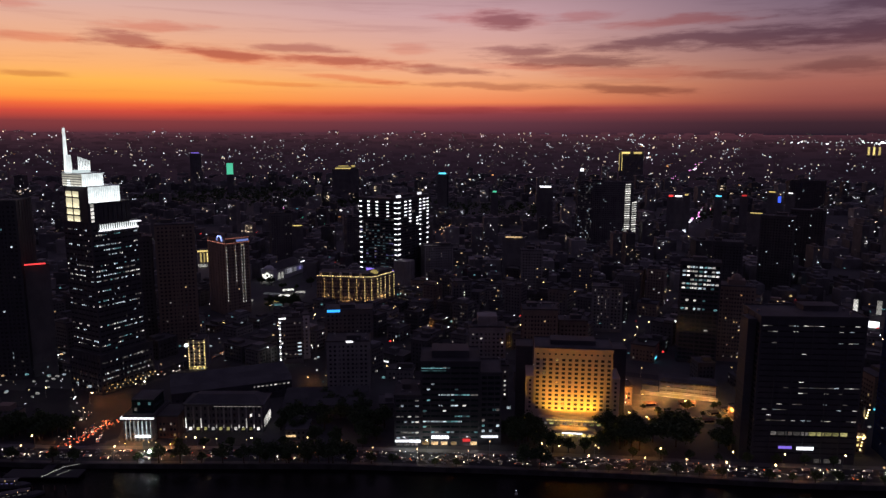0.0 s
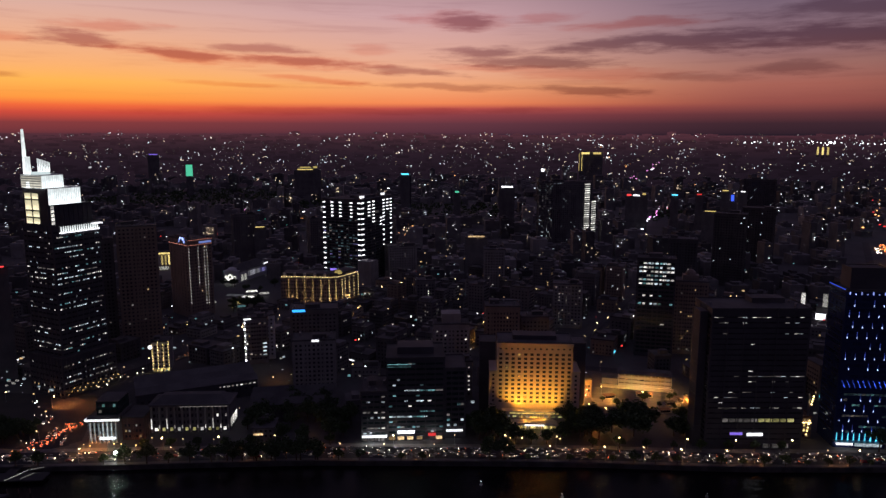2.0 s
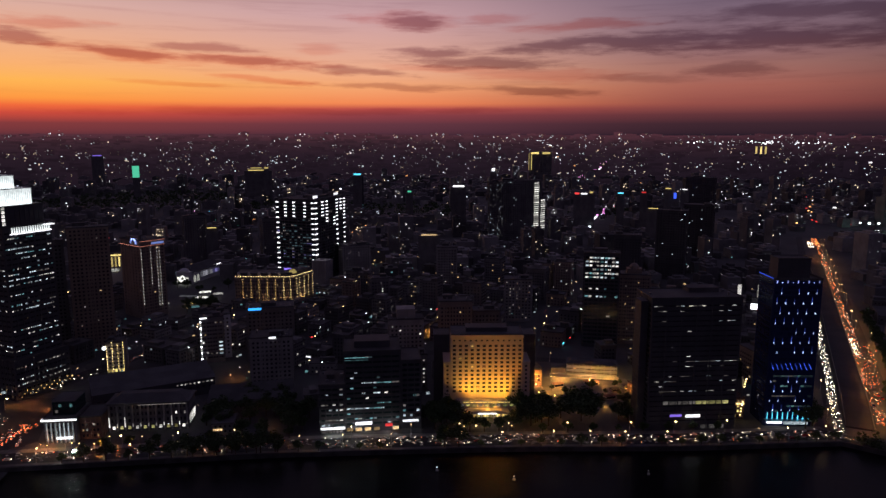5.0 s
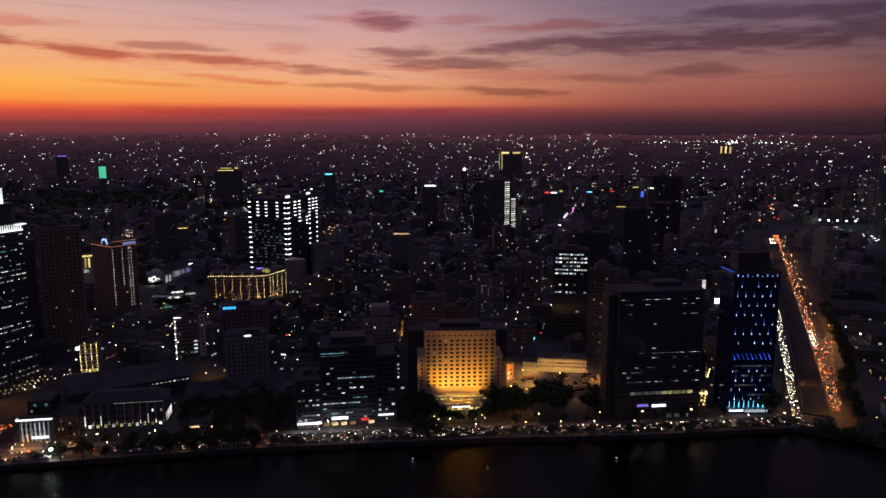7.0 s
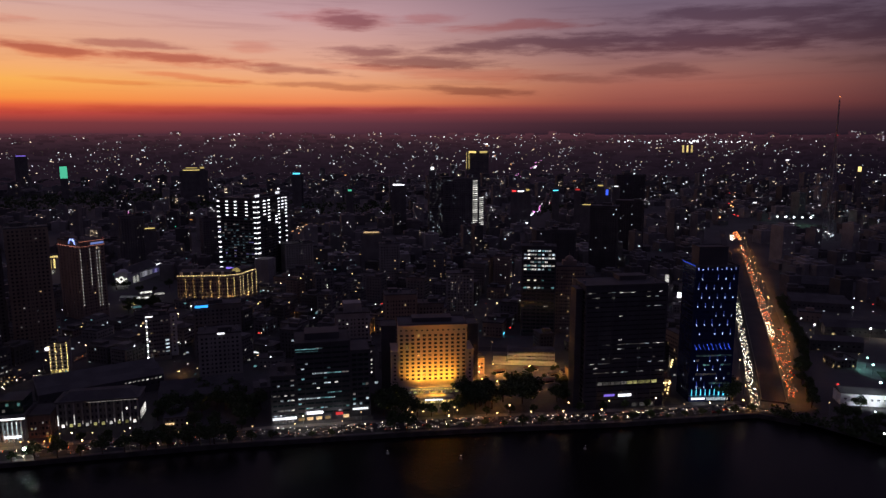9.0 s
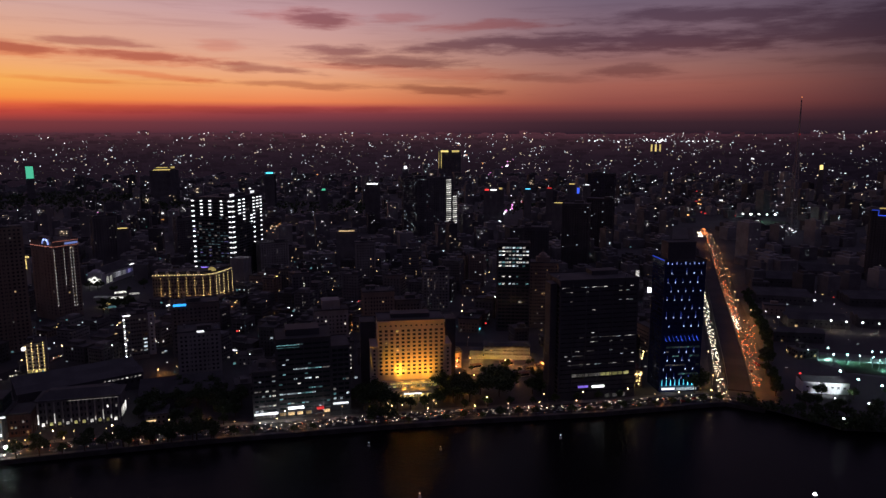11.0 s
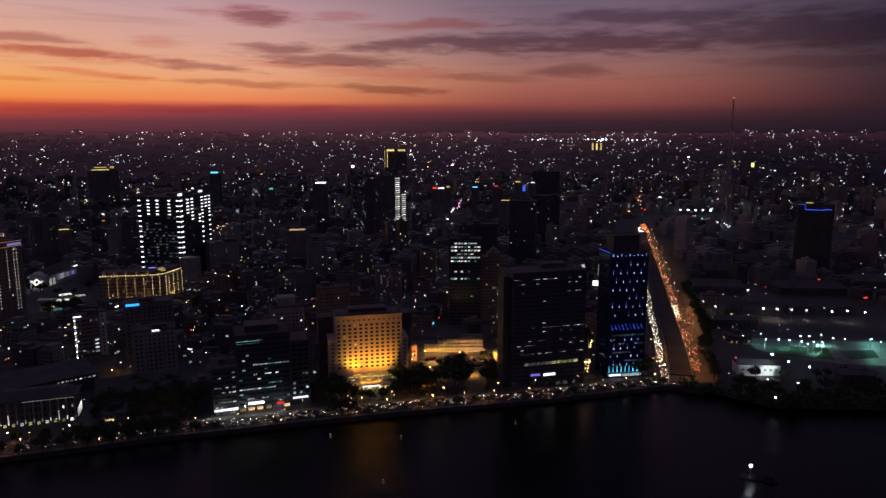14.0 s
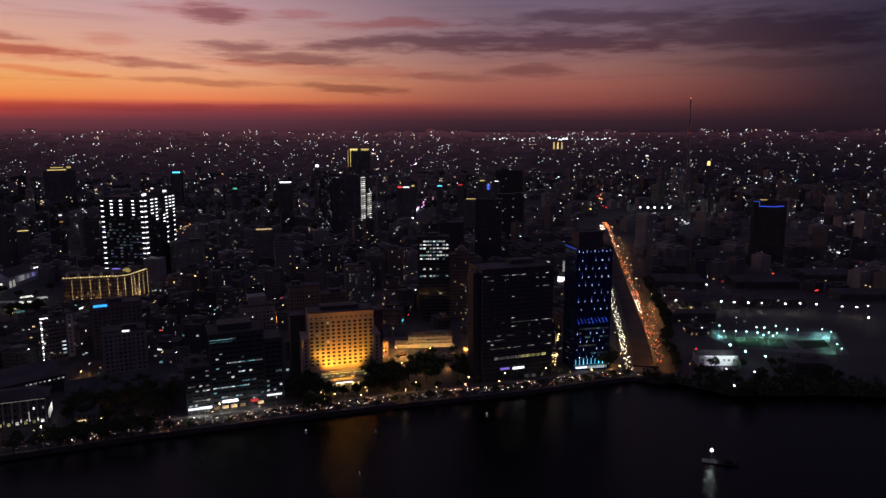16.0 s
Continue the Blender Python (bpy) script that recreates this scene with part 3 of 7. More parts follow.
new_water = Shape().box(-4950, -2600, -14, 4950, 800, -2.2)
tagged(new("water", new_water.mesh("water", WATER)), "dark rippled river water reflecting shore lamps", "river", kind="structure")
tagged(new("far_bank", Shape().box(-4950, -4950, -14, 4950, -2600, 0.5).mesh("far_bank", SOIL)), "dark low bank across the river", "ground", kind="structure")


def strip(name, near, far, x0, x1, z0, z1, material, label, category, step=20):
    """A slab that follows the shore between two distances from it."""
    s = Shape()
    xs = [x0 + (x1 - x0) * i / max(1, round((x1 - x0) / step)) for i in range(max(1, round((x1 - x0) / step)) + 1)]
    for a, b in zip(xs, xs[1:]):
        n = len(s.v)
        pts = [(a, shore(a) + near), (b, shore(b) + near), (b, shore(b) + far), (a, shore(a) + far)]
        s.prism(pts, z0, z1)
    return tagged(new(name, s.mesh(name, material)), label, category, kind="structure")


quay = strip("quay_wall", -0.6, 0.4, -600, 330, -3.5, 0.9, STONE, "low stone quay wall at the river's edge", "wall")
strip("promenade", 0.4, 5.0, -600, 312, -0.3, 0.16, PAVING, "paved riverside walk behind the quay wall", "pavement")
strip("quay_road", 5.0, 21.0, -600, 330, -0.3, 0.04, ASPHALT, "asphalt riverside road with slow traffic", "road")
strip("pavement", 21.0, 26.0, -600, 312, -0.3, 0.17, PAVING, "paved footway along the riverside road", "pavement")
marks = Shape()
for i in range(150):
    x = -590 + 6 * i
    marks.box(x, shore(x) + 12.9, 0.045, x + 3, shore(x) + 13.1, 0.05)
tagged(new("lane_markings", marks.mesh("lane_markings", WHITE)), "white dashed lane lines on the riverside road", "road marking", kind="structure")

# the avenue and its raised approach run away from the river
AV0, AV1 = Vector((331.5, 381.0)), Vector((863.5, 1228.0))
AVD = (AV1 - AV0).normalized()
AVN = Vector((AVD.y, -AVD.x))


def av(s, side, z=0.0):
    """A place s metres up the avenue and side metres to its right."""
    p = AV0 + AVD * s + AVN * side
    return (p.x, p.y, z)


def av_slab(name, s0, s1, a, b, z0, z1, material, label, category):
    s = Shape().prism([av(s0, a)[:2], av(s0, b)[:2], av(s1, b)[:2], av(s1, a)[:2]], z0, z1)
    return tagged(new(name, s.mesh(name, material)), label, category, kind="structure")


av_slab("avenue_north_lane", 0, 1020, -22, -11, -0.3, 0.06, ASPHALT, "avenue carriageway crowded with headlights", "road")
av_slab("avenue_south_lane", 0, 1020, 8.5, 26, -0.3, 0.06, ASPHALT, "avenue carriageway crowded with tail lights", "road")
DECK = Shape()
for i in range(30):
    s0, s1 = 12 + 24 * i, 36 + 24 * i
    za, zb = [6.2 * math.sin(min(1.0, max(0.0, min(q - 6, 732 - q)) / 70) * math.pi / 2) for q in (s0, s1)]
    n = len(DECK.v)
    DECK.v += [av(s0, -10.5, za - 1.2), av(s0, 7.5, za - 1.2), av(s1, 7.5, zb - 1.2), av(s1, -10.5, zb - 1.2), av(s0, -10.5, za + 0.3), av(s0, 7.5, za + 0.3), av(s1, 7.5, zb + 0.3), av(s1, -10.5, zb + 0.3)]
    DECK.f += [(n + 3, n + 2, n + 1, n), (n + 4, n + 5, n + 6, n + 7), (n, n + 1, n + 5, n + 4), (n + 1, n + 2, n + 6, n + 5), (n + 2, n + 3, n + 7, n + 6), (n + 3, n, n + 4, n + 7)]
flyover = thing("flyover", Matrix(), "closed dark concrete flyover between the avenue's lanes", "flyover", kind="structure")
part("deck", DECK, ASPHALT, flyover)
for side in (-10.5, 6.9):
    rail = Shape()
    for i in range(30):
        s0, s1 = 12 + 24 * i, 36 + 24 * i
        za, zb = [6.2 * math.sin(min(1.0, max(0.0, min(q - 6, 732 - q)) / 70) * math.pi / 2) + 0.3 for q in (s0, s1)]
        n = len(rail.v)
        rail.v += [av(s0, side, za), av(s0, side + 0.6, za), av(s1, side + 0.6, zb), av(s1, side, zb), av(s0, side + 0.1, za + 1.1), av(s0, side + 0.4, za + 1.1), av(s1, side + 0.4, zb + 1.1), av(s1, side + 0.1, zb + 1.1)]
        rail.f += [(n + 4, n + 5, n + 6, n + 7), (n, n + 1, n + 5, n + 4), (n + 1, n + 2, n + 6, n + 5), (n + 2, n + 3, n + 7, n + 6), (n + 3, n, n + 4, n + 7)]
    part("parapet", rail, CONCRETE, flyover)
for i in range(14):
    s0 = 110 + 40 * i
    part("pier", Shape().prism([av(s0, -4)[:2], av(s0, 4)[:2], av(s0 + 2.5, 4)[:2], av(s0 + 2.5, -4)[:2]], 0, 5.2), CONCRETE, flyover)

# the street up from the junction square
STREETS = [((-232, 428), (-268, 512), 26), ((-268, 512), (-160, 700), 18), ((-268, 505), (-420, 520), 30), ((-160, 700), (40, 1040), 16), ((128, 416), (128, 560), 13), ((128, 560), (330, 900), 14),
           ((-60, 640), (180, 560), 12), ((258, 416), (258, 560), 12)]
for a, b, wd in STREETS:
    a, b = Vector(a), Vector(b)
    q = (b - a).normalized()
    n = Vector((q.y, -q.x)) * wd / 2
    s = Shape().prism([tuple(a - n), tuple(a + n), tuple(b + n), tuple(b - n)][::1], -0.3, 0.05)
    tagged(new("street", s.mesh("street", ASPHALT)), "narrow asphalt city street between buildings", "street", kind="structure")
square = Shape().prism([(-300, 440), (-235, 424), (-215, 440), (-235, 520), (-330, 535)], -0.3, 0.07)
tagged(new("junction_square", square.mesh("junction_square", ASPHALT)), "wide asphalt junction under orange street light", "road", kind="structure")
tagged(new("school_yard", Shape().prism([(140, 470), (205, 462), (214, 500), (162, 522), (140, 522)], -0.3, 0.09).mesh("school_yard", PAVING)), "sandy paved yard lit by warm floodlights", "yard", kind="structure")
tagged(new("port_yard", Shape().prism([(449, 432), (455, 405), (486, 373), (530, 351), (582, 408), (520, 436), (466, 464)], -0.3, 0.09).mesh("port_yard", CONCRETE)), "pale concrete port yard lit blue-green", "yard", kind="structure")
for pts in (((468, 436), (514, 411), (492, 383), (452, 408)), ((517, 402), (549, 393), (534, 374), (506, 378))):
    tagged(new("grass_plot", Shape().prism(list(pts)[::-1], -0.2, 0.16).mesh("grass_plot", TURF)), "dark mown grass plot inside the port yard", "lawn", kind="structure")


# ---- landmark buildings ----
def bank_tower():
    m = pose(-262, 520, 0, 0, 0, 60)
    b = thing("bank_tower", m, "dark glass office tower with white-lit stepped crown and spire", "skyscraper")
    part("shaft", body_shape(40, 34, 132, 3.9, 0.2, 5.0), DARKPANEL, b)
    part("podium", body_shape(47, 40, 31, 4.4, 0.25, 4.0), DARKPANEL, b, at=pose(-3, -3, 0))
    part("podium_roof", roof_shape(47, 40, 31), ROOFING, b, at=pose(-3, -3, 0))
    part("shaft_roof", roof_shape(40, 34, 132, 0.8), ROOFING, b)
    some = {9, 10, 12, 13, 17, 18, 20, 22, 23, 24, 25, 27, 28, 29, 31, 32, 33}
    glaze(b, 40, 34, "f", 0.4, 3.9, 20, 33, 1.7, 1.25, floors_lit(3, some, 0.75, [COOL_ROOM, COOL_ROOM, WHITE_ROOM, TEAL_ROOM, DIM_ROOM]), skip=lambda c, r: r < 8)
    glaze(b, 40, 34, "l", 0.4, 3.9, 16, 33, 1.8, 1.25, floors_lit(4, some, 0.45, [COOL_ROOM, WHITE_ROOM, DIM_ROOM]), skip=lambda c, r: r < 8)
    glaze(b, 47, 40, "f", 1.0, 4.4, 26, 6, 1.3, 1.3, chance(5, lambda c, r: (0.1, 0.1, 0.7, 0.75, 0.06, 0.6)[r], [WHITE_ROOM, DIM_ROOM, DIM_ROOM, COOL_ROOM]), at=pose(-3, -3, 0))
    glaze(b, 47, 40, "l", 1.0, 4.4, 16, 6, 1.5, 1.6, chance(6, lambda c, r: 0.3 if r < 2 else 0.05, [WHITE_ROOM, WARM_ROOM]), at=pose(-3, -3, 0))
    # band of light at the shaft's head
    band = part("light_band", Shape().box(6, -0.9, 126, 39.5, 0.2, 126.8), LED_WHITE, b, "white light strip")
    for i in range(17):
        part("lit_fin", Shape().box(0, -0.8, 0, 0.7, -0.2, 4.2), CROWN, b, at=pose(7 + 1.9 * i, 0, 127))
    # dark tier, then the white steps with floodlight painted in as glow
    part("upper_tier", body_shape(35, 30, 15, 5, 0.15, 4.0), DARKPANEL, b, at=pose(1, 2, 132))
    part("upper_tier_roof", roof_shape(35, 30, 15, 0.6), ROOFING, b, at=pose(1, 2, 132))
    step = part("crown_step", Shape().box(1.5, 3, 147.4, 28, 26, 159.5), CROWN, b, "white crown step with painted floodlight glow")
    part("coping", Shape().box(1.2, 2.7, 159.5, 28.3, 26.3, 160.1), WHITE, step)
    for i in range(18):
        part("mullion", Shape().box(2.2 + 1.5 * i, 2.7, 147.4, 2.4 + 1.5 * i, 3.0, 159.5), CROWN_DIM, step)
    step = part("crown_step", Shape().box(-1.5, 4, 160.1, 15.5, 28, 169.5), CROWN, b, "white crown step with painted floodlight glow")
    part("coping", Shape().box(-1.8, 3.7, 169.5, 15.8, 28.3, 170), WHITE, step)
    for i in range(11):
        part("mullion", Shape().box(-0.6 + 1.5 * i, 3.7, 160.1, -0.4 + 1.5 * i, 4.0, 169.5), CROWN_DIM, step)
    screen = part("slat_screen", Shape().box(-1.9, 4.2, 160.3, -1.54, 27.8, 169.3), CROWN_WARM, b, "warm white lit slatted screen")
    for k in range(5):
        part("slat", Shape().box(-2.2, 4.0, 0, -1.95, 28.0, 0.5), WHITE, screen, at=pose(0, 0, 161.4 + 1.8 * k))
    part("fin_screen", Shape().box(-1.5, 9, 170, 9, 16, 172), CROWN_DIM, b)
    for i in range(8):
        part("crown_fin", Shape().box(-0.3 + 1.25 * i, 8.6, 172, 0.15 + 1.25 * i, 9.3, 182 - 0.45 * i), CROWN, b)
    part("spire_base", Shape().box(-2.0, 18.0, 160, 1.0, 22.0, 183, 0.5), CROWN, b, "white spire foot with painted floodlight glow")
    part("spire", Shape().box(-1.8, 21.5, 161, 0.6, 24.9, 203, 0.75), CROWN, b, "white blade spire with painted floodlight glow")
    # warm glazed hall on the corner face
    for k in range(4):
        for i in range(2):
            part("hall_window", pane_mesh(7.6, (4.4, 4.4, 7.4, 4.4)[k], HALL_LIGHT), HALL_LIGHT, b, at=face_pose("l", 1, 34, 10 + 8.6 * i, (135.4, 140.6, 147.3, 154.0)[k], 0.3))
    for k in range(5):
        part("corner_window", pane_mesh(3.0, 2.5, WHITE_ROOM), WHITE_ROOM, b, at=pose(3.2, 1.9, 134.2 + 2.9 * k))
    part("hall_wall", Shape().box(0, 2, 132.4, 1, 30, 160), DARKPANEL, b)
    part("canopy", Shape().box(33, -3.5, 130.5, 40.5, 2, 131.4), LED_WHITE, b)
    for i in range(20):
        part("tree_light", Shape().dome(0, 0, 0, 0.32, 0.6, 6, 2), BULB_SOFT, b, at=pose(-1 + 2.3 * i, -5.5, 3 + (i * 7 % 5)))


FRAMES = {}


def hotel_window(parent, x, y, z, w, h, light):
    """A framed window with its pane and sill as parts of it."""
    if w not in FRAMES:
        s, e = Shape(), 0.14
        s.box(-w / 2, -0.14, -h / 2, -w / 2 + e, 0.1, h / 2).box(w / 2 - e, -0.14, -h / 2, w / 2, 0.1, h / 2).box(-w / 2 + e, -0.14, h / 2 - e, w / 2 - e, 0.1, h / 2).box(-w / 2 + e, -0.14, -h / 2, w / 2 - e, 0.1, -h / 2 + e)
        FRAMES[w] = s.mesh("window", DARKPANEL), {}
    frame_mesh, panes = FRAMES[w]
    if light.name not in panes:
        panes[light.name] = Shape().box(-w / 2 + 0.14, -0.05, -h / 2 + 0.14, w / 2 - 0.14, 0.05, h / 2 - 0.14).mesh("pane", light)
    o = part("window", frame_mesh, DARKPANEL, parent, at=pose(x, y, z))
    part("pane", panes[light.name], light, o)
    return o


def gold_hotel():
    b = thing("floodlit_hotel", HOTEL_AT, "cream hotel slab glowing gold under floodlights", "hotel")
    part("wall", body_shape(51, 24, 59, 3.3, 0.0), HOTEL, b, at=pose(5.5, 0, 0))
    for x in (0, 56.5):
        part("side_wing", body_shape(5.5, 22, 38.5, 3.3, 0.0), HOTEL, b, at=pose(x, 1, 0))
        part("wing_coping", roof_shape(5.5, 22, 38.5, 0.8), HOTEL, b, at=pose(x, 1, 0))
    part("cornice", Shape().box(5.0, -0.6, 57.2, 57.0, 0.0, 58.0).box(5.0, -0.9, 58.0, 57.0, 0.0, 59.2), HOTEL, b)
    part("roof", roof_shape(51, 24, 59, 1.2), ROOFING, b, at=pose(5.5, 0, 0))
    part("plant_room", Shape().box(16, 8, 59.3, 46, 20, 62.5), DARKPANEL, b)
    pick = chance(8, 0.03, [GOLD_ROOM, WARM_ROOM])
    for r in range(12):
        for c in range(12):
            u, z = 5.5 + 51 * (c + 0.5) / 12, 17.6 + 3.06 * r
            hotel_window(b, u, -0.04, z, 2.2, 1.7, pick(c, r) or GLASS)
    for c in range(13):
        hotel_window(b, 5.5 + 51 * (c + 0.5) / 13, -0.04, 55.2, 1.4, 1.1, GLASS)
    for r in range(7):
        for u in (2.75, 59.25):
            hotel_window(b, u, 0.96, 17.6 + 3.06 * r, 1.5, 1.45, GLASS)
    for i in range(13):
        part("pilaster", Shape().box(-0.3, -0.25, 13, 0.3, 0.0, 53), HOTEL, b, at=pose(5.5 + 51 * i / 12, 0, 0))
    for r in range(13):
        part("sill_course", Shape().box(5.5, -0.18, 0, 56.5, 0, 0.22), HOTEL, b, at=pose(0, 0, 16.0 + 3.06 * r))
    for x in (-7, 57.5):
        part("rear_wing", body_shape(11.5, 18, 52, 3.3, 0.15), DARKPANEL, b, at=pose(x, 24.2, 0))
        part("rear_wing_roof", roof_shape(11.5, 18, 52, 0.8), ROOFING, b, at=pose(x, 24.2, 0))
    part("podium", body_shape(44, 5.4, 12, 4, 0.2, 6), HOTEL, b, at=pose(9, -5.5, 0))
    part("podium_roof", roof_shape(44, 5.4, 12, 0.6), HOTEL, b, at=pose(9, -5.5, 0))
    part("eaves_light", Shape().box(14, -6.3, 11.2, 48, -5.85, 11.7), GOLD_ROOM, b, "warm strip light")
    porch = part("porch", Shape().box(15, -13.5, 5.6, 46, -5.5, 6.6).box(17, -13, 6.6, 44, -5.5, 7.2), HOTEL, b)
    for i in range(7):
        part("lobby_window", pane_mesh(4.0, 4.6, GOLD_ROOM), GOLD_ROOM, b, at=pose(17 + 4.4 * i, -5.75, 2.7))
    for i in range(9):
        part("lounge_window", pane_mesh(3.0, 1.6, OLIVE_ROOM if i % 3 else DIM_ROOM), GOLD_ROOM, b, at=pose(13 + 4.4 * i, -5.75, 9.2))
    for x in (17, 26, 35, 43):
        part("column", Shape().tube((x, -12.8, 0), (x, -12.8, 5.6), 0.5, 0.45, 10), HOTEL, porch)
    part("porch_light", Shape().box(17, -12.5, 5.3, 44, -6.5, 5.58), LED_YELLOW, porch, "glowing porch ceiling")
    part("name_sign", Shape().box(24, -13.9, 5.7, 37, -13.55, 6.4), LED_WHITE, porch, "white lit name bar")
    for x in (14, 22, 40, 47):
        part("ground_lamp", Shape().dome(x, -21, 0, 0.5, 0.8, 8, 3), BULB, b)


def led_tower():
    w, d, h = 32.5, 23, 103
    b = thing("blue_led_tower", pose(274.3, 406.5, 0, 0, 0, -8), "dark office tower speckled with blue light strips", "skyscraper")
    part("wall", body_shape(w, d, h, 3.6, 0.12, 0), BLUEGLASS, b)
    part("roof", roof_shape(w, d, h, 1.6), ROOFING, b)
    part("penthouse", body_shape(22, 13, 13, 4.5, 0.2), DARKPANEL, b, at=pose(5, 7, h + 0.35))
    part("penthouse_roof", roof_shape(22, 13, 13, 0.8), ROOFING, b, at=pose(5, 7, h + 0.35))
    rng = random.Random(21)
    for r in range(13):
        z, n = 11.5 + 6.9 * r, 5
        for c in range(n):
            if rng.random() < 0.14 or 38 < z < 47:
                continue
            u = 2.2 + (w - 3) * (c + (0.1 if r % 2 else 0.55)) / n
            tall = rng.choice((0.5, 2.4, 3.0, 3.6))
            strip = part("light_strip", Shape().tube((0, -0.15, -0.4), (0, -0.15, 0.6 + tall), 0.17, 0.04, 5), LED_TRAIL, b, at=pose(u, -0.1, z))
            part("strip_head", Shape().tube((0, -0.2, -0.7), (0, -0.2, 0.5), 0.24, 0.16, 6), LED_HEAD, strip)
    for c in range(9):
        part("slanted_strip", Shape().tube((1.1, -0.2, -2.3), (0.3, -0.2, -0.6), 0.17, 0.17, 5).tube((0.3, -0.2, -0.6), (-0.3, -0.2, 0.8), 0.17, 0.15, 5).tube((-0.3, -0.2, 0.8), (-1.0, -0.2, 2.3), 0.15, 0.06, 5), LED_BLUE, b, at=pose(3 + 3.2 * c, -0.1, 43))
    part("roof_edge_light", Shape().box(-0.5, 0.5, h + 0.9, -0.15, d, h + 1.5), LED_BLUE, b, "blue edge light")
    for c in range(9):
        part("roof_light", Shape().box(-0.26, -0.4, -0.3, 0.26, 0, 0.3 if c % 2 else 1.5), LED_PALE, b, at=pose(2 + 3.5 * c, -0.3, h - 1.5))
    glaze(b, w, d, "f", 9, 3.6, 11, 9, 2.4, 1.3, floors_lit(22, {1, 3, 5, 6, 7}, 0.5, [TEAL_ROOM, TEAL_ROOM, DIM_ROOM, HAZY_TEAL, HAZY_TEAL]), BLUEGLASS)
    glaze(b, w, d, "f", 46, 3.6, 11, 15, 2.4, 2.2, lambda c, r: None, BLUEGLASS)
    glaze(b, w, d, "l", 9, 3.6, 7, 26, 2.4, 2.2, lambda c, r: None, BLUEGLASS)
    for c in range(9):
        part("foot_light", Shape().box(-0.36, -0.5, 0, 0.36, 0, 5.0, 0.2), LED_CYAN, b, at=pose(2 + 3.5 * c, -0.2, 5))
    part("entrance_sign", Shape().box(2, -1.6, 2.2, 12, -0.2, 4.6), LED_WHITE, b, "white lit entrance")
    part("entrance_glow", pane_mesh(17, 3.4, COOL_ROOM), COOL_ROOM, b, at=pose(22, -0.3, 2.6))
    part("canopy", Shape().box(0, -4, 4.8, w, 0, 5.2), STEEL, b)


def glass_office():
    b = block("glass_office", pose(-31, 429, 0), 17, 30, 34, 3.6, DARKPANEL, "dark glass riverside office with scattered lit floors", "office", pier=4.2, seed=3)
    glaze(b, 17, 30, "f", 4, 3.6, 6, 8, 2.5, 1.25, floors_lit(31, {1, 3, 4, 6}, 0.7, [COOL_ROOM, WHITE_ROOM, DIM_ROOM]), GREENGLASS)
    glaze(b, 17, 30, "l", 4, 3.6, 8, 8, 2.3, 1.7, chance(32, 0.04, [DIM_ROOM]), GREENGLASS)
    part("main_wall", body_shape(38, 32, 56, 3.6, 0.15, 6.3), DARKPANEL, b, at=pose(17, 1, 0))
    part("main_roof", roof_shape(38, 32, 56), ROOFING, b, at=pose(17, 1, 0))
    part("plant_room", Shape().box(24, 10, 56.4, 48, 26, 61), DARKPANEL, b)
    glaze(b, 38, 32, "f", 4, 3.6, 14, 14, 2.5, 1.3, floors_lit(33, {1, 2, 3, 4, 5, 6, 8, 13}, 0.55, [COOL_ROOM, TEAL_ROOM, TEAL_ROOM, HAZY_TEAL, DIM_ROOM, WHITE_ROOM]), GREENGLASS, at=pose(17, 1, 0))
    for z in (50.5, 52.2):
        part("ledge_light", Shape().box(17.5, 0.4, z, 33, 0.85, z + 0.4), TEAL_ROOM, b)
    part("wing_wall", body_shape(14, 28, 48, 3.6, 0.2, 4.6), DARKPANEL, b, at=pose(55, 3, 0))
    part("wing_roof", roof_shape(14, 28, 48), ROOFING, b, at=pose(55, 3, 0))
    glaze(b, 14, 28, "f", 4, 3.6, 5, 12, 2.2, 1.8, chance(34, lambda c, r: 0.4 if r in (1, 2, 3, 5) else 0.06, [COOL_ROOM, TEAL_ROOM, DIM_ROOM]), GREENGLASS, at=pose(55, 3, 0))
    part("shop_sign", Shape().box(0.5, -1.2, 3.2, 9, -0.3, 4.6), LED_WHITE, b, "white lit fascia")
    part("shop_sign", Shape().box(9.3, -1.2, 3.2, 16.8, -0.3, 4.6), LED_WHITE, b, "white lit fascia")
    part("shop_sign", Shape().box(24, -0.4, 5.4, 35, 0.8, 6.9), LED_WHITE, b, "white lit shop sign")
    part("shop_sign", Shape().box(44, -0.8, 3.6, 49, 0.8, 5.0), LED_RED, b, "red lit shop sign")
    part("shop_sign", Shape().box(56, 1.6, 5.2, 67, 2.6, 6.4), LED_WHITE, b, "pale blue lit shop sign")
    for x in (20, 26, 32, 38, 51):
        part("shop_window", pane_mesh(4.6, 2.6, WARM_ROOM), WARM_ROOM, b, at=pose(x, 0.8, 1.8))
    for x in (3, 8, 13):
        part("shop_window", pane_mesh(4.4, 2.4, DIM_ROOM), DIM_ROOM, b, at=pose(x, -0.1, 1.6))


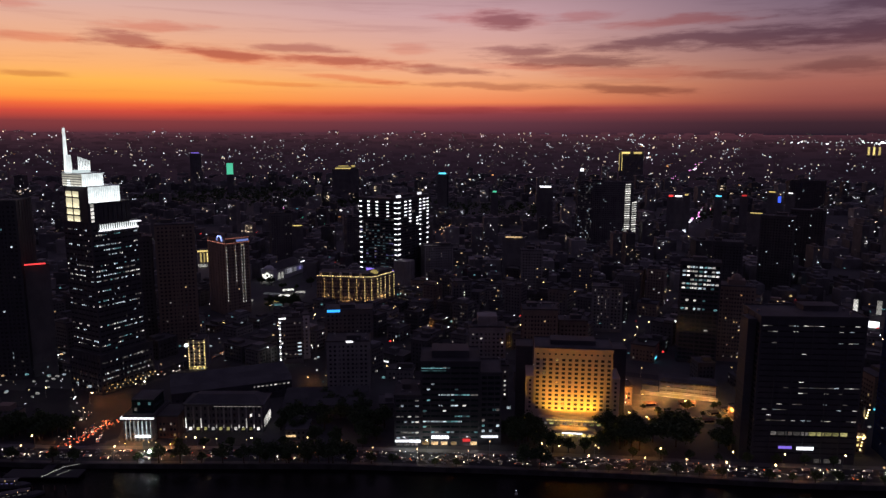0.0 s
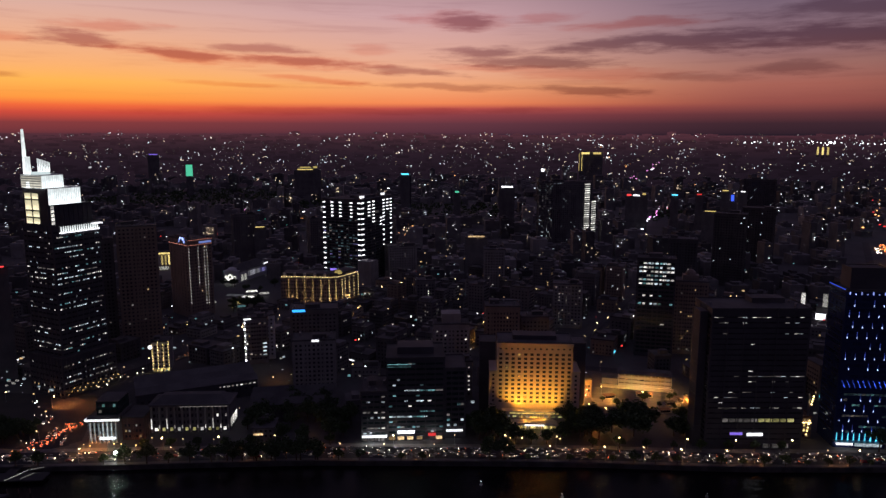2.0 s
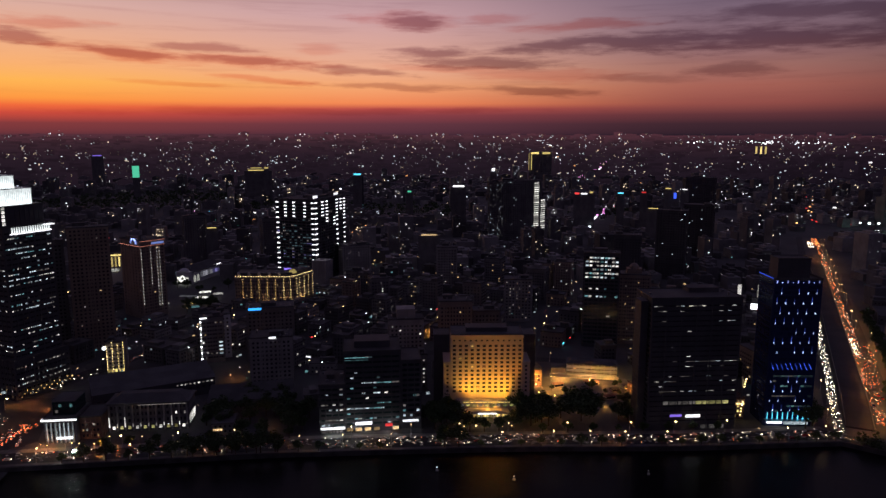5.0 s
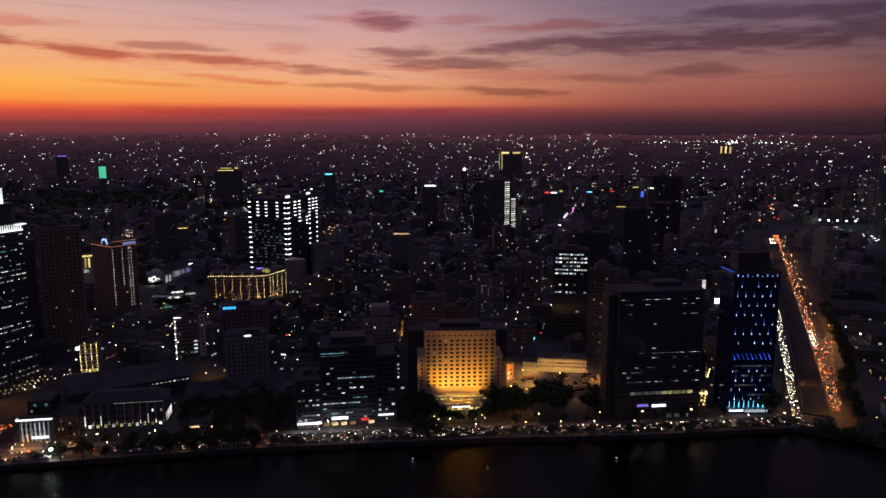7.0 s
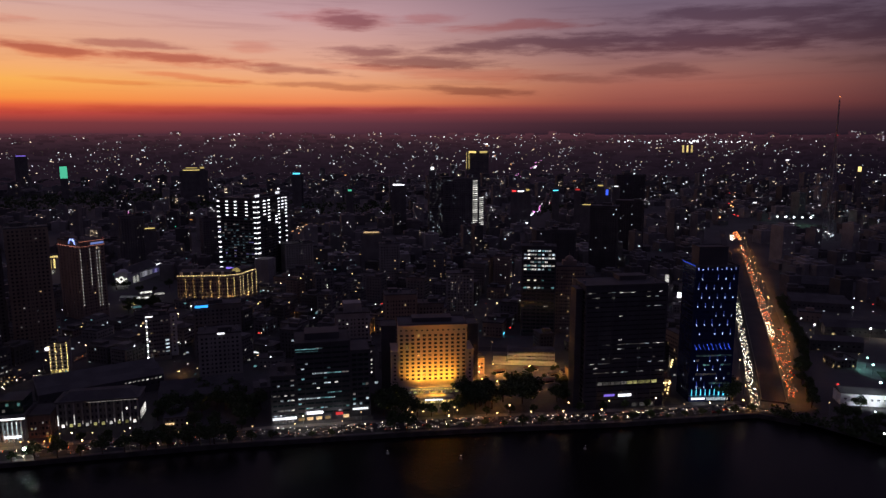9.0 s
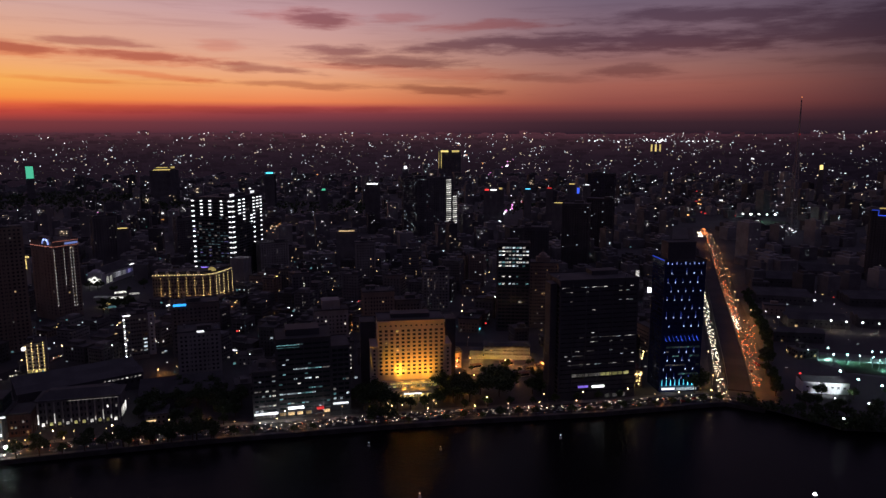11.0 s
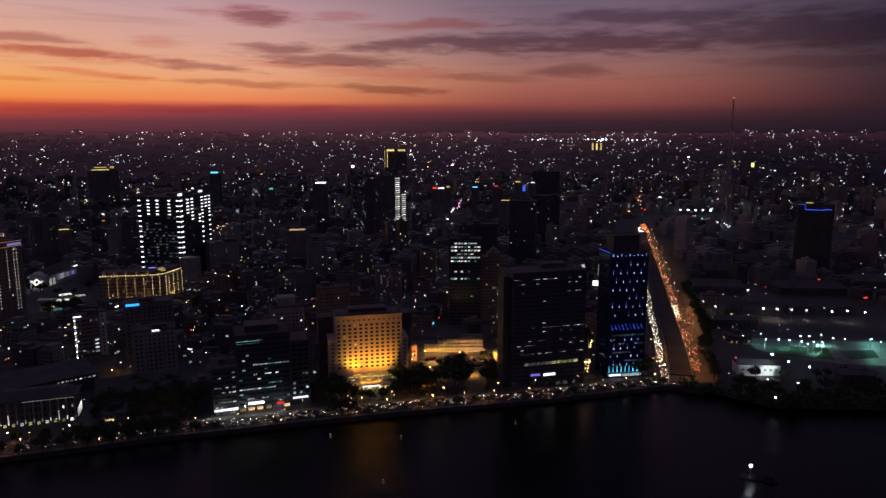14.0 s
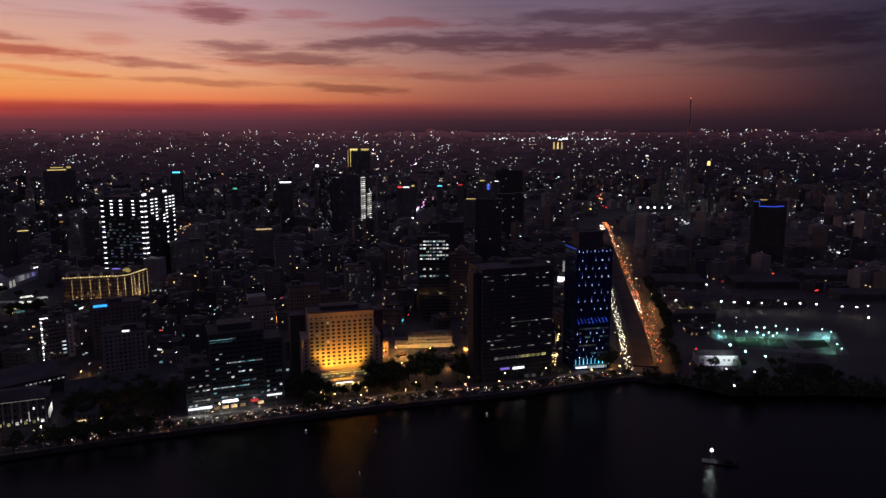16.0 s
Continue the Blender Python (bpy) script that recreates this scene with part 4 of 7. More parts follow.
def black_tower():
    w, d, h = 62, 30, 92
    b = block("black_glass_tower", pose(190, 408, 0, 0, 0, -3), w, d, h, 3.5, DARKPANEL, "wide black glass tower with a few lit bands", "skyscraper", ledge=0.1, pier=10.3, seed=5)
    some = {6: 0.55, 8: 0.2, 9: 0.12, 11: 0.3, 12: 0.85, 17: 0.04, 20: 0.12, 22: 0.2, 23: 0.35}
    pick = chance(51, lambda c, r: some.get(r, 0.008) * (1.0 if (r not in (11, 12) or c > 7) else 0.06), [COOL_ROOM, DIM_ROOM, DIM_ROOM, WHITE_ROOM, DIM_ROOM])
    glaze(b, w, d, "f", 5, 3.5, 20, 24, 3.0, 0.85, pick)
    glaze(b, w, d, "l", 5, 3.5, 10, 24, 2.3, 1.6, chance(52, 0.015, [DIM_ROOM]))
    for c in range(10):
        part("restaurant_window", pane_mesh(4.4, 2.6, OLIVE_ROOM if c > 4 else DIM_ROOM), GOLD_ROOM, b, at=pose(12 + 4.7 * c, -0.2, 19.4))
    part("roof_sign", Shape().box(16, -0.6, 9.6, 24, -0.2, 11.2), LED_PURPLE, b, "violet lit sign")
    part("roof_sign", Shape().box(27, -0.6, 9.0, 37, -0.2, 10.8), LED_WHITE, b, "white lit sign")
    part("corner_shaft", body_shape(5, 12, 90, 3.5, 0.15), DARKPANEL, b, at=pose(-6, 4, 0))
    for x in (40, 46, 52):
        part("entrance_window", pane_mesh(4.6, 3, DIM_ROOM), DIM_ROOM, b, at=pose(x, -0.2, 2))


def white_led_tower():
    w, d, h = 84, 61, 113
    b = block("white_led_tower", pose(-60, 925, 0, 0, 0, 62.5), w, d, h, 4.0, DARKPANEL, "tall glass block outlined by columns of white lights", "skyscraper", ledge=0.15, pier=7.0, seed=6)
    for face, u, rows, pitch, wide in (("l", 3, 15, 7.0, 3.2), ("l", 58, 15, 7.0, 3.0), ("f", 2.5, 15, 7.0, 6.0), ("l", 16, 5, 4.6, 3.0), ("l", 29, 5, 4.6, 3.0), ("l", 46, 5, 4.6, 3.0), ("f", 20, 5, 4.6, 5.0),
                                       ("f", 32, 7, 4.6, 4.4), ("f", 33, 4, 7.0, 4.0), ("f", 52, 3, 4.6, 4.0), ("f", 60, 6, 4.6, 4.0), ("f", 71, 4, 4.6, 4.4), ("f", 81, 6, 4.6, 4.0), ("f", 60, 10, 7.0, 3.4), ("f", 81, 11, 7.0, 3.4)):
        for r in range(rows):
            if pitch == 7.0 and face == "f" and u > 10 and r < 4:
                continue
            drop = 24 if u == 52 else 34 if u == 33 else 0
            part("light_bar", Shape().box(-wide * 0.6, -0.5, -0.6, wide * 0.6, 0, 0.6), LED_BAR, b, at=face_pose(face, w, d, u, h - 4 - pitch * r - drop, 0.3))
    pick = chance(61, lambda c, r: 0.36 if r < 19 else 0.02, [HAZY_TEAL, HAZY_TEAL, HAZY_TEAL, HAZY_TEAL, DIM_ROOM, HAZY_VIOLET])
    glaze(b, w, d, "l", 4, 4.0, 13, 26, 4.2, 1.8, pick, GREENGLASS)
    glaze(b, w, d, "f", 4, 4.0, 16, 26, 2.8, 2.2, chance(62, 0.04, [DIM_ROOM]), GREENGLASS)
    for x, y in ((4, 4), (64, 6)):
        part("roof_head", Shape().box(x, y, h + 0.35, x + 9, y + 9, h + 6), CONCRETE, b)
        part("roof_flood", Shape().box(x - 0.4, y - 1, h + 2, x + 9.4, y + 0.2, h + 5), LED_WHITE, b, "bright roof floodlight")
    part("low_tower", body_shape(20, 20, 34, 3.6, 0.2, 4), PLASTER, b, at=pose(-14, -22, 0))
    part("podium_light", Shape().box(-1.2, 6, 14, -0.4, 50, 18), LED_PURPLE, b)


def gold_classical_hotel():
    out = [(-150, 820), (-92, 812), (-84, 813), (-77, 818), (-74, 824), (-60, 848), (-74, 856), (-88, 832), (-148, 840)]
    b = thing("classical_hotel", Matrix(), "low classical hotel traced with strings of golden bulbs", "hotel")
    part("wall", Shape().prism(out, 0, 33), TANWALL, b)
    part("cornice", Shape().prism([(x * 1.0 + (0.6 if x > -80 else -0.6), y - 0.6) for x, y in out], 31.4, 32.4), CREAM, b)
    part("roof", Shape().prism([(x + (-2 if x > -100 else 2), y + 2.5) for x, y in out], 33, 36.5), ROOFING, b)
    part("dome", Shape().dome(-82, 823, 35, 5, 4.5, 14, 4), GOLD_ROOM, b, "gold lit corner dome")
    for a, c in zip(out[:5], out[1:6]):
        a, c = Vector(a), Vector(c)
        ln = (c - a).length
        ang = math.degrees(math.atan2(c.y - a.y, c.x - a.x))
        k = max(1, round(ln / 3.1))
        for i in range(k):
            p = a.lerp(c, (i + 0.5) / k)
            part("cornice_bulb", Shape().dome(0, 0, 0, 0.62, 0.8, 6, 2), BULB_MID, b, at=pose(p.x, p.y - 0.9, 32.6))
            for r in range(6):
                lit = WARM_ROOM if (i * 5 + r * 3) % 23 == 0 else None
                part("window", pane_mesh(1.3, 2.1, lit or GLASS), GLASS, b, at=pose(p.x, p.y, 5 + 4.4 * r, 0, 0, ang))
        k = max(1, round(ln / 9.5))
        for i in range(1, k + 1):
            p = a.lerp(c, i / k)
            for r in range(9):
                part("string_bulb", Shape().dome(0, 0, 0, 0.45 if p.x > -95 else 0.34, 0.7, 6, 2), BULB_MID if p.x > -95 else BULB_SOFT, b, at=pose(p.x, p.y - 0.7, 4 + 3.1 * r))
    for i in range(5):
        part("dormer", Shape().box(-1.6, -0.6, 33, 1.6, 2.0, 36).dome(0, 0.6, 36, 1.7, 1.5, 8, 2), CREAM, b, at=pose(-145 + 12 * i, 820 - 1.6 * i, 0))


def arch_tower():
    w, d, h = 28.5, 41, 86
    b = block("arch_top_tower", pose(-236, 754, 0, 0, 0, 45), w, d, h, 3.5, TANWALL, "brown tower with neon blue arch and dotted lights", "hotel", pier=5.6, seed=8)
    for r in range(19):
        for f, u in (("f", 0.8), ("f", 11.5), ("f", 18.8), ("f", 21.8)):
            if u == 11.5 and r > 11 or u == 0.8 and r > 17:
                continue
            part("dot_light", Shape().box(-0.32, -0.4, -0.5, 0.32, 0, 0.6), DOT, b, at=face_pose(f, w, d, u, h - 9 - 3.5 * r, 0.4))
    part("roof_line", Shape().box(0, -0.6, h - 0.2, w, -0.25, h + 0.15), LED_ROOFLINE, b)
    part("roof_line", Shape().box(0, -0.6, h - 5.6, w, -0.25, h - 5.25), LED_ROOFLINE, b)
    part("roof_line", Shape().box(-0.6, 0, h - 5.6, -0.25, d, h - 5.25), LED_ROOFLINE, b)
    part("blue_sign", Shape().box(13, -0.9, h - 4.2, 27.5, -0.4, h - 2.0), LED_PALE, b, "blue lit sign bar")
    arch = Shape()
    for i in range(10):
        a0, a1 = math.pi * i / 10, math.pi * (i + 1) / 10
        n = len(arch.v)
        for a in (a0, a1):
            for rr in (4.6, 6.4):
                for q in (-0.6, 0.0):
                    arch.v.append((rr * math.cos(a), q, rr * math.sin(a)))
        arch.f += [(n, n + 2, n + 6, n + 4), (n + 2, n + 3, n + 7, n + 6), (n + 1, n + 5, n + 7, n + 3), (n, n + 4, n + 5, n + 1)]
    part("neon_arch", arch, LED_PALE, b, "blue neon arch", at=face_pose("l", w, d, 30, h - 3, 0.9))
    part("arch_wall", Shape().box(0, 3, h, 2, 17, h + 3.4).dome(1, 10, h + 3.4, 4, 2), TANWALL, b)
    glaze(b, w, d, "f", 6, 3.5, 9, 22, 1.5, 1.6, chance(81, 0.03, [WARM_ROOM, DIM_ROOM]))
    glaze(b, w, d, "l", 6, 3.5, 6, 22, 1.5, 1.6, chance(82, 0.02, [DIM_ROOM]))


def customs_house():
    b = thing("corner_office", pose(-209, 437, 0), "pale riverside corner block edged with white light lines", "office")
    part("wall", body_shape(20, 26, 16, 4, 0.25), PLASTER, b)
    for i in range(7):
        part("column", Shape().tube((0, 0, 0), (0, 0, 14.5), 0.6, 0.5, 8), CREAM, b, at=pose(2 + 2.7 * i, -0.9, 0))
        part("column_light", Shape().box(-0.14, -0.12, 1.5, 0.14, 0.12, 13.5), COOL_ROOM, b, at=pose(2 + 2.7 * i, -1.7, 0))
    part("cornice", Shape().box(-0.8, -1.6, 14.5, 20.8, 0, 16.4), PLASTER, b)
    part("cornice_light", Shape().box(-1, -2.1, 15.4, 21, -1.6, 16.3), LED_WHITE, b, "white light line")
    part("cornice_light", Shape().box(-1.4, -1.6, 15.4, -0.9, 25, 16.3), LED_WHITE, b, "white light line")
    part("roof", roof_shape(20, 26, 16.4, 1.0), ROOFING, b)
    part("attic", body_shape(14, 18, 9, 4, 0.2), GREENGLASS, b, at=pose(4, 5, 16.8))
    part("attic_roof", roof_shape(14, 18, 9, 0.6), ROOFING, b, at=pose(4, 5, 16.8))
    glaze(b, 20, 26, "f", 1, 4, 7, 3, 1.4, 2.4, chance(91, 0.25, [DIM_ROOM, COOL_ROOM]))
    glaze(b, 14, 18, "f", 0.5, 4, 5, 2, 2.0, 2.2, chance(92, 0.5, [TEAL_ROOM, DIM_ROOM]), at=pose(4, 5, 16.8))
    part("entrance_sign", Shape().box(8, -2.6, 3.0, 18, -1.9, 4.4), LED_WHITE, b, "white lit entrance sign")
    o = block("brick_annexe", pose(-188.5, 440, 0), 14, 22, 15, 3.8, BRICKRED, "reddish brick annexe beside the riverside road", "office", pier=3.4, seed=9, plant=False)
    glaze(o, 14, 22, "f", 0.6, 3.8, 5, 3, 1.3, 1.7, chance(93, 0.15, [DIM_ROOM, WARM_ROOM]))


def colonnade_hotel():
    b = thing("uplit_villa", pose(-174, 451, 0), "long pale colonnaded building uplit along its front", "hotel")
    part("wall", body_shape(53, 20, 19, 4.6, 0.3), CONCRETE, b)
    part("roof", Shape().box(-1, -1, 19, 54, 21, 19.6).box(1, 1, 19.6, 52, 19, 24, 6), ROOFING, b)
    part("eaves_light", Shape().box(20, -1.5, 18.2, 52, -1.2, 18.5), DIM_ROOM, b)
    for i in range(11):
        x = 1 + 5.1 * i
        part("column", Shape().box(-0.5, -1.0, 0, 0.5, 0.0, 18), PLASTER, b, at=pose(x, 0, 0))
        # tapered glowing bars stand in for the light thrown up the columns
        lit = WHITE_ROOM if i in (0, 1, 2, 4, 7, 8, 9) else DIM_ROOM
        part("uplight", Shape().box(-0.35, -1.4, 3, 0.35, -1.05, 10 if i in (0, 2, 8) else 5.5, 0.12), lit, b, at=pose(x, 0, 0))
        if i < 10:
            part("arch_window", pane_mesh(2.3, 2.6, WHITE_ROOM if i % 3 == 0 else OLIVE_ROOM), GOLD_ROOM, b, at=pose(x + 2.5, -0.1, 2.2))
    glaze(b, 53, 20, "f", 4.8, 4.6, 18, 3, 1.4, 2.2, chance(101, 0.1, [DIM_ROOM, WHITE_ROOM]))
    # the same painted light, as glowing bars up the side wall
    for i in range(6):
        part("side_uplight", Shape().box(-0.2, -0.6, 0, 0.4, 0, 6, 0.1), WHITE_ROOM, b, at=face_pose("r", 53, 20, 2 + 3 * i, 3))


def school():
    b = thing("school_block", pose(170, 527, 0, 0, 0, -17), "long pale school block facing a floodlit yard", "school")
    part("wall", body_shape(41, 14, 9.6, 3.2, 0.3, 5), CREAM, b)
    part("roof", Shape().box(-1.2, -1.8, 9.6, 42, 15, 10.0).box(0, 0, 10, 41, 14, 11.4, 3), ROOFING, b)
    for r in range(3):
        part("gallery_rail", Shape().box(0, -2.2, 0, 41, -2.0, 1.15).box(0, -2.2, -0.3, 41, 0, 0), CREAM, b, at=pose(0, 0, 0.3 + 3.2 * r))
        # flat tan strips paint in the shade of the gallery openings
        part("gallery_shade", Shape().box(0.3, -0.12, 1.2, 40.7, -0.04, 2.7), TANWALL, b, at=pose(0, 0, 0.3 + 3.2 * r))
    for i in range(11):
        part("gallery_post", Shape().box(-0.15, -2.15, 0, 0.15, -1.85, 9.6), CREAM, b, at=pose(0.3 + 4.04 * i, 0, 0))
    for i, lit in ((1, WARM_ROOM), (4, DIM_ROOM), (9, DIM_ROOM)):
        part("classroom_window", pane_mesh(2.6, 1.3, lit), lit, b, at=pose(2.3 + 4.04 * i, -0.2, 5.6))
    part("stair", Shape().prism([(15, -2.6), (27, -2.6), (27, -2.3), (15, -2.3)], 5.2, 5.6), CONCRETE, b)
    part("yard_wall", Shape().box(-14, -9.0, 0, 42, -8.6, 2.6).box(-14, -9.1, 2.6, 42, -8.5, 2.8), CREAM, b)
    part("low_wing", body_shape(12, 10, 4.5, 4.5, 0.2), CREAM, b, at=pose(-13, 1, 0))
    part("low_wing_roof", roof_shape(12, 10, 4.5, 0.5), ROOFING, b, at=pose(-13, 1, 0))
    o = block("yard_shed", pose(206, 470, 0, 0, 0, 10), 7, 9, 9, 3.2, TANWALL, "small gate house lit amber beside the yard", "gatehouse", seed=12, plant=False)
    for x in (1.8, 5.2):
        part("window", pane_mesh(2.0, 5.6, GOLD_ROOM), GOLD_ROOM, o, at=pose(x, -0.1, 4.6))
    o = block("lane_house", pose(132, 500, 0), 9, 12, 14, 3.4, TANWALL, "narrow tan lane house under an orange lamp", "house", seed=13, plant=False)
    glaze(o, 9, 12, "f", 0.5, 3.4, 3, 3, 1.4, 1.8, chance(113, 0.4, [WARM_ROOM, WHITE_ROOM]))


def temple_gate():
    b = thing("lantern_house", pose(258, 420, 0, 0, 0, -5), "amber brick house hung with strings of bulbs", "house")
    part("wall", body_shape(9, 26, 15, 3.6, 0.25), BRICKRED, b)
    part("roof", roof_shape(9, 26, 15), BRICKRED, b)
    for r in range(9):
        part("string_bulb", Shape().dome(0, 0, 0, 0.55, 0.9, 6, 2), BULB, b, at=pose(6 + 0.35 * r, -0.6, 15 + 1.8 * r if r > 4 else 3 + 2.4 * r))
    for k in range(6):
        part("string_bulb", Shape().dome(0, 0, 0, 0.6, 1.0, 6, 2), BULB, b, at=pose(1 + 1.4 * k, -0.6, 11.2))
    part("sign_mast", Shape().box(6.2, 0.5, 15, 7.4, 1.5, 31), STEEL, b)
    glaze(b, 9, 26, "f", 0.6, 3.6, 3, 4, 1.6, 2.0, chance(121, 0.55, [WARM_ROOM, GOLD_ROOM]))
    glaze(b, 9, 26, "l", 0.6, 3.6, 8, 4, 1.6, 2.0, chance(122, 0.3, [WARM_ROOM]))


bank_tower(), gold_hotel(), led_tower(), glass_office(), black_tower(), white_led_tower(), gold_classical_hotel()
arch_tower(), customs_house(), colonnade_hotel(), school(), temple_gate()


# ---- other towers that stand out of the low city ----
def plain_tower(name, x, y, w, d, h, rot, wall, label, lit=0.03, lights=(DIM_ROOM,), faces="fl", bay=3.6, floor=3.5, seed=1, ww=1.7, category="tower", pier=4.5, glass=GLASS):
    b = block(name, pose(x, y, 0, 0, 0, rot), w, d, h, floor, wall, label, category, ledge=0.18, pier=pier, seed=seed)
    rows = int((h - 4) / floor)
    for i, f in enumerate(faces):
        ln = w if f in "fb" else d
        glaze(b, w, d, f, 3, floor, max(2, round(ln / bay)), rows, ww, 1.6, chance(seed * 10 + i, lit, list(lights)), glass)
    return b


plain_tower("slab_tower", -263, 636, 34, 22, 116, 20, TANWALL, "brown residential slab, nearly all windows dark", 0.02, seed=41, lights=(WARM_ROOM, DIM_ROOM))
plain_tower("slab_tower", -288, 640, 18, 20, 104, 20, CONCRETE, "grey concrete slab tower with few lights", 0.03, seed=42)
plain_tower("dark_tower", -372, 548, 36, 28, 146, 8, DARKPANEL, "dark office tower with rare bluish windows", 0.03, (COOL_ROOM, TEAL_ROOM, DIM_ROOM), seed=43)
t = plain_tower("lit_edge_block", -142, 592, 20, 14, 41, 14, CONCRETE, "narrow concrete block edged with white bulbs", 0.1, (WHITE_ROOM, DIM_ROOM, WARM_ROOM), seed=44, bay=2.6)
for r in range(13):
    part("edge_bulb", Shape().box(-0.5, -0.5, -0.6, 0.5, 0, 0.6), WHITE_ROOM if r % 2 else BULB_WHITE, t, at=pose(0.6, -0.4, 4 + 2.8 * r))
part("roof_light", Shape().box(0, -0.6, 40.4, 6, -0.2, 41.3), LED_WHITE, t)
for r in range(4):
    part("bright_window", pane_mesh(3.4, 1.7, COOL_ROOM), COOL_ROOM, t, at=pose(17, -0.2, 8 + 3.4 * r))
t = plain_tower("arcade_front", -216, 576, 14, 18, 26, 8, PLASTER, "cream shopfront with tall strings of golden bulbs", 0.04, (WARM_ROOM,), seed=45, category="shop")
for i in range(4):
    for r in range(10 + (i % 2)):
        part("string_bulb", Shape().dome(0, 0, 0, 0.3, 0.6, 6, 2), BULB, t, at=pose(0.6 + 4.3 * i, -0.9, 3 + 2.3 * r))
part("round_sign", Shape().tube((-1.2, -0.9, 22), (-1.2, -0.3, 22), 1.7, 1.7, 12), LED_WHITE, t, "round white sign")
for k in range(5):
    part("shop_window", pane_mesh(2.2, 2.6, GOLD_ROOM), GOLD_ROOM, t, at=pose(1.6 + 2.7 * k, -0.1, 1.8))
t = plain_tower("white_office_block", -134, 604, 16, 20, 40, 16, WHITE, "pale office block with a dim lit side", 0.08, (DIM_ROOM,), seed=46)
t = plain_tower("sign_block", -102, 592, 41, 24, 48, 6, CONCRETE, "grey office block with a blue rooftop sign", 0.02, seed=47)
part("roof_sign", Shape().box(2, -0.9, 46.8, 13, -0.3, 48.8), LED_SKY, t, "blue lit sign bar")
t = plain_tower("roof_light_block", -90, 526, 33, 24, 40, 4, PLASTER, "pale concrete block with a white roof lamp", 0.015, seed=48)
part("roof_lamp", Shape().box(15, -0.8, 39.6, 20.5, -0.2, 41.0), LED_WHITE, t)
t = plain_tower("grey_flats", 22, 562, 30, 20, 42, 0, PLASTER, "pale grey flats with a few white windows", 0.05, (WHITE_ROOM, DIM_ROOM), seed=49, category="flats")
part("upper_block", body_shape(16, 14, 8, 4, 0.2), PLASTER, t, at=pose(7, 4, 42.4))
t = plain_tower("grey_stair_block", 40, 500, 9, 14, 30, 0, PLASTER, "slim grey block beside the glass office", 0.35, (DIM_ROOM, WHITE_ROOM), seed=50, faces="f", category="flats")
t = plain_tower("tan_flats", 66, 566, 29, 20, 56, -3, TANWALL, "tan apartment block with small dark windows", 0.05, (WARM_ROOM, DIM_ROOM), seed=51, bay=2.8, ww=1.3, category="flats")
t = plain_tower("tan_flats", 98, 575, 24, 20, 44, -3, CONCRETE, "shadowed concrete flats behind the golden hotel", 0.02, seed=52, category="flats")
t = plain_tower("lit_office", 207, 602, 33, 22, 90, -18, DARKPANEL, "glass office with bright upper floors", 0.0, seed=53, faces="l", category="office")
glaze(t, 33, 22, "f", 3, 3.7, 9, 23, 3.0, 1.9, chance(531, lambda c, r: 0.72 if r > 16 else (0.6 if r == 12 else (0.3 if r == 14 else 0.02)), [COOL_ROOM, WHITE_ROOM, WHITE_ROOM, TEAL_ROOM]), GREENGLASS)
t = plain_tower("cupola_block", 243, 606, 30, 22, 68, -16, TANWALL, "tan tower block under a small cupola", 0.1, (WARM_ROOM, DIM_ROOM), seed=54, bay=2.6, ww=1.3, category="flats")
part("cupola", Shape().box(8, 6, 68, 22, 16, 73).dome(15, 11, 73, 5, 5, 10, 3).tube((15, 11, 78), (15, 11, 82), 0.4, 0.1, 5), TANWALL, t)
t = plain_tower("wide_tower", 252, 1240, 82, 30, 116, -4, CONCRETE, "dark wide tower with one stack of lit balconies", 0.03, (DIM_ROOM, COOL_ROOM), seed=55)
for r in range(22):
    part("lit_gallery", Shape().box(-4.5, -0.7, -0.8, 4.5, 0, 0.8), WHITE_ROOM, t, at=pose(72, -0.3, 30 + 3.9 * r, 0, -3, 0))
    if r < 15:
        part("lit_gallery", Shape().box(-4, -0.7, -0.8, 4, 0, 0.8), WHITE_ROOM, t, at=pose(84, 0.3, 26 + 3.9 * r, 0, -8, 0))
plain_tower("speckled_tower", 232, 1215, 26, 24, 116, -4, CONCRETE, "apartment tower with many small pale windows", 0.24, (DIM_ROOM, COOL_ROOM), seed=56, bay=3, category="flats")
plain_tower("mid_tower", 330, 850, 34, 26, 70, -20, DARKPANEL, "dark office block with no lights", 0.01, seed=57)
plain_tower("mid_tower", 408, 900, 40, 30, 96, -30, ROOFING, "unlit grey tower beside the avenue", 0.02, seed=58, lights=(COOL_ROOM,))
plain_tower("mid_tower", 500, 1010, 44, 30, 92, -32, ROOFING, "pale grey tower over the avenue", 0.03, seed=59, lights=(COOL_ROOM,))
plain_tower("mid_tower", 700, 1420, 60, 36, 108, -32, DARKPANEL, "dark tower near the avenue's far end", 0.03, seed=60, lights=(COOL_ROOM, DIM_ROOM))
plain_tower("avenue_tower", 316, 452, 16, 22, 84, -8, CONCRETE, "slim tower with white signs on its side", 0.04, seed=61, lights=(WHITE_ROOM,))
plain_tower("grey_block", -25, 950, 40, 30, 46, 12, PLASTER, "grey office block with rows of shaded windows", 0.08, (DIM_ROOM,), seed=62)
t = plain_tower("grey_block", 10, 760, 22, 20, 38, 8, CONCRETE, "concrete block with one lit stair column", 0.03, seed=63)
for r in range(5):
    part("stair_window", pane_mesh(2.2, 1.5, BRIGHT_ROOM), BRIGHT_ROOM, t, at=pose(13.6, -0.3, 14.5 + 2.9 * r))
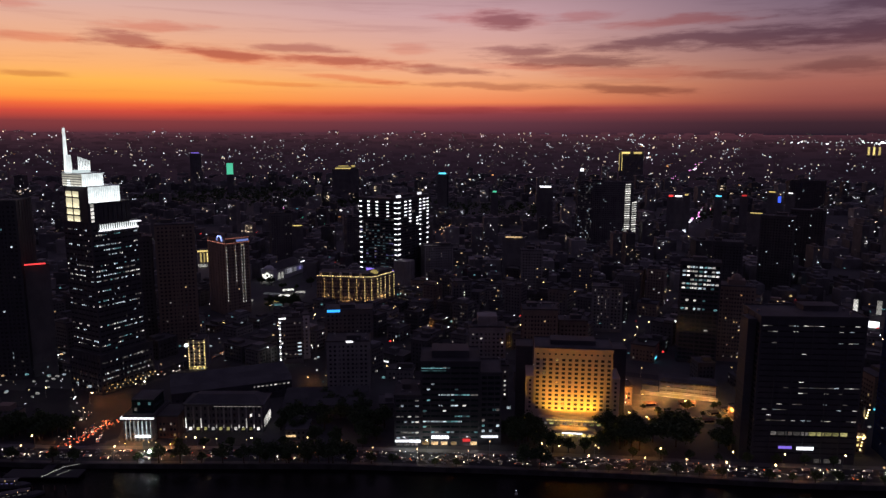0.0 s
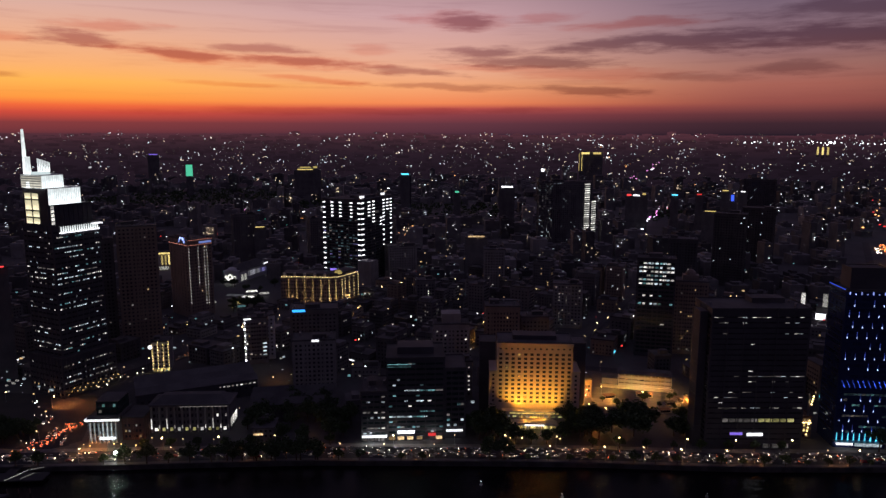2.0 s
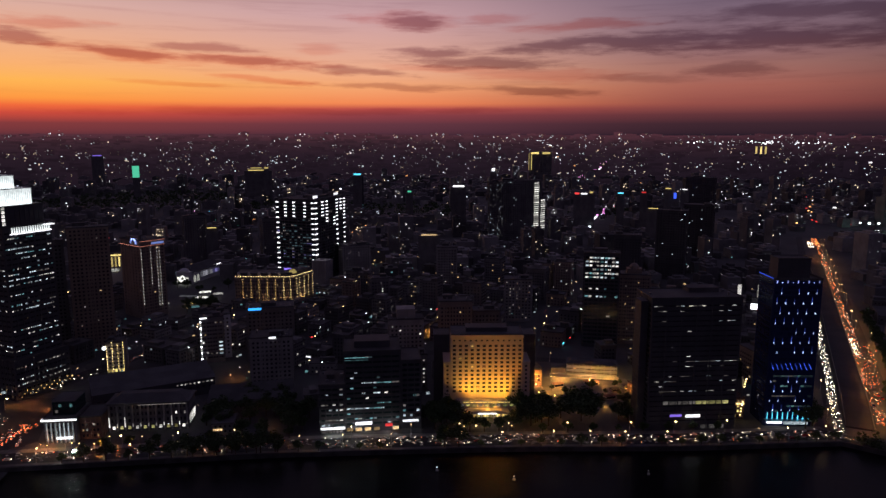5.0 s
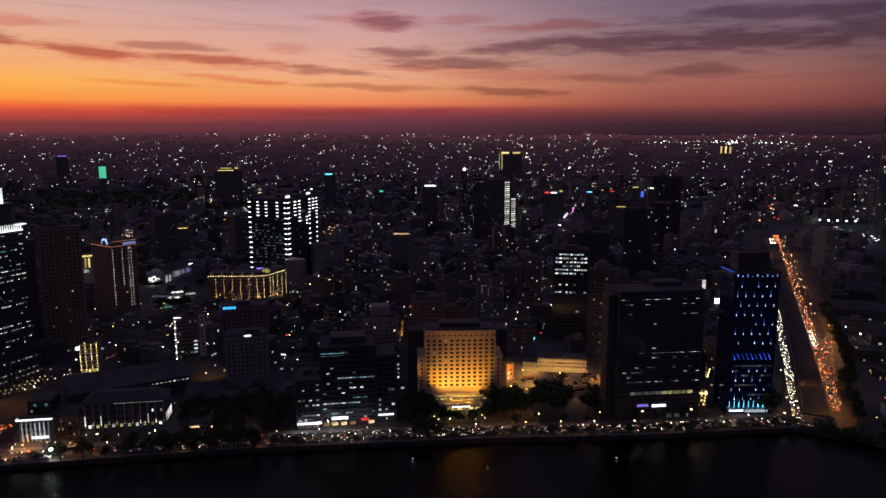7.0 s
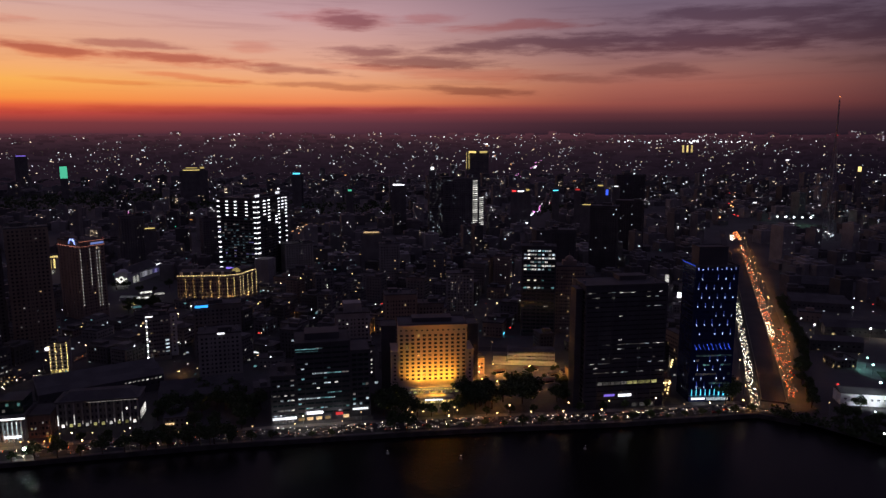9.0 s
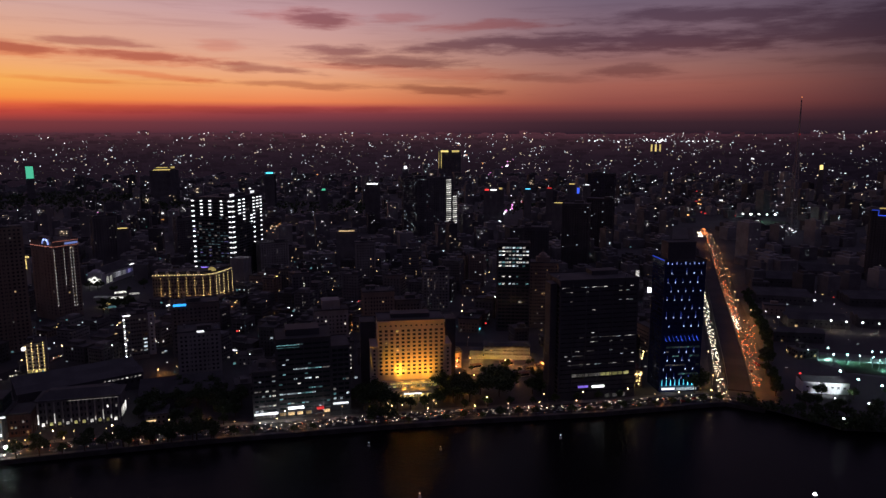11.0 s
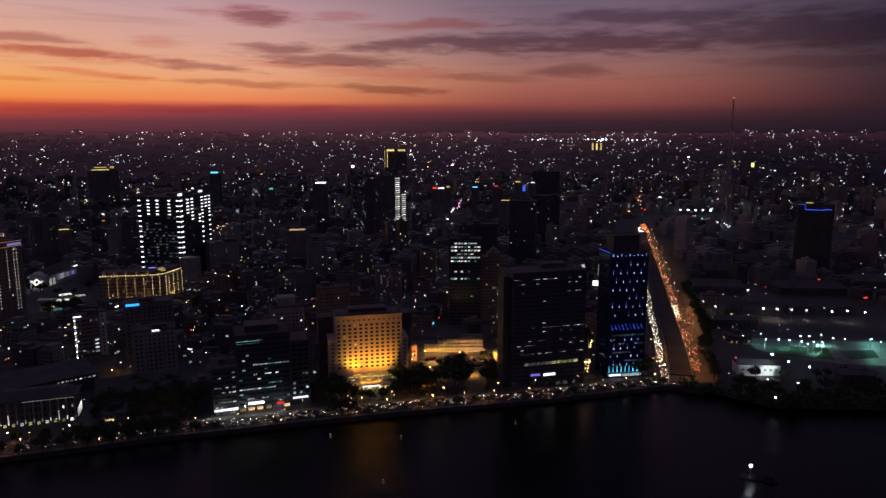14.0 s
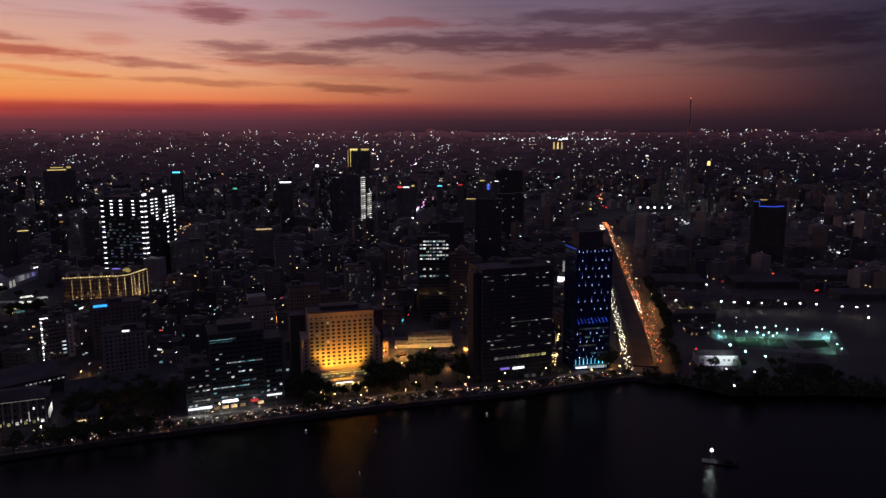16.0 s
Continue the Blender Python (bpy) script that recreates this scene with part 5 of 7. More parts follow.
plain_tower("grey_block", 96, 850, 26, 20, 58, -5, PLASTER, "pale slender block of flats", 0.06, (DIM_ROOM, WARM_ROOM), seed=64, category="flats")
plain_tower("grey_block", 152, 700, 30, 22, 46, -12, PLASTER, "terraced pale flats with dim windows", 0.15, (DIM_ROOM,), seed=65, category="flats")
plain_tower("grey_block", -150, 1085, 24, 20, 70, 20, CONCRETE, "grey tower block in the old centre", 0.04, seed=66)
plain_tower("grey_block", -268, 1085, 34, 22, 76, 20, CONCRETE, "grey slab block in the old centre", 0.04, seed=67)
t = plain_tower("thin_tower", -12, 1641, 24, 18, 104, 0, DARKPANEL, "slim tower edged with pale cyan light", 0.1, (TEAL_ROOM,), seed=68)
for x in (3, 15):
    part("edge_light", Shape().box(x, -0.8, 30, x + 1.4, -0.2, 103), TEAL_ROOM, t, "pale cyan light line")
t = plain_tower("gold_edge_tower", 672, 2708, 88, 50, 130, -14, CONCRETE, "far tower with golden edge and crown lights", 0.05, (WARM_ROOM,), seed=69, bay=9, ww=4, floor=7)
for x in (-1, 9):
    part("edge_light", Shape().box(x, -2, 60, x + 1.5, 0, 126), GOLD_ROOM, t, "golden light line")
for x in (8, 52):
    part("crown_light", Shape().box(x, -4, 124, x + 30, 0, 131), LED_YELLOW, t)
t = plain_tower("blue_sign_tower", 776, 714, 46, 26, 97, -40, ROOFING, "dark block under a stepped neon blue outline", 0.01, seed=70)
part("neon_outline", Shape().box(0, -1, 96.4, 9, -0.4, 97.4).box(8, -1, 90.4, 9, -0.4, 96.4).box(8, -1, 89.4, 34, -0.4, 90.4).box(33, -1, 90.4, 42, -0.4, 91.4), LED_BLUE, t, "stepped blue neon line")
part("roof_sign", Shape().box(9, -1, 99, 18, -0.4, 100.4), LED_YELLOW, t)


# ---- theatre, mast, port and river things ----
def theatre():
    b = thing("theatre", pose(-225.6, 941.6, 0, 0, 0, 70), "white classical theatre with a glowing arched front", "theatre")
    part("wall", body_shape(72, 24, 15, 5, 0.3, 6), WHITE, b)
    part("roof", Shape().box(-1, -1, 15, 73, 25, 15.6).box(2, 2, 15.6, 70, 22, 23, 9), ROOFING, b)
    part("front", Shape().box(-7, 1, 0, 0, 21, 16).box(-7.4, 0.6, 16, 0.4, 21.4, 17).dome(-3, 11, 17, 7, 4.5, 14, 4), WHITE, b)
    for y, r in ((11, 4.2), (4.4, 1.9), (17.6, 1.9)):
        part("front_arch", Shape().tube((-7.5, y, 8), (-7.1, y, 8), r, r, 18).box(-7.5, y - r, 1.0, -7.1, y + r, 8), BRIGHT_ROOM, b, "glowing arched window")
    part("arch_ring", Shape().tube((-7.9, 11, 8.4), (-7.6, 11, 8.4), 1.7, 1.7, 14), STEEL, b)
    for i in range(2):
        part("side_arch", Shape().tube((4 + 8 * i, -0.6, 8.5), (4 + 8 * i, -0.3, 8.5), 2.4, 2.4, 16).box(1.6 + 8 * i, -0.6, 2, 6.4 + 8 * i, -0.3, 8.5), BRIGHT_ROOM, b, "glowing arched window")
    # glowing panels laid on the wall in place of light washing over it
    for i in range(8):
        part("wall_wash", Shape().box(-2.8, -0.5, 0, 2.8, -0.3, 7 - 0.3 * i, 0.5), THEATRE_WASH if i < 5 else HAZY_VIOLET, b, at=pose(20 + 6.2 * i, -0.4, 6))
    part("roof_lamp", Shape().box(60, -1, 15.8, 70, 0, 17), LED_WHITE, b)
    for x, y, ang, mat, ln in ((-194.6, 867, 20, BRIGHT_ROOM, 7), (-200.5, 812, -42, GOLD_ROOM, 10), (-210, 845, -12, THEATRE_WASH, 11), (-192.5, 836, -10, WHITE_ROOM, 7), (-177, 855, 10, WHITE_ROOM, 6), (-192, 788, 12, TEAL_ROOM, 7),
                               (-228, 810, 8, WHITE_ROOM, 4)):
        o = thing("market_canopy", pose(x, y, 0, 0, 0, ang), "glowing tent roof in the theatre square", "canopy", "market canopies")
        part("cloth", Shape().box(-ln, -3, 4.2, ln, 3, 5.6, 1.3), mat, o)
        for px, py in ((-ln + 0.5, -2.6), (ln - 0.5, -2.6), (ln - 0.5, 2.6), (-ln + 0.5, 2.6)):
            part("post", Shape().tube((px, py, 0), (px, py, 4.2), 0.12, 0.1), STEEL, o)


def radio_mast():
    b = thing("radio_mast", pose(982, 1098, 0), "tall red and dark lattice radio mast with warning lamp", "mast")
    for k in range(4):
        a = math.pi / 2 * k + 0.78
        part("leg", Shape().tube((11 * math.cos(a), 11 * math.sin(a), 0), (1.3 * math.cos(a), 1.3 * math.sin(a), 200), 0.7, 0.4, 5).tube((1.3 * math.cos(a), 1.3 * math.sin(a), 200), (0.9 * math.cos(a), 0.9 * math.sin(a), 262), 0.4, 0.3, 5), STEEL, b)
    for i in range(34):
        z0, z1 = 262 * (i / 34) ** 0.9, 262 * ((i + 1) / 34) ** 0.9
        s = Shape()
        for k in range(4):
            a0, a1 = math.pi / 2 * k + 0.78, math.pi / 2 * (k + 1) + 0.78
            r0, r1 = [11 - 9.7 * z / 200 if z < 200 else 1.3 - 0.4 * (z - 200) / 62 for z in (z0, z1)]
            s.tube((r0 * math.cos(a0), r0 * math.sin(a0), z0), (r1 * math.cos(a1), r1 * math.sin(a1), z1), 0.25, 0.25, 4)
            s.tube((r1 * math.cos(a0), r1 * math.sin(a0), z1), (r1 * math.cos(a1), r1 * math.sin(a1), z1), 0.22, 0.22, 4)
        part("brace", s, STEEL, b)
    part("antenna", Shape().tube((0, 0, 258), (0, 0, 266), 0.35, 0.15), STEEL, b)
    part("warning_lamp", Shape().dome(0, 0, 266, 1.3, 1.8, 8, 3), LED_ORANGE, b)
    part("warning_lamp", Shape().dome(0, -2.5, 196, 1.6, 2, 8, 3), LED_RED, b)


def warehouse(x, y, w, d, h, rot, wall=ROOFING, label="low dark port warehouse with a ridged roof"):
    b = thing("warehouse", pose(x, y, 0, 0, 0, rot), label, "warehouse", "port sheds")
    part("wall", body_shape(w, d, h, 4.5, 0.15, 7), wall, b)
    s = Shape()
    n = max(1, round(d / 14))
    for i in range(n):
        y0, y1 = d * i / n - 0.4, d * (i + 1) / n + 0.4
        k = len(s.v)
        s.v += [(-0.6, y0, h), (w + 0.6, y0, h), (w + 0.6, y1, h), (-0.6, y1, h), (-0.6, (y0 + y1) / 2, h + 3), (w + 0.6, (y0 + y1) / 2, h + 3)]
        s.f += [(k, k + 1, k + 5, k + 4), (k + 2, k + 3, k + 4, k + 5), (k, k + 4, k + 3), (k + 1, k + 2, k + 5), (k + 3, k + 2, k + 1, k)]
    part("roof", s, ROOFING, b)
    glaze(b, w, d, "f", 1.5, h - 2.5, max(2, round(w / 5)), 1, 2.0, 1.6, lambda c, r: None)
    return b


def port():
    b = warehouse(382, 378, 34, 15, 9, -22, WHITE, "white two-storey port office lit from its yard")
    glaze(b, 34, 15, "r", 1, 4, 3, 2, 2, 1.8, chance(141, 0.2, [DIM_ROOM]))
    for x, y, w, d, r in ((455, 500, 46, 18, -24), (505, 540, 60, 26, -24), (575, 520, 70, 24, -24), (640, 600, 80, 40, -24), (545, 640, 60, 40, -30), (660, 380, 60, 30, -20),
                          (580, 330, 50, 20, -24), (440, 330, 26, 14, -24), (700, 500, 70, 26, -24), (760, 600, 70, 40, -24), (620, 720, 60, 50, -30), (720, 760, 80, 50, -30)):
        warehouse(x, y, w, d, 8 + (x % 3), r)
    for x, y in ((493, 540), (493, 494), (536, 516), (547, 508), (560, 501), (573, 494), (594, 481), (611, 477), (624, 467), (641, 449), (653, 441), (669, 440), (624, 405), (584, 592)):
        mast_lamp("yard_mast", x, y, 11, BULB_WHITE, 0.95, "white yard lamp on a tall pole by the port")
    for x, y in ((467, 445), (457, 428), (468, 424), (476, 419), (496, 426), (484, 413), (503, 423), (482, 404), (518, 423), (499, 404), (493, 408), (487, 398), (519, 411), (527, 405), (550, 397), (551, 388), (521, 357), (513, 346)):
        mast_lamp("yard_mast", x, y, 9, BULB_TEAL, 0.62, "blue-white yard lamp on a pole in the port")
    for x, y in ((127, 441), (131, 470), (137, 500), (141, 462), (160, 466), (178, 492), (150, 505)):
        mast_lamp("yard_mast", x, y, 6.5, RIVER_AMBER, 0.4, "amber lamp on a short pole by the school yard")
    for s, side in ((150, 21), (206, 22), (254, 32), (301, 20), (345, 20), (402, 19), (444, 20), (499, 18), (540, 18), (585, 19), (642, 21), (700, 19), (749, 18), (800, 19), (860, 18), (930, 18)):
        mast_lamp("avenue_lamp", *av(s, side)[:2], 9, STREET, 0.45, "amber lamp on a steel pole beside the avenue")
    # made-up lamp that casts the river glint of the corner office's lit front
    mast_lamp("yard_mast", -178, 402.6, 8, GLINT_LAMP, 1.0, "bright white lamp added at the quay edge for the river glint")
    for x, y in ((-208, 427), (-203, 425), (-189, 427), (-184, 426), (-174, 424), (-168, 435), (-155, 434), (-147, 432), (-137, 430), (-127, 431), (-118, 432)):
        mast_lamp("forecourt_lamp", x, y, 3.2, BULB, 0.3, "small warm lamp on a short post by the riverside road")
    for x, y in ((426, 388), (424, 368), (430, 352)):
        mast_lamp("yard_mast", x, y, 10, BULB_TEAL, 1.0, "white yard lamp beside the port office")
    for k, (x, y) in enumerate(((842, 622), (830, 601), (826, 598), (810, 568), (806, 564), (798, 552), (788, 539), (776, 524), (774, 517), (758, 490), (752, 482), (745, 470))):
        mast_lamp("road_lamp", x, y, 8, BULB if k % 3 else BULB_WHITE, 0.55, "warm lamp on a pole beside the dock road")
    for x, y in ((505, 574), (470, 690), (430, 640), (590, 860), (380, 344), (357, 312), (396, 330)):
        mast_lamp("yard_mast", x, y, 8, BULB_WHITE, 0.7, "single white lamp on a pole in the dockyard")
    for x, y in ((-75, 320), (42, 372), (86, 355), (168, 352), (60, 300)):
        o = thing("channel_buoy", pose(x, y, -2.2), "small moored buoy with a white lamp on the river", "buoy")
        part("float", Shape().tube((0, 0, -0.3), (0, 0, 0.7), 1.0, 0.8, 10), STEEL, o)
        part("stem", Shape().tube((0, 0, 0.7), (0, 0, 2.2), 0.12, 0.1), STEEL, o)
        part("lamp_head", Shape().dome(0, 0, 2.2, 0.2, 0.3, 8, 3), BULB_WHITE, o)
    # hull and deck house are made up; the lamp belongs on a pier corner
    o = thing("moored_barge", pose(266, 236, -2.2, 0, 0, -38), "dark flat float made up to carry one bright lamp", "barge")
    part("hull", Shape().box(-5, -2.5, -0.8, 15, 2.5, 0.7, -0.5), RUBBER, o)
    part("deck_house", Shape().box(8, -1.5, 0.7, 12, 1.5, 2.6).box(7.7, -1.8, 2.6, 12.3, 1.8, 2.8), RUBBER, o)
    part("lamp_pole", Shape().tube((0, 0, 0.7), (0, 0, 7.4), 0.15, 0.12), STEEL, o)
    part("lamp_head", Shape().dome(0, 0, 7.4, 0.8, 1.0, 10, 4), FLOAT_LAMP, o, "bright white lamp")
    part("bollard", Shape().tube((13.5, 1, 0.7), (13.5, 1, 1.5), 0.3, 0.35, 8), STEEL, o)


def pier_boats():
    p = thing("pier", Matrix(), "timber river pier with small lamps", "pier", kind="structure")
    part("deck", Shape().box(-258, 386, -0.5, -214, 396, 0.3), ASPHALT, p)
    part("gangway", Shape().box(-240, 394, -0.3, -234, 406, 0.4), ASPHALT, p)
    for i in range(8):
        part("pile", Shape().tube((-260 + 6.4 * i, 375, -6), (-260 + 6.4 * i, 375, 0.8), 0.35, 0.3), BARK, p)
    for x, y, a, mat in ((-238, 366, 24, DIM_ROOM), (-252, 379, 6, HAZY_VIOLET), (-274, 384, 4, HAZY_VIOLET), (-272, 362, 12, GOLD_ROOM)):
        o = thing("river_boat", pose(x, y, -2.2, 0, 0, a), "moored dinner boat strung with dim lights", "boat", "moored boats")
        part("hull", Shape().prism([(-12, -2.6), (9, -2.6), (14, 0), (9, 2.6), (-12, 2.6)], -0.6, 1.6), DARKPANEL, o)
        part("cabin", Shape().box(-10, -2, 1.6, 6, 2, 4.0).box(-10.5, -2.3, 4.0, 7, 2.3, 4.3), CONCRETE, o)
        for i in range(6):
            part("cabin_window", pane_mesh(1.8, 0.8, mat), mat, o, at=pose(-8.6 + 2.6 * i, -2.05, 2.9))
        for i in range(4):
            part("rail_lamp", Shape().dome(0, 0, 0, 0.14, 0.28, 6, 2), BULB, o, at=pose(-9 + 5 * i, -2.3, 4.3))
    for x, y, a, n in ((-234, 384, 62, 15), (-226, 386, 58, 8), (-226, 397, 30, 7)):
        o = thing("gangway_rail", pose(x, y, 0.3, 0, 0, a), "lit handrail beside the landing stage", "handrail")
        part("rail", Shape().box(0, -0.05, 0.95, n, 0.05, 1.05), STEEL, o)
        for i in range(n // 3 + 1):
            part("post", Shape().tube((3 * i, 0, 0), (3 * i, 0, 1.0), 0.05, 0.05), STEEL, o)
        part("strip_light", Shape().box(0, -0.1, 1.06, n, 0.1, 1.16), WHITE_ROOM, o, "white strip light")


def mast_lamp(name, x, y, h, light, r, label):
    o = thing(name, pose(x, y, land(x, y)), label, "lamp post", "yard lamps")
    part("pole", Shape().tube((0, 0, 0), (0, 0, h), 0.16, 0.1), STEEL, o)
    part("lamp_head", Shape().dome(0, 0, h, r, r * 1.3, 8, 3), light, o)
    return o


for x, y, a, w in ((150, 496, 10, 9), (176, 500, -17, 12), (192, 480, 12, 8), (160, 478, -10, 7), (146, 470, 4, 8), (205, 486, 10, 7), (182, 466, 6, 9)):
    o = thing("yard_stall", pose(x, y, 0.09, 0, 0, a), "small stall with a pitched roof in the lit yard", "stall", "yard stalls")
    part("wall", Shape().box(0, 0, 0, w, 4, 2.4), CREAM, o)
    part("roof", Shape().box(-0.6, -0.8, 2.4, w + 0.6, 4.6, 2.6).box(-0.3, -0.5, 2.6, w + 0.3, 4.3, 3.6, 1.9), BRICKRED if w > 8 else ROOFING, o)
    part("opening", Shape().box(0.8, -0.06, 0.6, w - 0.8, 0.0, 2.0), GLASS, o)
h1 = warehouse(-196, 486, 86, 44, 13, 22, DARKPANEL, "broad dark hall roof behind the riverside villa")
for i in range(9):
    part("clerestory_light", pane_mesh(2.0, 1.3, WHITE_ROOM if i % 3 else DIM_ROOM), WHITE_ROOM, h1, at=pose(58 + 3.2 * i, -0.2, 10.5))
warehouse(-112, 470, 60, 36, 10, 6, CONCRETE, "low dark hall among riverside trees")
o = block("golden_house", pose(-330, 932, 0, 0, 0, 18), 18, 14, 44, 4.4, CREAM, "cream house with golden lit columns and cornice", "house", seed=71, plant=False)
part("cornice_light", Shape().box(0.5, -0.9, 41.5, 17.5, -0.3, 43.4), GOLD_ROOM, o, "golden light line")
for k in range(4):
    part("column", Shape().tube((0, 0, 22), (0, 0, 41), 0.7, 0.6, 8), CREAM, o, at=pose(2.5 + 4.3 * k, -0.9, 0))
    if k < 3:
        part("lit_bay", pane_mesh(2.4, 13, GOLD_ROOM), GOLD_ROOM, o, at=pose(4.65 + 4.3 * k, -0.2, 33.5))
part("balcony_light", Shape().box(1, -1.4, 21, 12, -0.4, 24.5), BRIGHT_ROOM, o, "bright lit balcony")
theatre(), radio_mast(), port(), pier_boats()


# ---- street lamps ----
def street_lamp():
    o = thing("street_lamp", pose(0, 0, 0), "steel street lamp with an amber head over the road", "street lamp", "street lamps")
    part("pole", Shape().tube((0, 0, 0), (0, 0, 8.2), 0.13, 0.08).tube((0, 0, 8.2), (0, -1.8, 8.9), 0.07, 0.05).tube((0, 0, 0), (0, 0, 0.9), 0.22, 0.2, 8), STEEL, o)
    part("lamp_head", Shape().box(-0.32, -2.7, 8.7, 0.32, -1.7, 9.0, 0.06).dome(0, -2.2, 8.35, 0.34, -0.01, 6, 2), STREET, o)
    return o


LAMP = street_lamp()
spots = [(x, shore(x) + 4.2, 180 + 0) for x in range(-420, 320, 27)] + [(x, shore(x) + 22.5, 0) for x in range(-405, 315, 36)]
spots += [(*av(20 + 34 * i, -23)[:2], -33) for i in range(14)] + [(*av(s, side)[:2], 147) for s, side in ((0, 36), (254, 31), (301, 19), (345, 20), (402, 18), (444, 20), (499, 18), (540, 18), (585, 19), (642, 21), (700, 19), (749, 18), (800, 19), (860, 18), (930, 18))]
for a, b, wd in STREETS:
    a, b = Vector(a), Vector(b)
    k = int((b - a).length / 24)
    spots += [((a.lerp(b, (i + 0.5) / k)).x, (a.lerp(b, (i + 0.5) / k)).y, 40 * i) for i in range(k)]
rng = random.Random(76)
spots = [(x + rng.uniform(-7, 7), y + rng.uniform(-0.6, 0.6), r) if i < 49 else (x + rng.uniform(-4, 4), y + rng.uniform(-4, 4), r) for i, (x, y, r) in enumerate(spots) if rng.random() < (0.85 if i < 92 else 0.62)]
LAMP.matrix_world = pose(spots[0][0], spots[0][1], 0.1, 0, 0, spots[0][2])
for x, y, r in spots[1:]:
    copy_thing(LAMP, pose(x, y, 0.1, 0, 0, r))


# ---- cars ----
def car():
    o = thing("car", pose(0, 0, 0), "car in evening traffic with its lights on", "car", "traffic")
    s = Shape()
    side = [(-2.15, 0.35), (2.15, 0.35), (2.2, 0.75), (1.2, 0.95), (0.55, 1.45), (-1.25, 1.45), (-1.9, 0.98), (-2.2, 0.9)]
    n = len(side)
    s.v = [(x, y, z) for y in (-0.85, 0.85) for x, z in side]
    s.f = [tuple(range(n)), tuple(range(2 * n - 1, n - 1, -1))] + [(i, i + n, (i + 1) % n + n, (i + 1) % n) for i in range(n)]
    part("body", s, PAINT, o)
    part("cabin_glass", Shape().box(-1.3, -0.87, 1.0, 0.7, 0.87, 1.38, 0.04), GLASS, o)
    under = Shape().box(-1.9, -0.7, 0.22, 1.9, 0.7, 0.36)
    for x in (-1.35, 1.35):
        for y in (-0.78, 0.78):
            under.tube((x, y - 0.1, 0.33), (x, y + 0.1, 0.33), 0.33, 0.33, 10)
    part("undercarriage", under, RUBBER, o)
    for y in (-0.6, 0.6):
        part("headlight", Shape().box(2.12, y - 0.26, 0.5, 2.3, y + 0.26, 0.9), HEAD, o)
        part("taillight", Shape().box(-2.3, y - 0.16, 0.72, -2.16, y + 0.16, 0.96), TAIL, o)
    return o


CAR = car()
rng = random.Random(77)
slots = []
ang = math.degrees(math.atan2(AVD.y, AVD.x))
for k in range(48):
    slots.append((*av(2 + 7.6 * k + rng.uniform(-2, 2), rng.choice((-17, -15, -13)))[:2], ang + 180))
for k in range(58):
    s = 30 + 6.6 * k + rng.uniform(-2, 2) if k < 42 else 310 + 36 * (k - 41)
    slots.append((*av(s, 10.5 + rng.random() * (3 + 0.075 * s if s < 235 else 7.0))[:2], ang))
for k in range(48):
    x = -300 + 12.9 * k + rng.uniform(-3, 3)
    lane = rng.choice((8, 11, 15, 18))
    slope = math.degrees(math.atan2(shore(x + 4) - shore(x - 4), 8))
    slots.append((x, shore(x) + lane, slope + (180 if lane > 13 else 0)))
for k in range(10):
    u = rng.random()
    slots.append((-234 - 32 * u + rng.uniform(-11, 11), 432 + 78 * u, rng.choice((112, 112, 292))))
CAR.matrix_world = pose(slots[0][0], slots[0][1], 0.06, 0, 0, slots[0][2])
for x, y, r in slots[1:]:
    copy_thing(CAR, pose(x, y, 0.06, 0, 0, r))


# ---- motorbikes ----
def motorbike():
    o = thing("motorbike", pose(0, 0, 0), "motorbike in evening traffic with its headlamp on", "motorbike", "motorbikes")
    s = Shape().tube((-0.65, -0.06, 0.3), (-0.65, 0.06, 0.3), 0.3, 0.3, 8).tube((0.65, -0.06, 0.3), (0.65, 0.06, 0.3), 0.3, 0.3, 8).box(-0.8, -0.13, 0.35, 0.35, 0.13, 0.8, 0.04).tube((0.65, 0, 0.3), (0.45, 0, 1.05), 0.06, 0.05).tube((0.45, -0.32, 1.05), (0.45, 0.32, 1.05), 0.03, 0.03)
    part("frame", s, PAINT, o)
    part("headlight", Shape().dome(0.62, 0, 0.8, 0.26, 0.4, 6, 2), HEAD, o)
    return o


BIKE = motorbike()
rng = random.Random(79)
places = []
for k in range(88):
    x = -330 + 7.2 * k + rng.uniform(-3, 3)
    places.append((x, shore(x) + rng.uniform(6.5, 20), rng.choice((0, 180))))
for k in range(12):
    u = rng.random()
    places.append((-238 - 34 * u + rng.uniform(-16, 16), 428 + 84 * u, rng.choice((112, 292))))
for k in range(18):
    u = rng.random()
    places.append((-262 + 100 * u + rng.uniform(-5, 5), 515 + 180 * u, rng.choice((60, 240))))
BIKE.matrix_world = pose(places[0][0], places[0][1], 0.06, 0, 0, places[0][2])
for x, y, r in places[1:]:
    copy_thing(BIKE, pose(x, y, 0.07, 0, 0, r))


# the crowd of bikes further in, too many to count
rng = random.Random(80)
crowd, crowd_head, crowd_tail, crowd_red = Shape(), Shape(), Shape(), Shape()


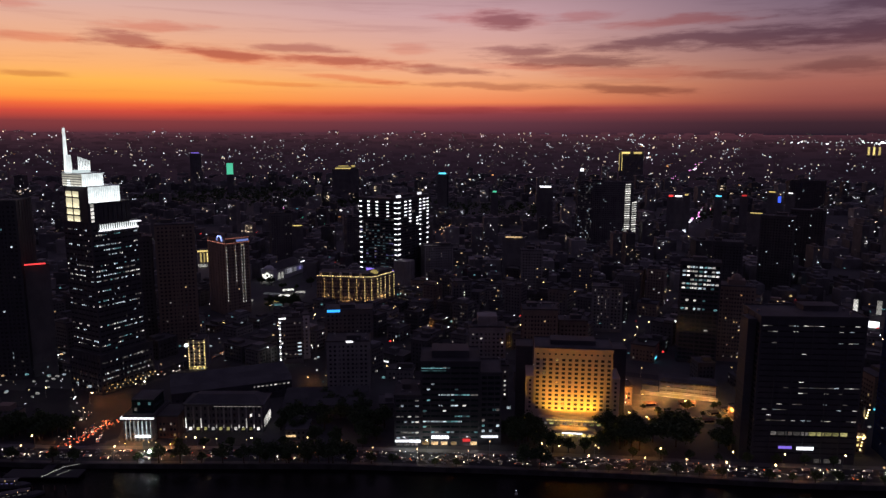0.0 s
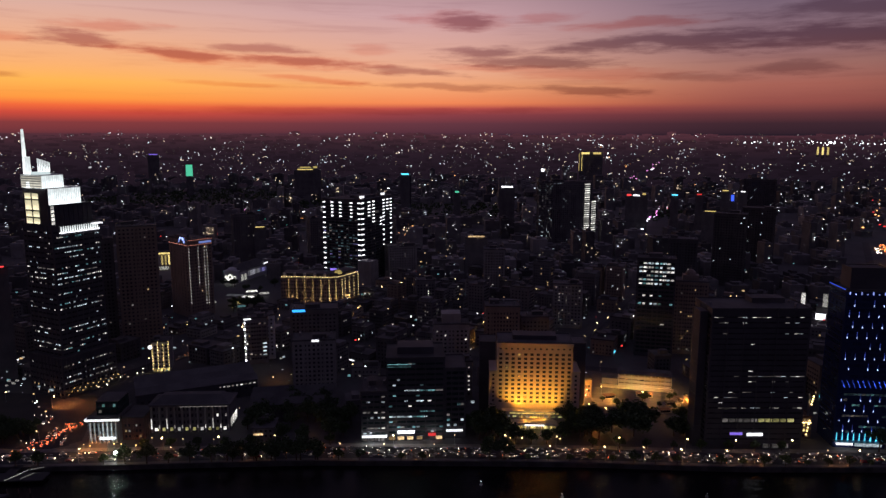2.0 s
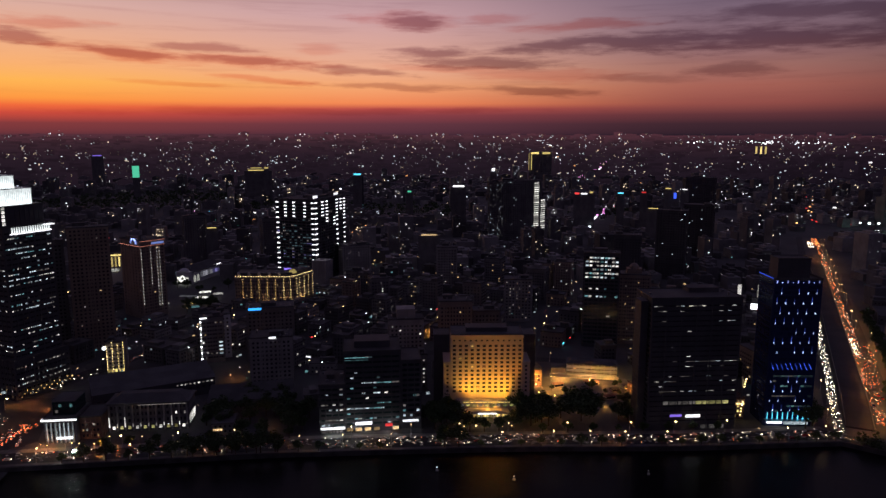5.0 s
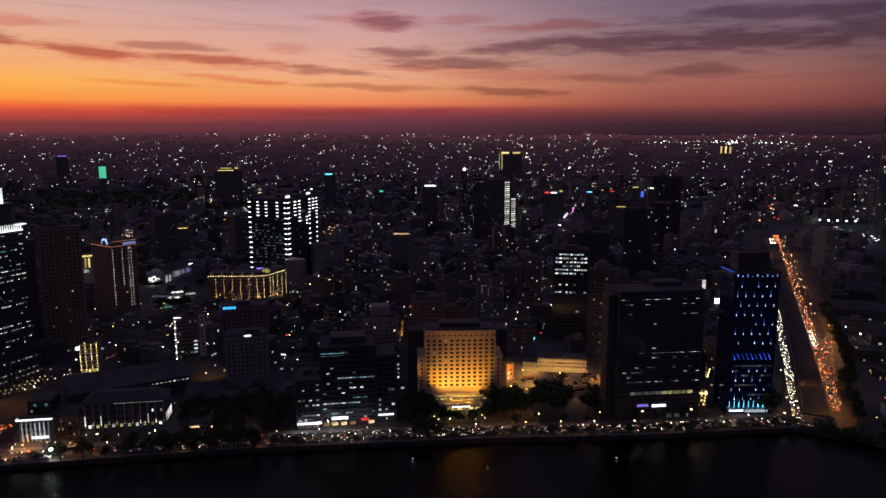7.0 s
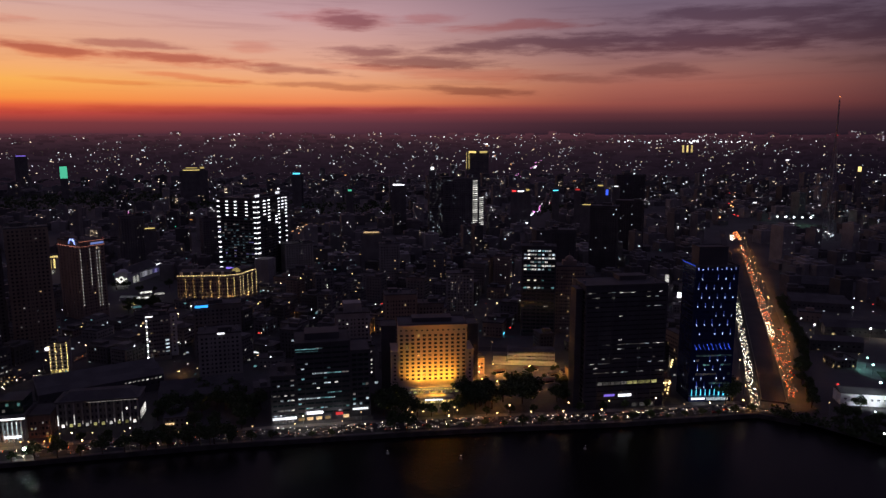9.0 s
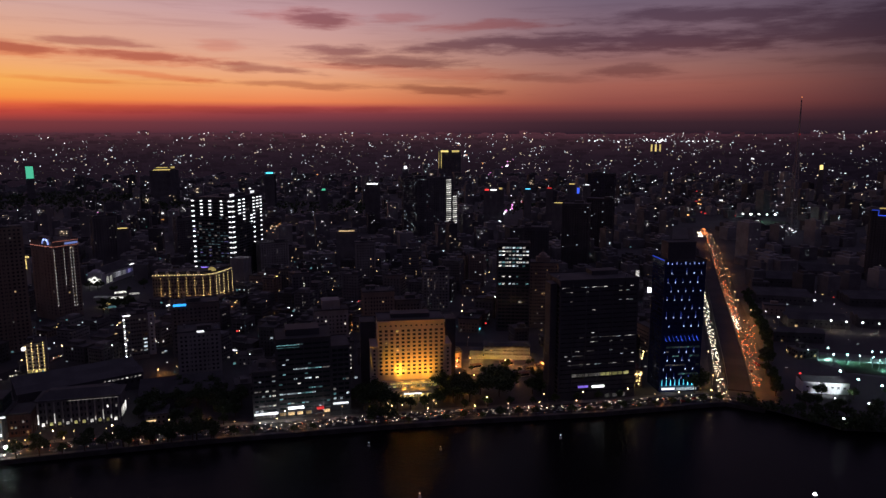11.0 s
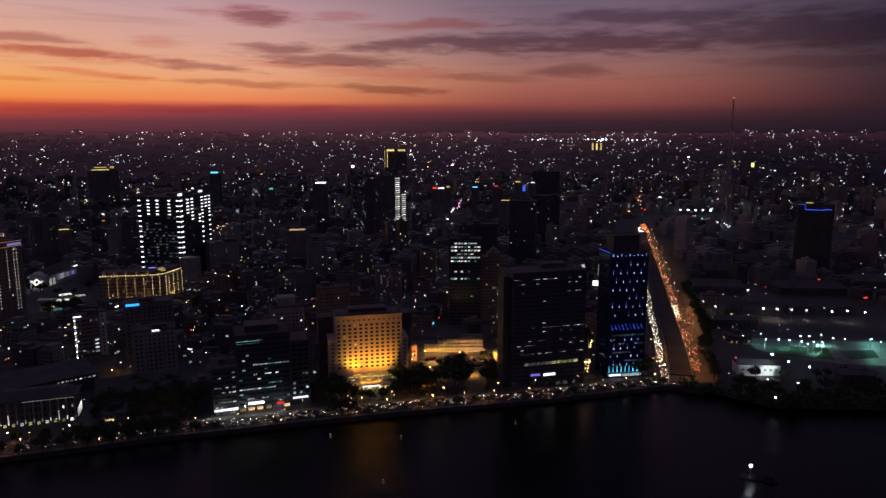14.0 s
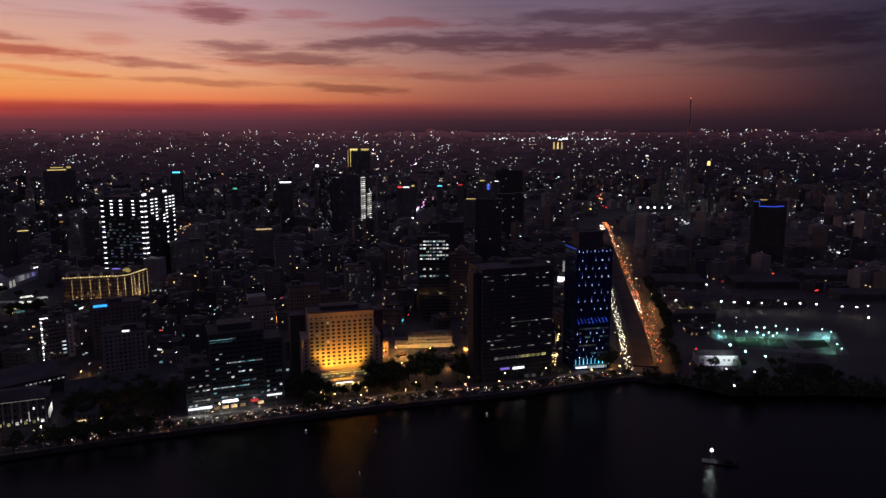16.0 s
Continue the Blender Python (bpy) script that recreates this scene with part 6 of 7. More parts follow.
def crowd_bike(x, y, heading, r=0.2, red=False):
    c, q = math.cos(radians(heading)), math.sin(radians(heading))
    n = len(crowd.v)
    crowd.tube((-0.6, -0.05, 0.3), (-0.6, 0.05, 0.3), 0.3, 0.3, 6).tube((0.6, -0.05, 0.3), (0.6, 0.05, 0.3), 0.3, 0.3, 6).box(-0.8, -0.12, 0.35, 0.5, 0.12, 0.85, 0.05)
    crowd.v[n:] = [(x + c * u - q * v, y + q * u + c * v, z + 0.07) for u, v, z in crowd.v[n:]]
    if q < 0:
        crowd_head.dome(x + 0.72 * c, y + 0.72 * q, 0.75, r, 2.0 * r, 5, 2)
    else:
        (crowd_red if red else crowd_tail).dome(x - 0.85 * c, y - 0.85 * q, 0.75, r, 2.0 * r, 5, 2)


for k in range(270):
    s = 370 * rng.random()
    crowd_bike(*av(s, rng.uniform(-17.8, -12.0))[:2], ang + 180 + rng.uniform(-8, 8), rng.uniform(0.12, 0.26))
for k in range(720):
    s = 25 + 375 * rng.random() if k < 540 else 400 + 560 * rng.random()
    crowd_bike(*av(s, 9.5 + rng.random() * (3 + 0.075 * s if s < 235 else 8.0))[:2], ang + (180 if rng.random() < (0.4 if 195 < s < 262 else 0.1) else 0), rng.uniform(0.07, 0.18) if s < 400 else rng.uniform(0.14, 0.34))
for k in range(60):
    crowd_bike(*av(200 + 60 * rng.random(), rng.uniform(10.5, 15))[:2], ang + 180, rng.uniform(0.18, 0.28))
for k in range(70):
    crowd_bike(*av(900 + 105 * rng.random(), rng.uniform(4, 14))[:2], ang, rng.uniform(0.25, 0.55))
for k in range(50):
    crowd_bike(*av(885 + 70 * rng.random(), rng.uniform(-4, 4))[:2], ang + 180, rng.uniform(0.25, 0.45))
for k in range(70):
    crowd_bike(*av(rng.uniform(280, 900), rng.uniform(10, 18))[:2], ang + 180, rng.uniform(0.12, 0.26))
for k in range(440):
    x = rng.uniform(-330, 330) if k < 220 else rng.uniform(-60, 325)
    crowd_bike(x, shore(x) + rng.uniform(6, 20.5), rng.choice((5, -5, -8, 184)), rng.uniform(0.04, 0.115))
for k in range(70):
    u = rng.random()
    crowd_bike(-244 + 14 * u + rng.gauss(0, 4), 424 + 46 * u, 84, rng.uniform(0.14, 0.34), red=True)
for k in range(40):
    u = rng.random()
    crowd_bike(-262 + 100 * u + rng.uniform(-6, 6), 515 + 180 * u, rng.choice((60, 60, 240)), rng.uniform(0.12, 0.25))
for shape, m, what in ((crowd, PAINT, "dense crowd of motorbikes in the evening traffic"), (crowd_head, BIKE_HEAD, "white headlamps of the crowded motorbikes"), (crowd_tail, BIKE_TAIL, "amber tail lamps of the crowded motorbikes"), (crowd_red, TAIL, "red brake lamps of the waiting motorbikes")):
    tagged(new("motorbike_crowd", shape.mesh("motorbike_crowd", m)), what, "motorbike crowd", kind="stuff")


# ---- trees ----
def near_av(x, y):
    """Whether a place lies on the avenue or its flyover."""
    q = Vector((x, y)) - AV0
    return -6 < q.dot(AVD) and -26 < q.dot(AVN) < 28



def tree(seed, spread, height, limbs=7, leaves=130):
    rng = random.Random(seed)
    o = thing("tree", pose(0, 0, 0), "broad dark street tree with a ragged leafy crown", "tree", "street trees")
    s = Shape().tube((0, 0, -0.2), (0.2, 0.1, height * 0.42), 0.42, 0.28, 7)
    heads = []
    for i in range(limbs):
        a, q = 2 * math.pi * i / limbs * (1 if limbs < 9 else 2.4) + rng.uniform(-0.3, 0.3), rng.uniform(0.35, 0.8) * spread
        tip = (q * math.cos(a), q * math.sin(a), height * rng.uniform(0.5, 0.82))
        s.tube((0.2, 0.1, height * rng.uniform(0.3, 0.42)), tip, 0.17, 0.05, 5)
        heads.append(tip)
    heads.append((0, 0, height * 0.88))
    part("trunk", s, BARK, o)
    c = Shape()
    big = max(1.0, spread / 7)
    for hx, hy, hz in heads:
        for _ in range(leaves):
            d = Vector((rng.gauss(0, 1), rng.gauss(0, 1), rng.gauss(0, 0.75)))
            d *= spread * (0.42 if limbs < 9 else 0.34) * rng.uniform(0.35, 1.05) / max(d.length, 0.1)
            p = Vector((hx, hy, hz)) + d
            u, v = Vector((rng.uniform(-1, 1), rng.uniform(-1, 1), rng.uniform(-0.6, 0.6))).normalized(), Vector((rng.uniform(-1, 1), rng.uniform(-1, 1), rng.uniform(-1, 1))).normalized()
            z = rng.uniform(0.35, 0.8) * big
            n = len(c.v)
            c.v += [tuple(p - u * z), tuple(p + v * z * 0.7), tuple(p + u * z), tuple(p - v * z * 0.6)]
            c.f += [(n, n + 1, n + 2), (n, n + 2, n + 3)]
    part("crown", c, LEAF, o)
    return o


KINDS = [tree(201, 4.2, 9.5), tree(202, 5.4, 12), tree(203, 3.4, 8), tree(204, 14.5, 19, 14, 260)]
rng = random.Random(78)
stand = [(2.5 + x, shore(x) + 2.6, rng.choice((0, 1, 2)), rng.uniform(0.85, 1.2) * (0.55 if x > -45 else 1.0)) for x in range(-410, 318, 13) if rng.random() < 0.85]
stand += [(x, shore(x) + 4 + rng.uniform(-2, 0.5), 1, rng.uniform(0.9, 1.35)) for x in range(-112, 104, 9) if x < -50 or 44 < x < 66]
stand += [(x, shore(x) + 24, rng.choice((0, 2)), rng.uniform(0.7, 1.0)) for x in range(-170, 250, 17) if not -44 < x < 44 and not 60 < x < 112]
stand += [(151, 429, 3, 1.1), (184, 426, 3, 0.62), (118, 430, 3, 0.78), (54, 434, 3, 0.78), (124, 446, 3, 0.6), (46, 440, 3, 0.6), (122, 428, 1, 1.3), (178, 428, 1, 1.0), (188, 427, 0, 1.1), (120, 432, 1, 1.2), (113, 436, 0, 1.1), (60, 432, 1, 1.1), (52, 434, 1, 1.1), (107, 430, 1, 1.0), (300, 398, 1, 1.2), (308, 402, 1, 1.1), (313, 410, 1, 1.2)]
stand += [(rng.uniform(-115, -36), rng.uniform(430, 500), rng.choice((0, 1)), rng.uniform(0.9, 1.3)) for _ in range(34)]
stand += [(rng.uniform(-205, -165), rng.uniform(775, 815), rng.choice((0, 1)), rng.uniform(0.8, 1.1)) for _ in range(10)]
stand += [(x, y, rng.choice((0, 1)), rng.uniform(0.6, 1.0)) for x, y in [(rng.uniform(345, 480), rng.uniform(298, 356)) for _ in range(40)] if not (388 < x < 420 and y > 334)]
stand += [(387, 364, 1, 0.9), (409, 356, 1, 0.7)]
stand += [(x, y, k, sc) for x, y, k, sc in ((56, 437, 1, 1.5), (62, 424, 1, 1.3), (47, 428, 1, 1.4), (109, 440, 1, 1.5), (114, 426, 1, 1.5), (128, 447, 1, 1.2), (126, 424, 1, 1.3), (138, 436, 1, 1.2), (70, 421, 1, 1.0), (80, 420, 0, 1.1),
                                           (90, 420, 0, 1.1), (100, 421, 1, 1.0), (198, 440, 1, 1.2), (190, 446, 1, 1.0))]
stand += [(*av(10 + 9 * k, (23 + rng.uniform(0, 5) if k < 12 else 31 + rng.uniform(0, 5)))[:2], rng.choice((0, 1)), rng.uniform(0.7, 1.05)) for k in range(40)]
stand += [(rng.uniform(-305, -246), rng.uniform(432, 462), rng.choice((0, 1)), rng.uniform(0.9, 1.3)) for _ in range(26)]
stand += [(rng.uniform(144, 206), rng.uniform(470, 500), rng.choice((0, 2)), rng.uniform(0.45, 0.8)) for _ in range(11)]
stand += [(rng.uniform(-262, -150), rng.uniform(880, 925), rng.choice((0, 1)), rng.uniform(0.8, 1.0)) for _ in range(8)]
first = {}
for x, y, k, sc in stand:
    if y < shore(x) + 1.5:
        y = shore(x) + 2.5
    m = pose(x, y, 0.0, 0, 0, rng.uniform(0, 360)) @ Matrix.Diagonal((sc, sc, sc, 1))
    if k in first:
        copy_thing(KINDS[k], m)
    else:
        KINDS[k].matrix_world, first[k] = m, True


# scrub and young trees along the unlit bank past the avenue, too many to count
rng = random.Random(81)
scrub = Shape()
for _ in range(520):
    x = rng.uniform(322, 640)
    y, high, wide = shore(x) + abs(rng.gauss(0, 15)) - 1, rng.uniform(3, 8), rng.uniform(2, 4)
    if x > 455 and y > shore(x) + 40 or near_av(x, y):
        continue
    scrub.tube((x, y, 0), (x, y, high * 0.6), 0.2, 0.1, 4)
    for _ in range(26):
        p = Vector((x + rng.gauss(0, wide * 0.5), y + rng.gauss(0, wide * 0.5), high * rng.uniform(0.2, 1.0)))
        u = Vector((rng.uniform(-1, 1), rng.uniform(-1, 1), rng.uniform(-0.7, 0.7))).normalized() * wide * 0.36
        v = Vector((rng.uniform(-1, 1), rng.uniform(-1, 1), rng.uniform(-1, 1))).normalized() * wide * 0.26
        n = len(scrub.v)
        scrub.v += [tuple(p - u), tuple(p + v), tuple(p + u), tuple(p - v)]
        scrub.f.append((n, n + 1, n + 2, n + 3))
tagged(new("bank_scrub", scrub.mesh("bank_scrub", LEAF)), "dark scrub and young trees along the unlit bank", "scrub", kind="stuff")


# ---- the low city between the landmarks ----
bpy.context.view_layer.update()
TAKEN = []
for o in [q for q in scene.objects if q.type == "EMPTY" and q.parent is None and q.get("category") not in ("tree", "car", "motorbike", "street lamp", "flyover", "lamp post")]:
    pts = [c.matrix_world @ Vector(k) for c in o.children_recursive if c.type == "MESH" for k in c.bound_box]
    if pts:
        TAKEN.append((min(p.x for p in pts), min(p.y for p in pts), max(p.x for p in pts), max(p.y for p in pts)))


TAKEN += [(1000, 1190, 1125, 1350), (925, 1045, 1015, 1145)]


def near_line(p, a, b, wd):
    a, b = Vector(a), Vector(b)
    u = max(0.0, min(1.0, (p - a).dot(b - a) / (b - a).length_squared))
    return (p - a.lerp(b, u)).length < wd


def free(x, y, r):
    p = Vector((x, y))
    if y < shore(x) + 30 + r or any(x0 - r < x < x1 + r and y0 - r < y < y1 + r for x0, y0, x1, y1 in TAKEN):
        return False
    if near_line(p, AV0, AV0 + AVD * 1010, 34 + r) or any(near_line(p, a, b, wd / 2 + r) for a, b, wd in STREETS):
        return False
    if -300 < x < -215 and y < 530 or 138 < x < 215 and y < 530 or -215 < x < -160 and 770 < y < 840 or -290 < x < -140 and 835 < y < 945 or x > 360 and y < 1.1 * x - 40 and math.hypot(x, y) < 900:
        return False
    return True


WALLS = [PLASTER, CONCRETE, TANWALL, CONCRETE, CONCRETE, ROOFING, CONCRETE, ROOFING]


def town_house(x, y, rot, w, d, h, rng):
    wall = rng.choice(WALLS)
    colour = {"plaster": "pale plaster", "concrete": "grey concrete", "tan_render": "tan rendered", "white_paint": "white painted", "terracotta": "reddish brick", "cream_render": "cream rendered", "roofing": "dark grey"}[wall.name]
    tall = "tall" if h > 26 else "low" if h < 13 else "mid-rise"
    b = thing("town_building", pose(x, y, 0, 0, 0, rot) @ pose(-w / 2, -d / 2, 0), f"{tall} {colour} town building at dusk", "building", "town buildings")
    part("wall", body_shape(w, d, h, 3.4, 0.18, rng.choice((0, 0, 4.5))), wall, b)
    part("roof", roof_shape(w, d, h, rng.uniform(0.5, 1.3)), ROOFING, b)
    z = h + 0.35
    a, c = w * rng.uniform(0.25, 0.6), d * rng.uniform(0.25, 0.6)
    u, v = rng.uniform(0.5, w - a - 0.5), rng.uniform(0.5, d - c - 0.5)
    s = Shape().box(u, v, z, u + a, v + c, z + rng.uniform(2.2, 4))
    part("roof_house", s, rng.choice((ROOFING, wall)), b)
    lights = rng.choice(([DIM_ROOM], [DIM_ROOM, WARM_ROOM], [WHITE_ROOM, DIM_ROOM, COOL_ROOM], [WARM_ROOM, DIM_ROOM]))
    pick = chance(rng.random(), rng.choice((0.01, 0.03, 0.06, 0.12)), lights)
    glaze(b, w, d, "flr", 0.6, 3.4, max(2, int(w / 3.2)), max(2, int((h - 1) / 3.4)), 1.3, 1.5, pick, joined=True)
    if rng.random() < 0.2:
        part("shop_sign", Shape().box(1, -0.7, 3.0, min(w - 1, 7), -0.25, 4.2), rng.choice((LED_WHITE, LED_YELLOW, LED_RED, LED_CYAN, WARM_ROOM, LED_WHITE)), b)
    if rng.random() < 0.18:
        part("roof_lamp", Shape().dome(w * 0.5, 0.4, h + 1.0, 0.55, 0.8, 6, 2), rng.choice((BULB_WHITE, BULB, BULB)), b)


rng = random.Random(90)
ca, sa = math.cos(radians(-30)), math.sin(radians(-30))
plots = []
for i in range(-45, 60):
    for j in range(0, 60):
        gx, gy = 31 * i, 31 * j
        if i % 5 == 0 or j % 4 == 0:
            gx += 6
        x, y = ca * gx - sa * gy + rng.uniform(-4, 4), sa * gx + ca * gy + rng.uniform(-4, 4)
        r, a = math.hypot(x, y), math.degrees(math.atan2(x, y))
        if 430 < r < 1080 and -36 < a < 58 and free(x, y, 11):
            plots.append((r, x, y))
plots.sort()
for r, x, y in plots[:250]:
    q = rng.random()
    h = rng.uniform(8, 17) if q < 0.62 else rng.uniform(17, 28) if q < 0.92 else rng.uniform(28, 44)
    if -125 < x < -30 and y < 520:
        h = rng.uniform(6, 10)
    if x > 330:
        h = rng.uniform(6, 14)
    if -260 < x < -30 and 690 < y < 960:
        h = rng.uniform(6, 11)
    town_house(x, y, rng.choice((-30, 60)) + rng.uniform(-5, 5) if y > 560 else rng.uniform(-8, 8), rng.uniform(14, 24), rng.uniform(14, 23), h, rng)


# small lamps in lanes and yards, too many to count
rng = random.Random(95)
lanes = {m: Shape() for m in (LED_WHITE, BULB, BULB_WHITE, STREET, LED_RED, WARM_ROOM, WHITE_ROOM, COOL_ROOM, TEAL_ROOM)}
for _ in range(2000):
    a, r = radians(rng.uniform(-35, 57)), math.sqrt(rng.uniform(440 ** 2, 1150 ** 2))
    x, y = r * math.sin(a), r * math.cos(a)
    if not free(x, y, 1) or x > 330 and rng.random() < 0.6 or -120 < x < -20 and y < 520:
        continue
    z, q = rng.uniform(3, 9) if rng.random() < 0.6 else rng.uniform(9, 20), rng.random()
    m = STREET if q < 0.12 else BULB if q < 0.2 else BULB_WHITE if q < 0.3 else LED_RED if q < 0.34 else WARM_ROOM if q < 0.46 else WHITE_ROOM if q < 0.56 else LED_WHITE if q < 0.72 else COOL_ROOM if q < 0.86 else TEAL_ROOM
    k = 0.1 + 0.42 * rng.random() ** 4 if m in (STREET, BULB, BULB_WHITE, LED_WHITE) else rng.uniform(0.4, 1.3)
    lanes[m].box(x - k, y - k * 0.5, z, x + k, y + k * 0.5, z + k * 1.1, k * 0.15)
for k in range(300):
    x, y = (rng.uniform(380, 900), rng.uniform(420, 900)) if k < 210 else (rng.uniform(-345, -262), rng.uniform(470, 640))
    if k < 210 and (y < shore(x) + 40 or near_line(Vector((x, y)), AV0, AV0 + AVD * 1010, 36) or noise.noise(Vector((x / 90, y / 90, 7.0))) < -0.05):
        continue
    m = rng.choice((BULB, BULB_WHITE, COOL_ROOM, WHITE_ROOM, WARM_ROOM, STREET, COOL_ROOM, LED_RED)) if k < 210 else rng.choice((BULB_WHITE, COOL_ROOM, WHITE_ROOM, BULB_WHITE, TEAL_ROOM, BULB))
    q, z = (0.12 + 0.4 * rng.random() ** 3 if m in (STREET, BULB, BULB_WHITE) else rng.uniform(0.4, 1.5)), rng.uniform(3, 12)
    lanes[m].box(x - q, y - q * 0.5, z, x + q, y + q * 0.5, z + q * 1.0, q * 0.15)
for m, s in lanes.items():
    tagged(new("lane_lights", s.mesh("lane_lights", m)), "small scattered lamps in the lanes of the low city", "lane lights", kind="stuff")


# ---- the city further off, joined ----
def stuff(name, shape, material, label, category):
    return tagged(new(name, shape.mesh(name, material)), label, category, kind="stuff")


rng = random.Random(91)
far, hazed = {k: Shape() for k in range(4)}, Shape()
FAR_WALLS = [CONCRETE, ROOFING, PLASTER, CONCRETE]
lights = {k: Shape() for k in ("white", "warm", "cool", "orange", "red", "cyan", "pink", "green", "bulb", "teal", "dim")}
LIGHT_MATERIALS = {"white": glow("far_white_light", (1.0, 0.93, 0.97), 1.6, 0.98, 5.0), "warm": glow("far_warm_light", (1.0, 0.74, 0.5), 1.7, 0.97, 4.2), "cool": glow("far_cool_light", (0.84, 0.91, 1.0), 1.6, 0.97, 4.5),
                   "orange": glow("far_orange_light", (1.0, 0.42, 0.14), 1.8, 0.95, 2.4), "red": LED_RED, "cyan": LED_CYAN, "pink": LED_PINK, "green": LED_GREEN, "bulb": BULB_WHITE, "teal": glow("far_teal_light", (0.35, 0.85, 0.9), 0.6, 0.9, 2.0),
                   "dim": glow("far_dim_light", (1.0, 0.9, 0.88), 0.4, 0.95, 3.0)}


def far_light(x, y, z, wd, ht, kind):
    a = math.atan2(x, y)
    n = len(lights[kind].v)
    lights[kind].box(-wd / 2, -0.6, 0, wd / 2, 0.6, ht)
    ca, sa = math.cos(-a), math.sin(-a)
    lights[kind].v[n:] = [(x + ca * p - sa * q, y + sa * p + ca * q, z + r) for p, q, r in lights[kind].v[n:]]


def pick_light(rng):
    q = rng.random()
    return "white" if q < 0.56 else "warm" if q < 0.7 else "cool" if q < 0.92 else "orange" if q < 0.965 else rng.choice(("red", "cyan", "pink", "red", "green"))


for r, x, y in plots[250:]:
    h = rng.uniform(8, 26)
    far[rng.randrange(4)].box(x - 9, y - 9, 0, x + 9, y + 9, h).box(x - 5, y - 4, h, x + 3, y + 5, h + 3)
# the dark wooded parks of the old centre: east, north, half sizes, turn
PARKS = [(-640, 2180, 300, 330), (125, 1790, 150, 190), (-150, 1930, 170, 150), (640, 1640, 130, 90)]


def in_park(x, y):
    return any(((x - a) / c) ** 2 + ((y - b) / d) ** 2 < 1 for a, b, c, d in PARKS)


woods = Shape()
for a, b, c, d in PARKS:
    for _ in range(int(c * d / 130)):
        x, y = a + rng.uniform(-c, c), b + rng.uniform(-d, d)
        if not in_park(x, y):
            continue
        z = land(x, y)
        top, wide = rng.uniform(9, 17), rng.uniform(3.5, 6.5)
        woods.tube((x, y, z), (x, y, z + top * 0.6), 0.4, 0.2, 4)
        for _ in range(15):
            p = Vector((x + rng.gauss(0, wide * 0.55), y + rng.gauss(0, wide * 0.55), z + top * rng.uniform(0.5, 1.0)))
            u = Vector((rng.uniform(-1, 1), rng.uniform(-1, 1), rng.uniform(-0.7, 0.7))).normalized() * wide * 0.5
            v = Vector((rng.uniform(-1, 1), rng.uniform(-1, 1), rng.uniform(-1, 1))).normalized() * wide * 0.4
            n = len(woods.v)
            woods.v += [tuple(p - u), tuple(p + v), tuple(p + u), tuple(p - v)]
            woods.f.append((n, n + 1, n + 2, n + 3))
stuff("park_woods", woods, LEAF, "dark wooded park among the city blocks", "woods")
